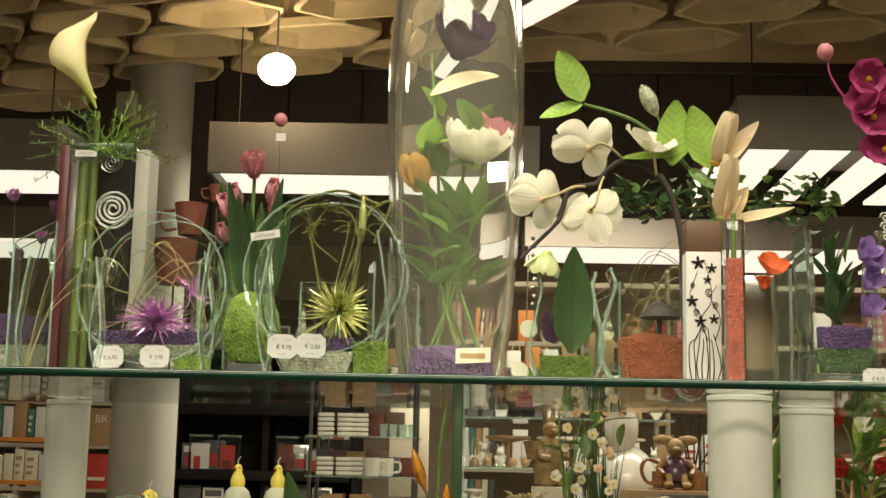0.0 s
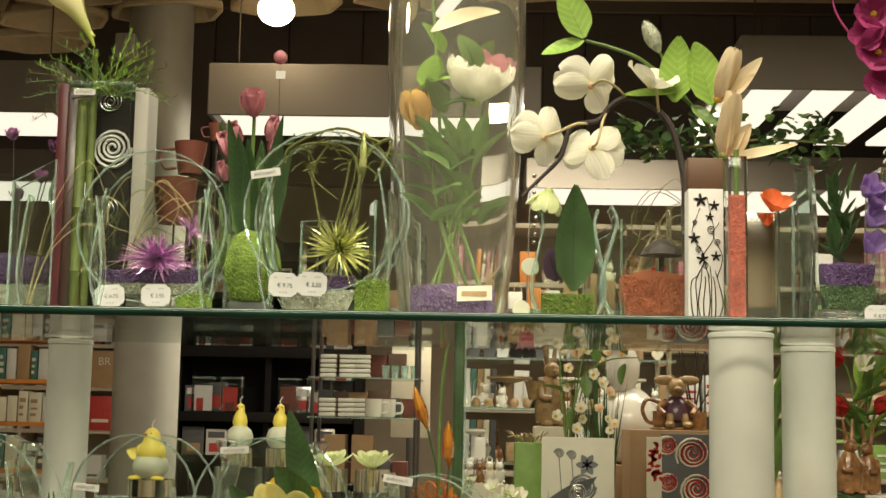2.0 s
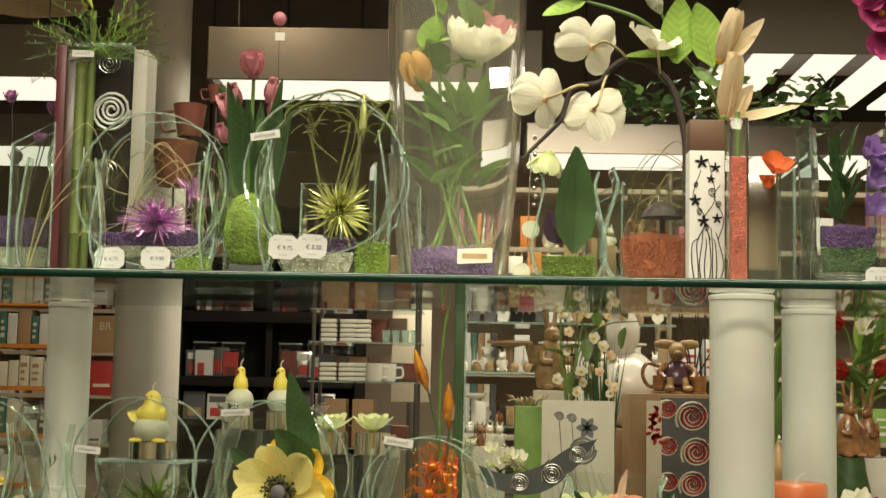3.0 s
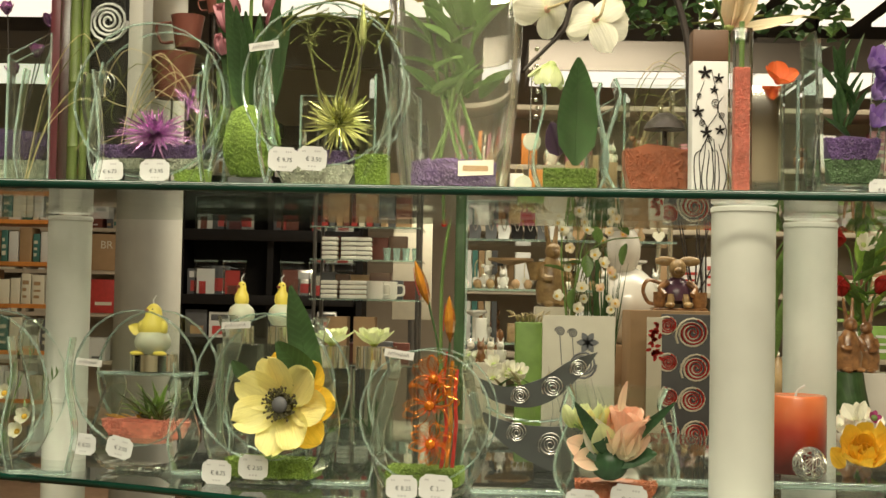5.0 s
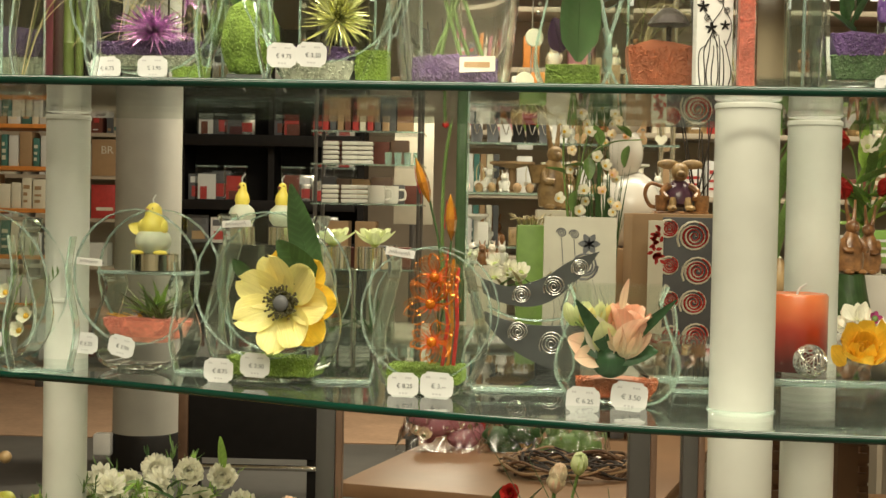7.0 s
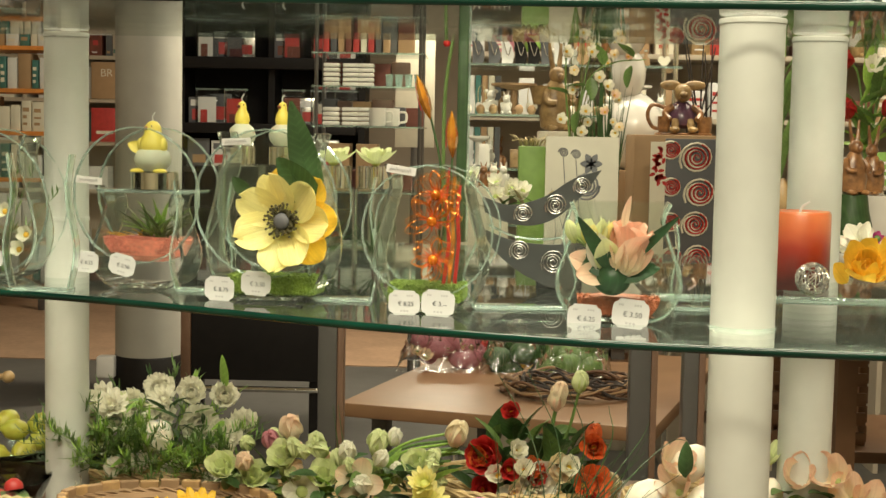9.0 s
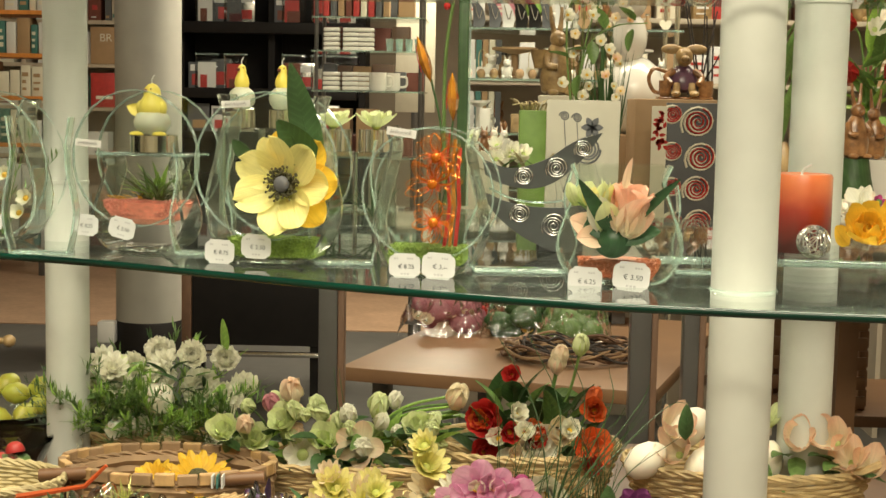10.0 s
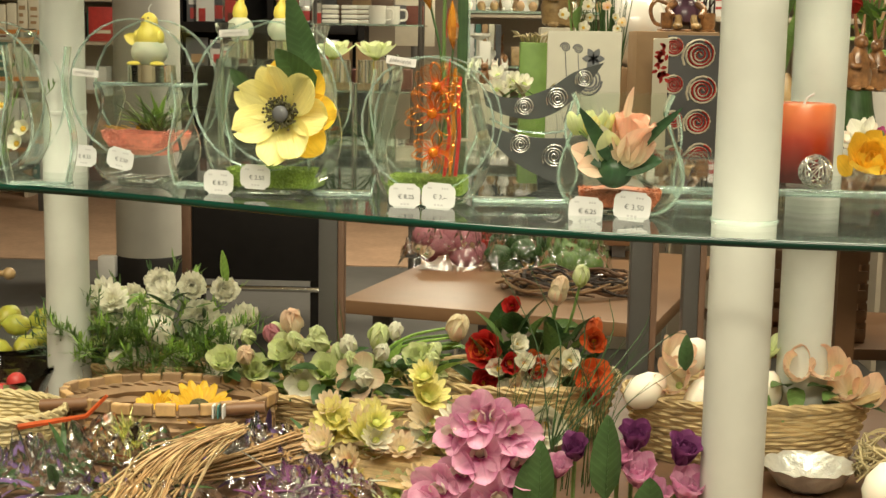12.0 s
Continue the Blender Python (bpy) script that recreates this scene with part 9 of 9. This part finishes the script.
for k in range(10):
    a = random.uniform(-0.04, 0.10)
    stalk(ob, [(-0.01, 0.02, 0.40), (a * 0.5, 0.03, 0.56), (a * 1.2, 0.03, random.uniform(0.62, 0.76))], 0.0016, 0.0008, "mosstwig", "twig", 5)
hare(0.197, 4.0, 1.335, 0.245, "goldfig", "golden brown standing hare with a pannier", 25, True)
carton(0.15, 0.26, 3.93, 0.91, 0.424, 0.12, "cream", "pale carton carrying a rabbit figure")
# riser with a green bag and small goods
ob = thing("table_riser", 0.135, 3.60, 0.75, "low wooden riser with small goods on the beech table", "riser")
part("top", box(B(), -0.25, 0.27, 0, 0.28, 0.033, 0.053, 0.002), "wood", ob)
for x in (-0.17, 0.22):
    part("foot", box(B(), x - 0.017, x + 0.017, 0.02, 0.10, 0.0005, 0.0325), "steel", ob)
bag = carton(0.089, 0.157, 3.62, 0.8035, 0.49, 0.09, "greenbox", "bright green gift bag with straw on top", "gift bag")
for k in range(40):
    a = random.uniform(-0.03, 0.03)
    stalk(bag, [(a, random.uniform(0.01, 0.08), 0.485), (a * 1.3, random.uniform(-0.01, 0.09), 0.505), (a * 1.6 + random.uniform(-0.02, 0.02), random.uniform(-0.02, 0.09), 0.50 + random.uniform(0, 0.02))], 0.0016, 0.001, "raffia", "straw", 4)
ob = thing("kraft_carton", 0.0, 3.70, 0.8035, "tall pale kraft carton with tiny figurines on top", "box")
part("box", box(B(), -0.067, 0.067, 0, 0.11, 0, 0.38, 0.003), "cream", ob)
for k in range(5):
    figure("figurine", -0.052 + 0.026 * k, 3.73, 1.184, 0.066, rnd.choice(("ceramic", "egg", "brownfig")), "tiny glazed animal figurine", group="tiny figurines")

# far side: wooden shelf with hares, tulips, shell bowl
ob = thing("wooden_shelf", 0.85, 2.35, 0, "wooden shelf table with spring decorations", "table")
part("tabletop", box(B(), -0.28, 0.55, 0, 0.95, 1.075, 1.10, 0.003), "wood", ob)
for x in (-0.10, 0.5):
    for y in (0.55, 0.9):
        part("leg", box(B(), x - 0.02, x + 0.02, y - 0.02, y + 0.02, 0, 1.074), "wood", ob)
ob = thing("shell_bowl", 0.650, 2.45, 1.10, "white bowl heaped with pale shells and butterflies", "bowl")
part("bowl", lathe(B(), [(0.02, 0), (0.045, 0.02), (0.05, 0.03), (0.0, 0.028)], 22), "ceramic", ob)
for k in range(46):
    a, r = random.uniform(0, 6.28), 0.046 * math.sqrt(random.random())
    m = Matrix.Translation((r * math.cos(a), r * math.sin(a), 0.030 + 0.022 * (1 - r / 0.05) + random.uniform(0, 0.006))) @ turn(random.uniform(0, 360), random.uniform(0, 360), random.uniform(0, 360))
    part("shell", petal(B(), m, random.uniform(0.016, 0.024), 0.018, 0.6, 1.2, 1.0, 5, 5), "egg", ob)
for q in (-1, 1):
    leaf(ob, (-0.012, -0.022, 0.052), (q * 0.5 - 0.2, -0.2, 1), 0.038, 0.026, "petal_white", 0.2, 0, 1.1, face=(q * 0.6, -1, 0.2))
flower(ob, (0.02, -0.02, 0.055), (0.1, -0.9, 0.4), "petal_magenta", 5, 0.012, 0.01, 60)
leaf(ob, (-0.005, -0.02, 0.05), (-0.3, -0.4, 1), 0.035, 0.022, "petal_white", 0.2)
g = thing("moss_stand", 0.77, 2.98, 1.10, "green and dark moss stand under a brown hare", "stand")
part("stand", lathe(B(), [(0.04, 0), (0.045, 0.03), (0.035, 0.075), (0.03, 0.11)], 20), "leafdark", g)
hare(0.77, 2.98, 1.21, 0.155, "brownfig", "glazed brown hare figure on a moss stand", 20)
g = thing("glass_goblet", 0.85, 2.86, 1.10, "cut glass goblet beside brown hares", "glass")
part("glass_body", lathe(B(), [(0.03, 0), (0.032, 0.09), (0.036, 0.10), (0.03, 0.09), (0.0, 0.01)], 22), "glassedge", g)
carton(0.79, 0.89, 3.05, 1.10, 0.105, 0.1, "ceramic", "white block under a brown hare", "box")
hare(0.84, 3.1, 1.2055, 0.15, "brownfig", "glazed dark brown hare figure on a white block", -30)
g = thing("tulip_vase", 0.86, 3.22, 1.10, "white vase with hanging red silk tulips", "flower arrangement")
part("vase", lathe(B(), [(0.03, 0), (0.05, 0.06), (0.03, 0.16), (0.035, 0.18), (0.0, 0.17)], 20), "ceramic", g)
for dx, dz, mt in ((-0.05, 0.29, "petal_red"), (0.03, 0.295, "petal_red"), (-0.03, 0.46, "petal_orange"), (0.03, 0.47, "petal_red"), (0.06, 0.36, "petal_orange"), (-0.06, 0.40, "petal_red"), (0.08, 0.31, "petal_red"), (0.09, 0.46, "petal_red")):
    stalk(g, [(0, 0, 0.16), (dx * 0.4, 0, dz * 0.9), (dx, -0.02, dz)], 0.003, 0.002)
    bud(g, (dx, -0.03, dz - 0.01), (dx * 6, -0.6, 0.3), mt, 0.023, 1.1, 5)
for k in range(22):
    leaf(g, (random.uniform(-0.03, 0.03), -0.01, 0.2 + random.uniform(0, 0.15)), (random.uniform(-1, 1), -0.3, random.uniform(0.0, 1)), 0.12, 0.026, "leaf" if k % 2 else "leaflight", -0.3, random.uniform(-30, 30))
flower(g, (-0.01, -0.05, 0.385), (0, -1, 0.3), "petal_white", 9, 0.03, 0.014, 60, heart="petal_green")
g = thing("lantern", 0.548, 2.62, 1.10, "small golden lantern figure", "lantern")
part("body", lathe(B(), [(0.016, 0), (0.018, 0.06), (0.01, 0.07), (0.02, 0.09), (0.015, 0.13), (0.004, 0.15)], 14), "goldfig", g)
# big leafy plant behind the posts
g = thing("leafy_plant", 0.60, 3.0, 1.10, "tall green leafy plant", "plant")
for k in range(16):
    leaf(g, (random.uniform(-0.02, 0.02), 0, 0.02 * k), (random.uniform(-0.5, 0.5), -0.3, 1), 0.22, 0.025, "leaf", -0.2, random.uniform(-30, 30))

# wrapped goods on the beech table
cellophane(-0.085, 3.42, 0.75, 0.11, 0.09, 0.15, "pink goods wrapped in shiny cellophane", 31, (("flower", "petal_peach", 4), ("lump", "petal_pink", 12)))
cellophane(0.09, 3.40, 0.75, 0.09, 0.08, 0.13, "green plant wrapped in clear cellophane", 37, (("lump", "leafdark", 12), ("flower", "petal_gold", 1)))
cellophane(0.225, 3.36, 0.75, 0.09, 0.08, 0.14, "green plant with orange blossom wrapped in cellophane", 41, (("lump", "leaf", 12), ("flower", "petal_orange", 2)))
cellophane(0.0, 3.52, 0.75, 0.07, 0.05, 0.09, "red goods wrapped in cellophane", 45, (("lump", "petal_red", 9),))
ob = thing("twig_wreath", 0.20, 3.12, 0.75, "wreath of dark brown twigs lying on the beech table", "wreath")
for k in range(44):
    a, r = random.uniform(0, 6.28), random.uniform(0.075, 0.125)
    stalk(ob, [((r + random.uniform(-0.012, 0.012)) * 1.25 * math.cos(a + 0.42 * q), (r + random.uniform(-0.012, 0.012)) * math.sin(a + 0.42 * q), 0.006 + random.uniform(0, 0.034)) for q in range(5)], 0.0042, 0.002, "bark" if k % 4 == 0 else "twig" if k % 2 else "darkwood", "twig")
# slatted crates on a low table
ob = thing("low_table", 1.0, 3.55, 0, "low brown wooden table", "table")
part("tabletop", box(B(), -0.35, 0.5, 0, 0.5, 0.51, 0.54, 0.003), "wood", ob)
for x in (-0.3, 0.45):
    for y in (0.05, 0.45):
        part("leg", box(B(), x - 0.02, x + 0.02, y - 0.02, y + 0.02, 0, 0.509), "wood", ob)
for k in range(5):
    c = thing("slatted_crate", 0.87, 3.62, 0.5405 + 0.051 * k, "stacked shallow slatted wooden crate", "crate", "stacked crates")
    part("front_slat", box(B(), -0.125, 0.125, 0, 0.012, 0.0, 0.034, 0.002), "wood", c)
    part("back_slat", box(B(), -0.125, 0.125, 0.188, 0.2, 0.0, 0.034, 0.002), "wood", c)
    for x in (-0.12, 0.12):
        part("corner_block", box(B(), x - 0.012, x + 0.012, 0.013, 0.187, 0.006, 0.0505, 0.002), "wood", c)
# low bench and brass knob at the far left
ob = thing("white_bench", -3.6, 9.9, 0, "low white bench board before the beige bookcase", "bench")
part("board", box(B(), -0.55, 0.52, 0.0, 0.36, 0.37, 0.46, 0.006), "white", ob, "thick white board")
for x in (-0.5, 0.4):
    part("leg", box(B(), x, x + 0.05, 0.10, 0.15, 0.006, 0.369, 0.003), "steel", ob)
ob = thing("brass_rail", -0.95, 2.53, 0, "brass rail with a round end knob", "rail")
part("rail", tube(B(), [(-0.35, 0, 0.865), (0.085, 0, 0.865)], 0.006, n=10), "goldfig", ob)
part("knob", ball(B(), (0.095, 0, 0.865), 0.012), "goldfig", ob)
part("stand", tube(B(), [(-0.05, 0, 0), (-0.05, 0, 0.862)], 0.01, n=10), "steel", ob)
part("white_sheet", box(B(), -0.2, 0.05, 0.008, 0.012, 0.45, 0.85), "white", ob)
# goods rack at the far left, in front of the bookcase
ob = shelf_unit("goods_shelf", -2.30, 6.6, 0.62, 0.3, 1.86, (0.85, 1.08, 1.3, 1.5, 1.7, 1.85), "wall", "beige shelf with orange boards and white cartons", 2, 0.02, back=False, shelfmat="orangebox")
for z in (0.85, 1.08, 1.3, 1.5, 1.7):
    x = -2.58
    while x < -2.06:
        w = rnd.choice((0.03, 0.045, 0.06))
        carton(x, x + w, 6.62, z, rnd.uniform(0.10, 0.165), 0.12, rnd.choice(("white", "cream", "white", "teal", "white", "kraft", "cream", "charcoal")), "patterned gift pack on a beige shelf", group="packs on the beige shelf", face=rnd.choice((None, None, "kraft", "cream")))
        x += w + 0.006
